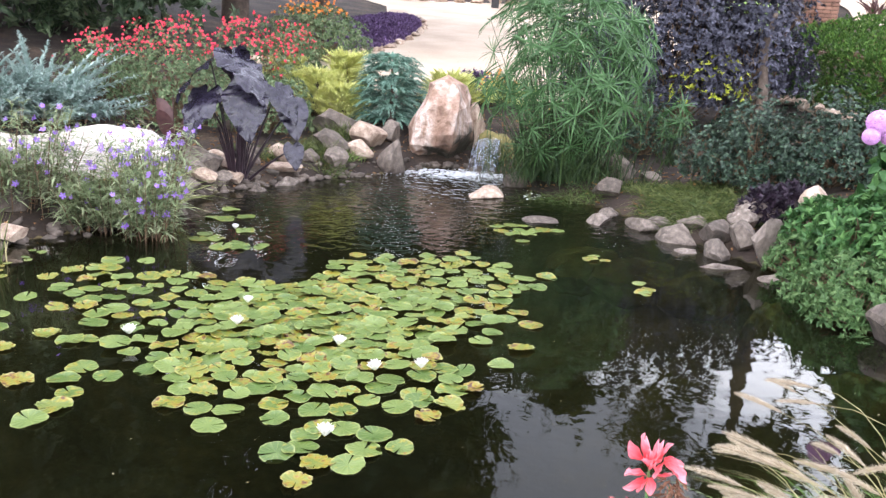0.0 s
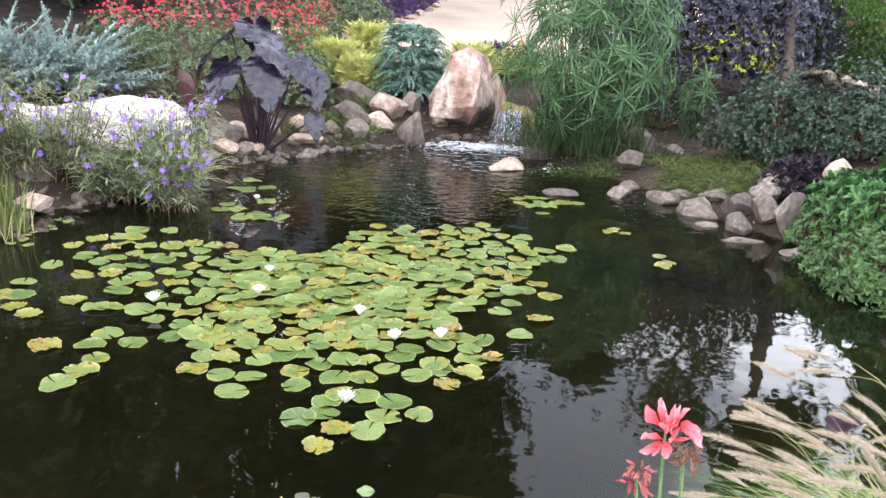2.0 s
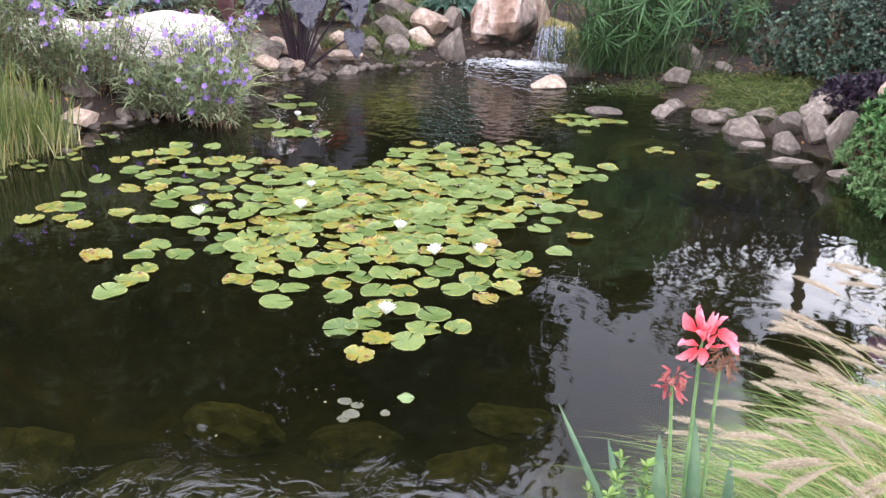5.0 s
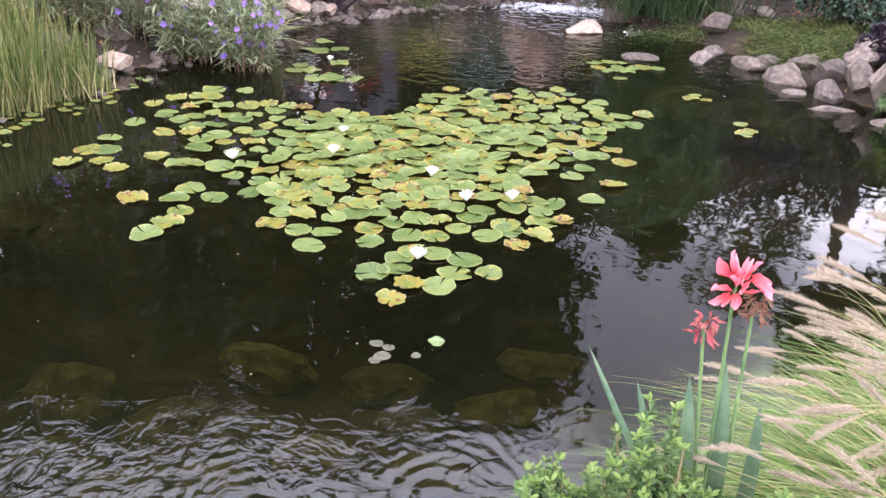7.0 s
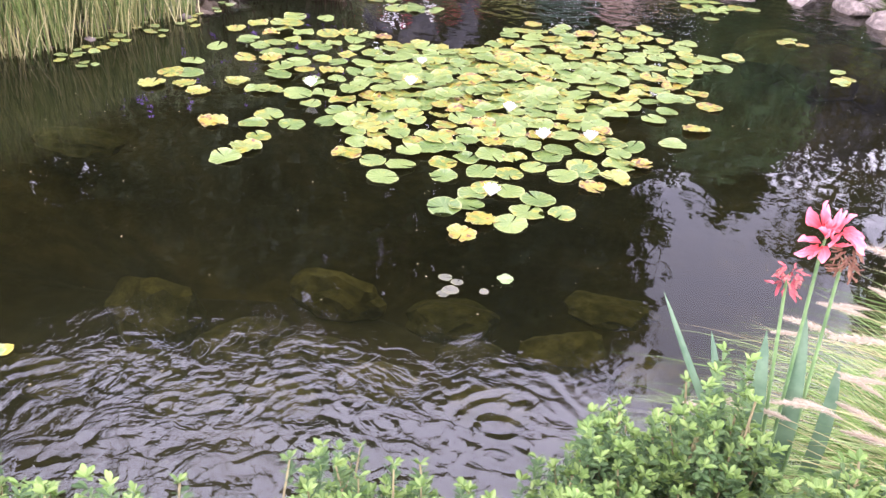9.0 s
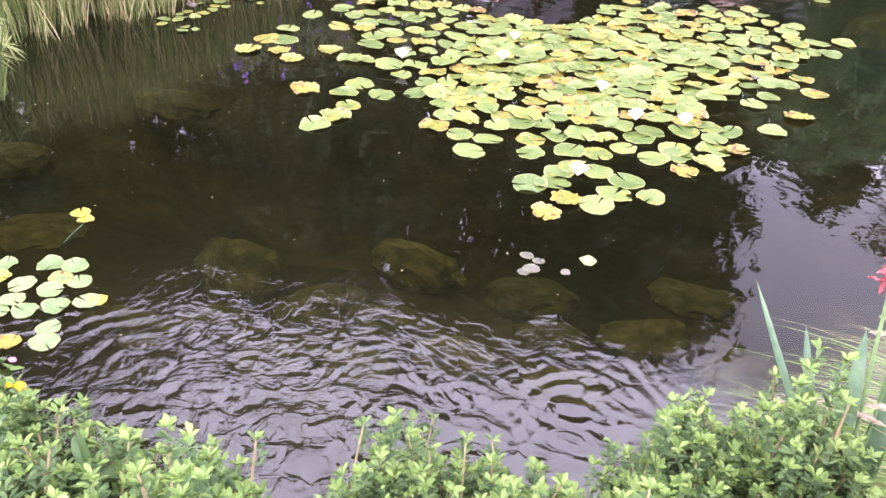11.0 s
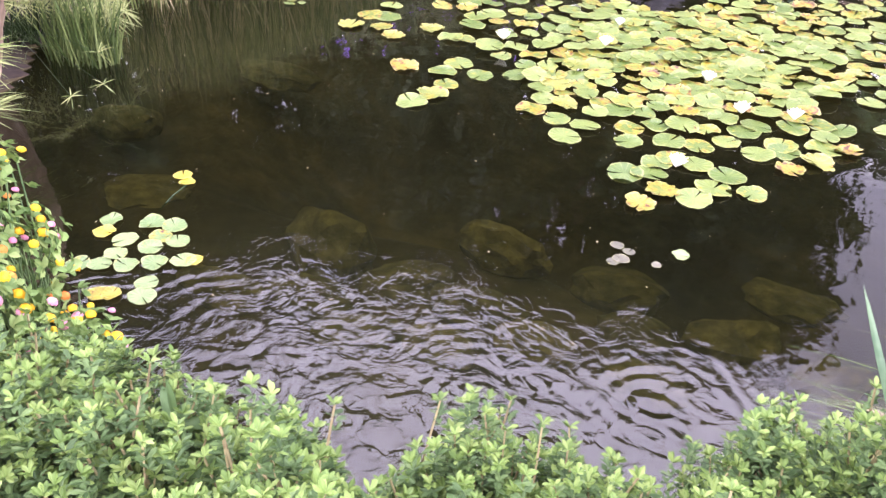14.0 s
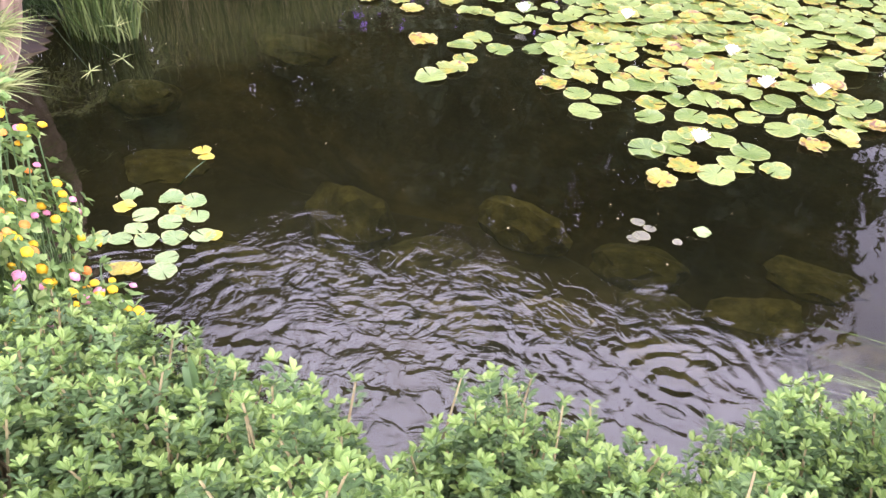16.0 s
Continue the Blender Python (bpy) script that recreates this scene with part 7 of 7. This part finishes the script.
tree(-6.1, 21.6, 15.0, 0.20, 7.2, 6.0, 5600, 0.34, M_TREE, "tall dense shade tree behind the roses", 401, 0.36)
tree(-4.2, 23.5, 15, 0.3, 4.8, 4.5, 4400, 0.34, M_TREE, "slender shade tree beside the path", 402, 0.16, lean=(0.19, 0))
tree(-13, 20, 14.5, 0.12, 6.5, 6.0, 7600, 0.38, M_TREE, "tall dense shade tree on the slope", 403, 0.4)
tree(-16, 12, 12.5, 0.12, 6, 6, 6600, 0.38, M_TREE, "tall dense shade tree on the slope", 404, 0.4)
tree(-9.6, 15.2, 8.0, 0.22, 4.6, 3.0, 4600, 0.22, M_BIGLEAF, "broad-leaved tree with low hanging branches", 405, 0.22, drop=-0.2)
tree(-8.0, 17.0, 6.5, 0.25, 2.8, 2.0, 3400, 0.22, M_BIGLEAF, "broad-leaved tree with low hanging branches", 406, 0.16, drop=-0.2)
tree(-0.4, 43, 16.5, 0.10, 4.6, 3.0, 5200, 0.42, M_TREE, "tree on the far slope beyond the path", 411, 0.26)
tree(-7.5, 45, 9.0, 0.10, 5.0, 3.0, 2600, 0.42, M_TREE, "tree on the far slope beyond the path", 412, 0.26)
tree(5.2, 38, 12.2, 0.12, 4.2, 4.0, 5000, 0.40, M_TREE, "tree on the far slope beyond the path", 407, 0.3)
tree(9.9, 37, 15, 0.15, 3.3, 3.5, 1250, 0.30, M_TREE, "thin-crowned tree on the far slope", 408, 0.26)
tree(15.6, 24, 14, 0.15, 3.8, 4.5, 3600, 0.34, M_TREE, "shade tree beyond the hedge", 409, 0.3)
tree(7.65, 20.5, 9.2, 0.70, 1.5, 1.6, 1100, 0.26, M_TREE, "thick dark trunk with a high leafy crown beyond the hedge", 413, 0.34, lean=(-0.02, 0), side=0.9)
tree(13.4, 32, 4.6, 0.15, 3.6, 2.5, 2400, 0.34, M_TREE, "low spreading tree on the far slope", 414, 0.2)


# ---- litter and pebbles along the shore ----
def build_litter():
    rng = np.random.default_rng(501)
    n = 9000
    x, y = rng.uniform(-8, 7, n), rng.uniform(4.5, 16, n)
    d = off_shore(x, y)
    keep = (d > 0.05) & (d < 4)
    x, y = x[keep], y[keep]
    p = np.stack([x, y, ground_z(x, y) + 0.012], -1)
    v, f = strewn(leaf_shape(0.45, 0.15, 0.1), p, aimed(random_ways(rng, len(p)) * (1, 1, 0.25)), rng.uniform(0.03, 0.09, len(p)))
    tagged(new("leaf_litter", mesh_of("leaf_litter", v, f, M_DEAD)), "dry brown leaves and bark chips on the soil", "litter", kind="stuff")


def build_pebbles():
    rng = np.random.default_rng(502)
    base = [np.array([tuple(q.co) for q in stone_mesh("pebble", s, M_GREY, cuts=12, detail=1).vertices]) for s in range(3)]
    tri = np.array([list(q.vertices) for q in bpy.data.meshes["pebble"].polygons])
    pick = RIM[(RIM[:, 1] > 4.2) & ((RIM[:, 0] < 0.2))]
    pairs = []
    for k in range(3):
        n = 190
        at = pick[rng.integers(0, len(pick), n)] + rng.normal(size=(n, 2)) * 0.13
        p = np.c_[at, np.maximum(ground_z(at[:, 0], at[:, 1]), -0.06) - 0.02]
        t = aimed(random_ways(rng, n) * (1, 1, 0.2))
        pairs.append(strewn((base[k], tri), p, t, rng.uniform(0.03, 0.10, (n, 1)) * rng.uniform(0.7, 1.2, (n, 3))))
    v, f = stacked(pairs)
    tagged(new("pebbles", mesh_of("pebbles", v, f, M_GREY, True)), "small rough stones packed along the shore", "stones", kind="stuff")


build_litter()
build_pebbles()


def build_specks():
    """Bits of leaf and seed that drift on the water."""
    rng = np.random.default_rng(503)
    n = 900
    x, y = rng.uniform(-4, 2.6, n), rng.uniform(1.0, 9, n)
    keep = off_shore(x, y) < -0.1
    p = np.stack([x[keep], y[keep], np.full(keep.sum(), 0.004)], -1)
    bit = [(-0.5, 0, 0), (0, -0.4, 0.1), (0.5, 0, 0), (0, 0.45, 0.1)], [(0, 1, 2), (0, 2, 3)]
    v, f = strewn(bit, p, aimed(random_ways(rng, len(p)) * (1, 1, 0.02)), 0.003 + 0.008 * rng.random(len(p)) ** 4)
    tagged(new("floating_debris", mesh_of("floating_debris", v, f, M_STRAW)), "tiny pale bits drifting on the water", "debris", kind="stuff")


build_specks()
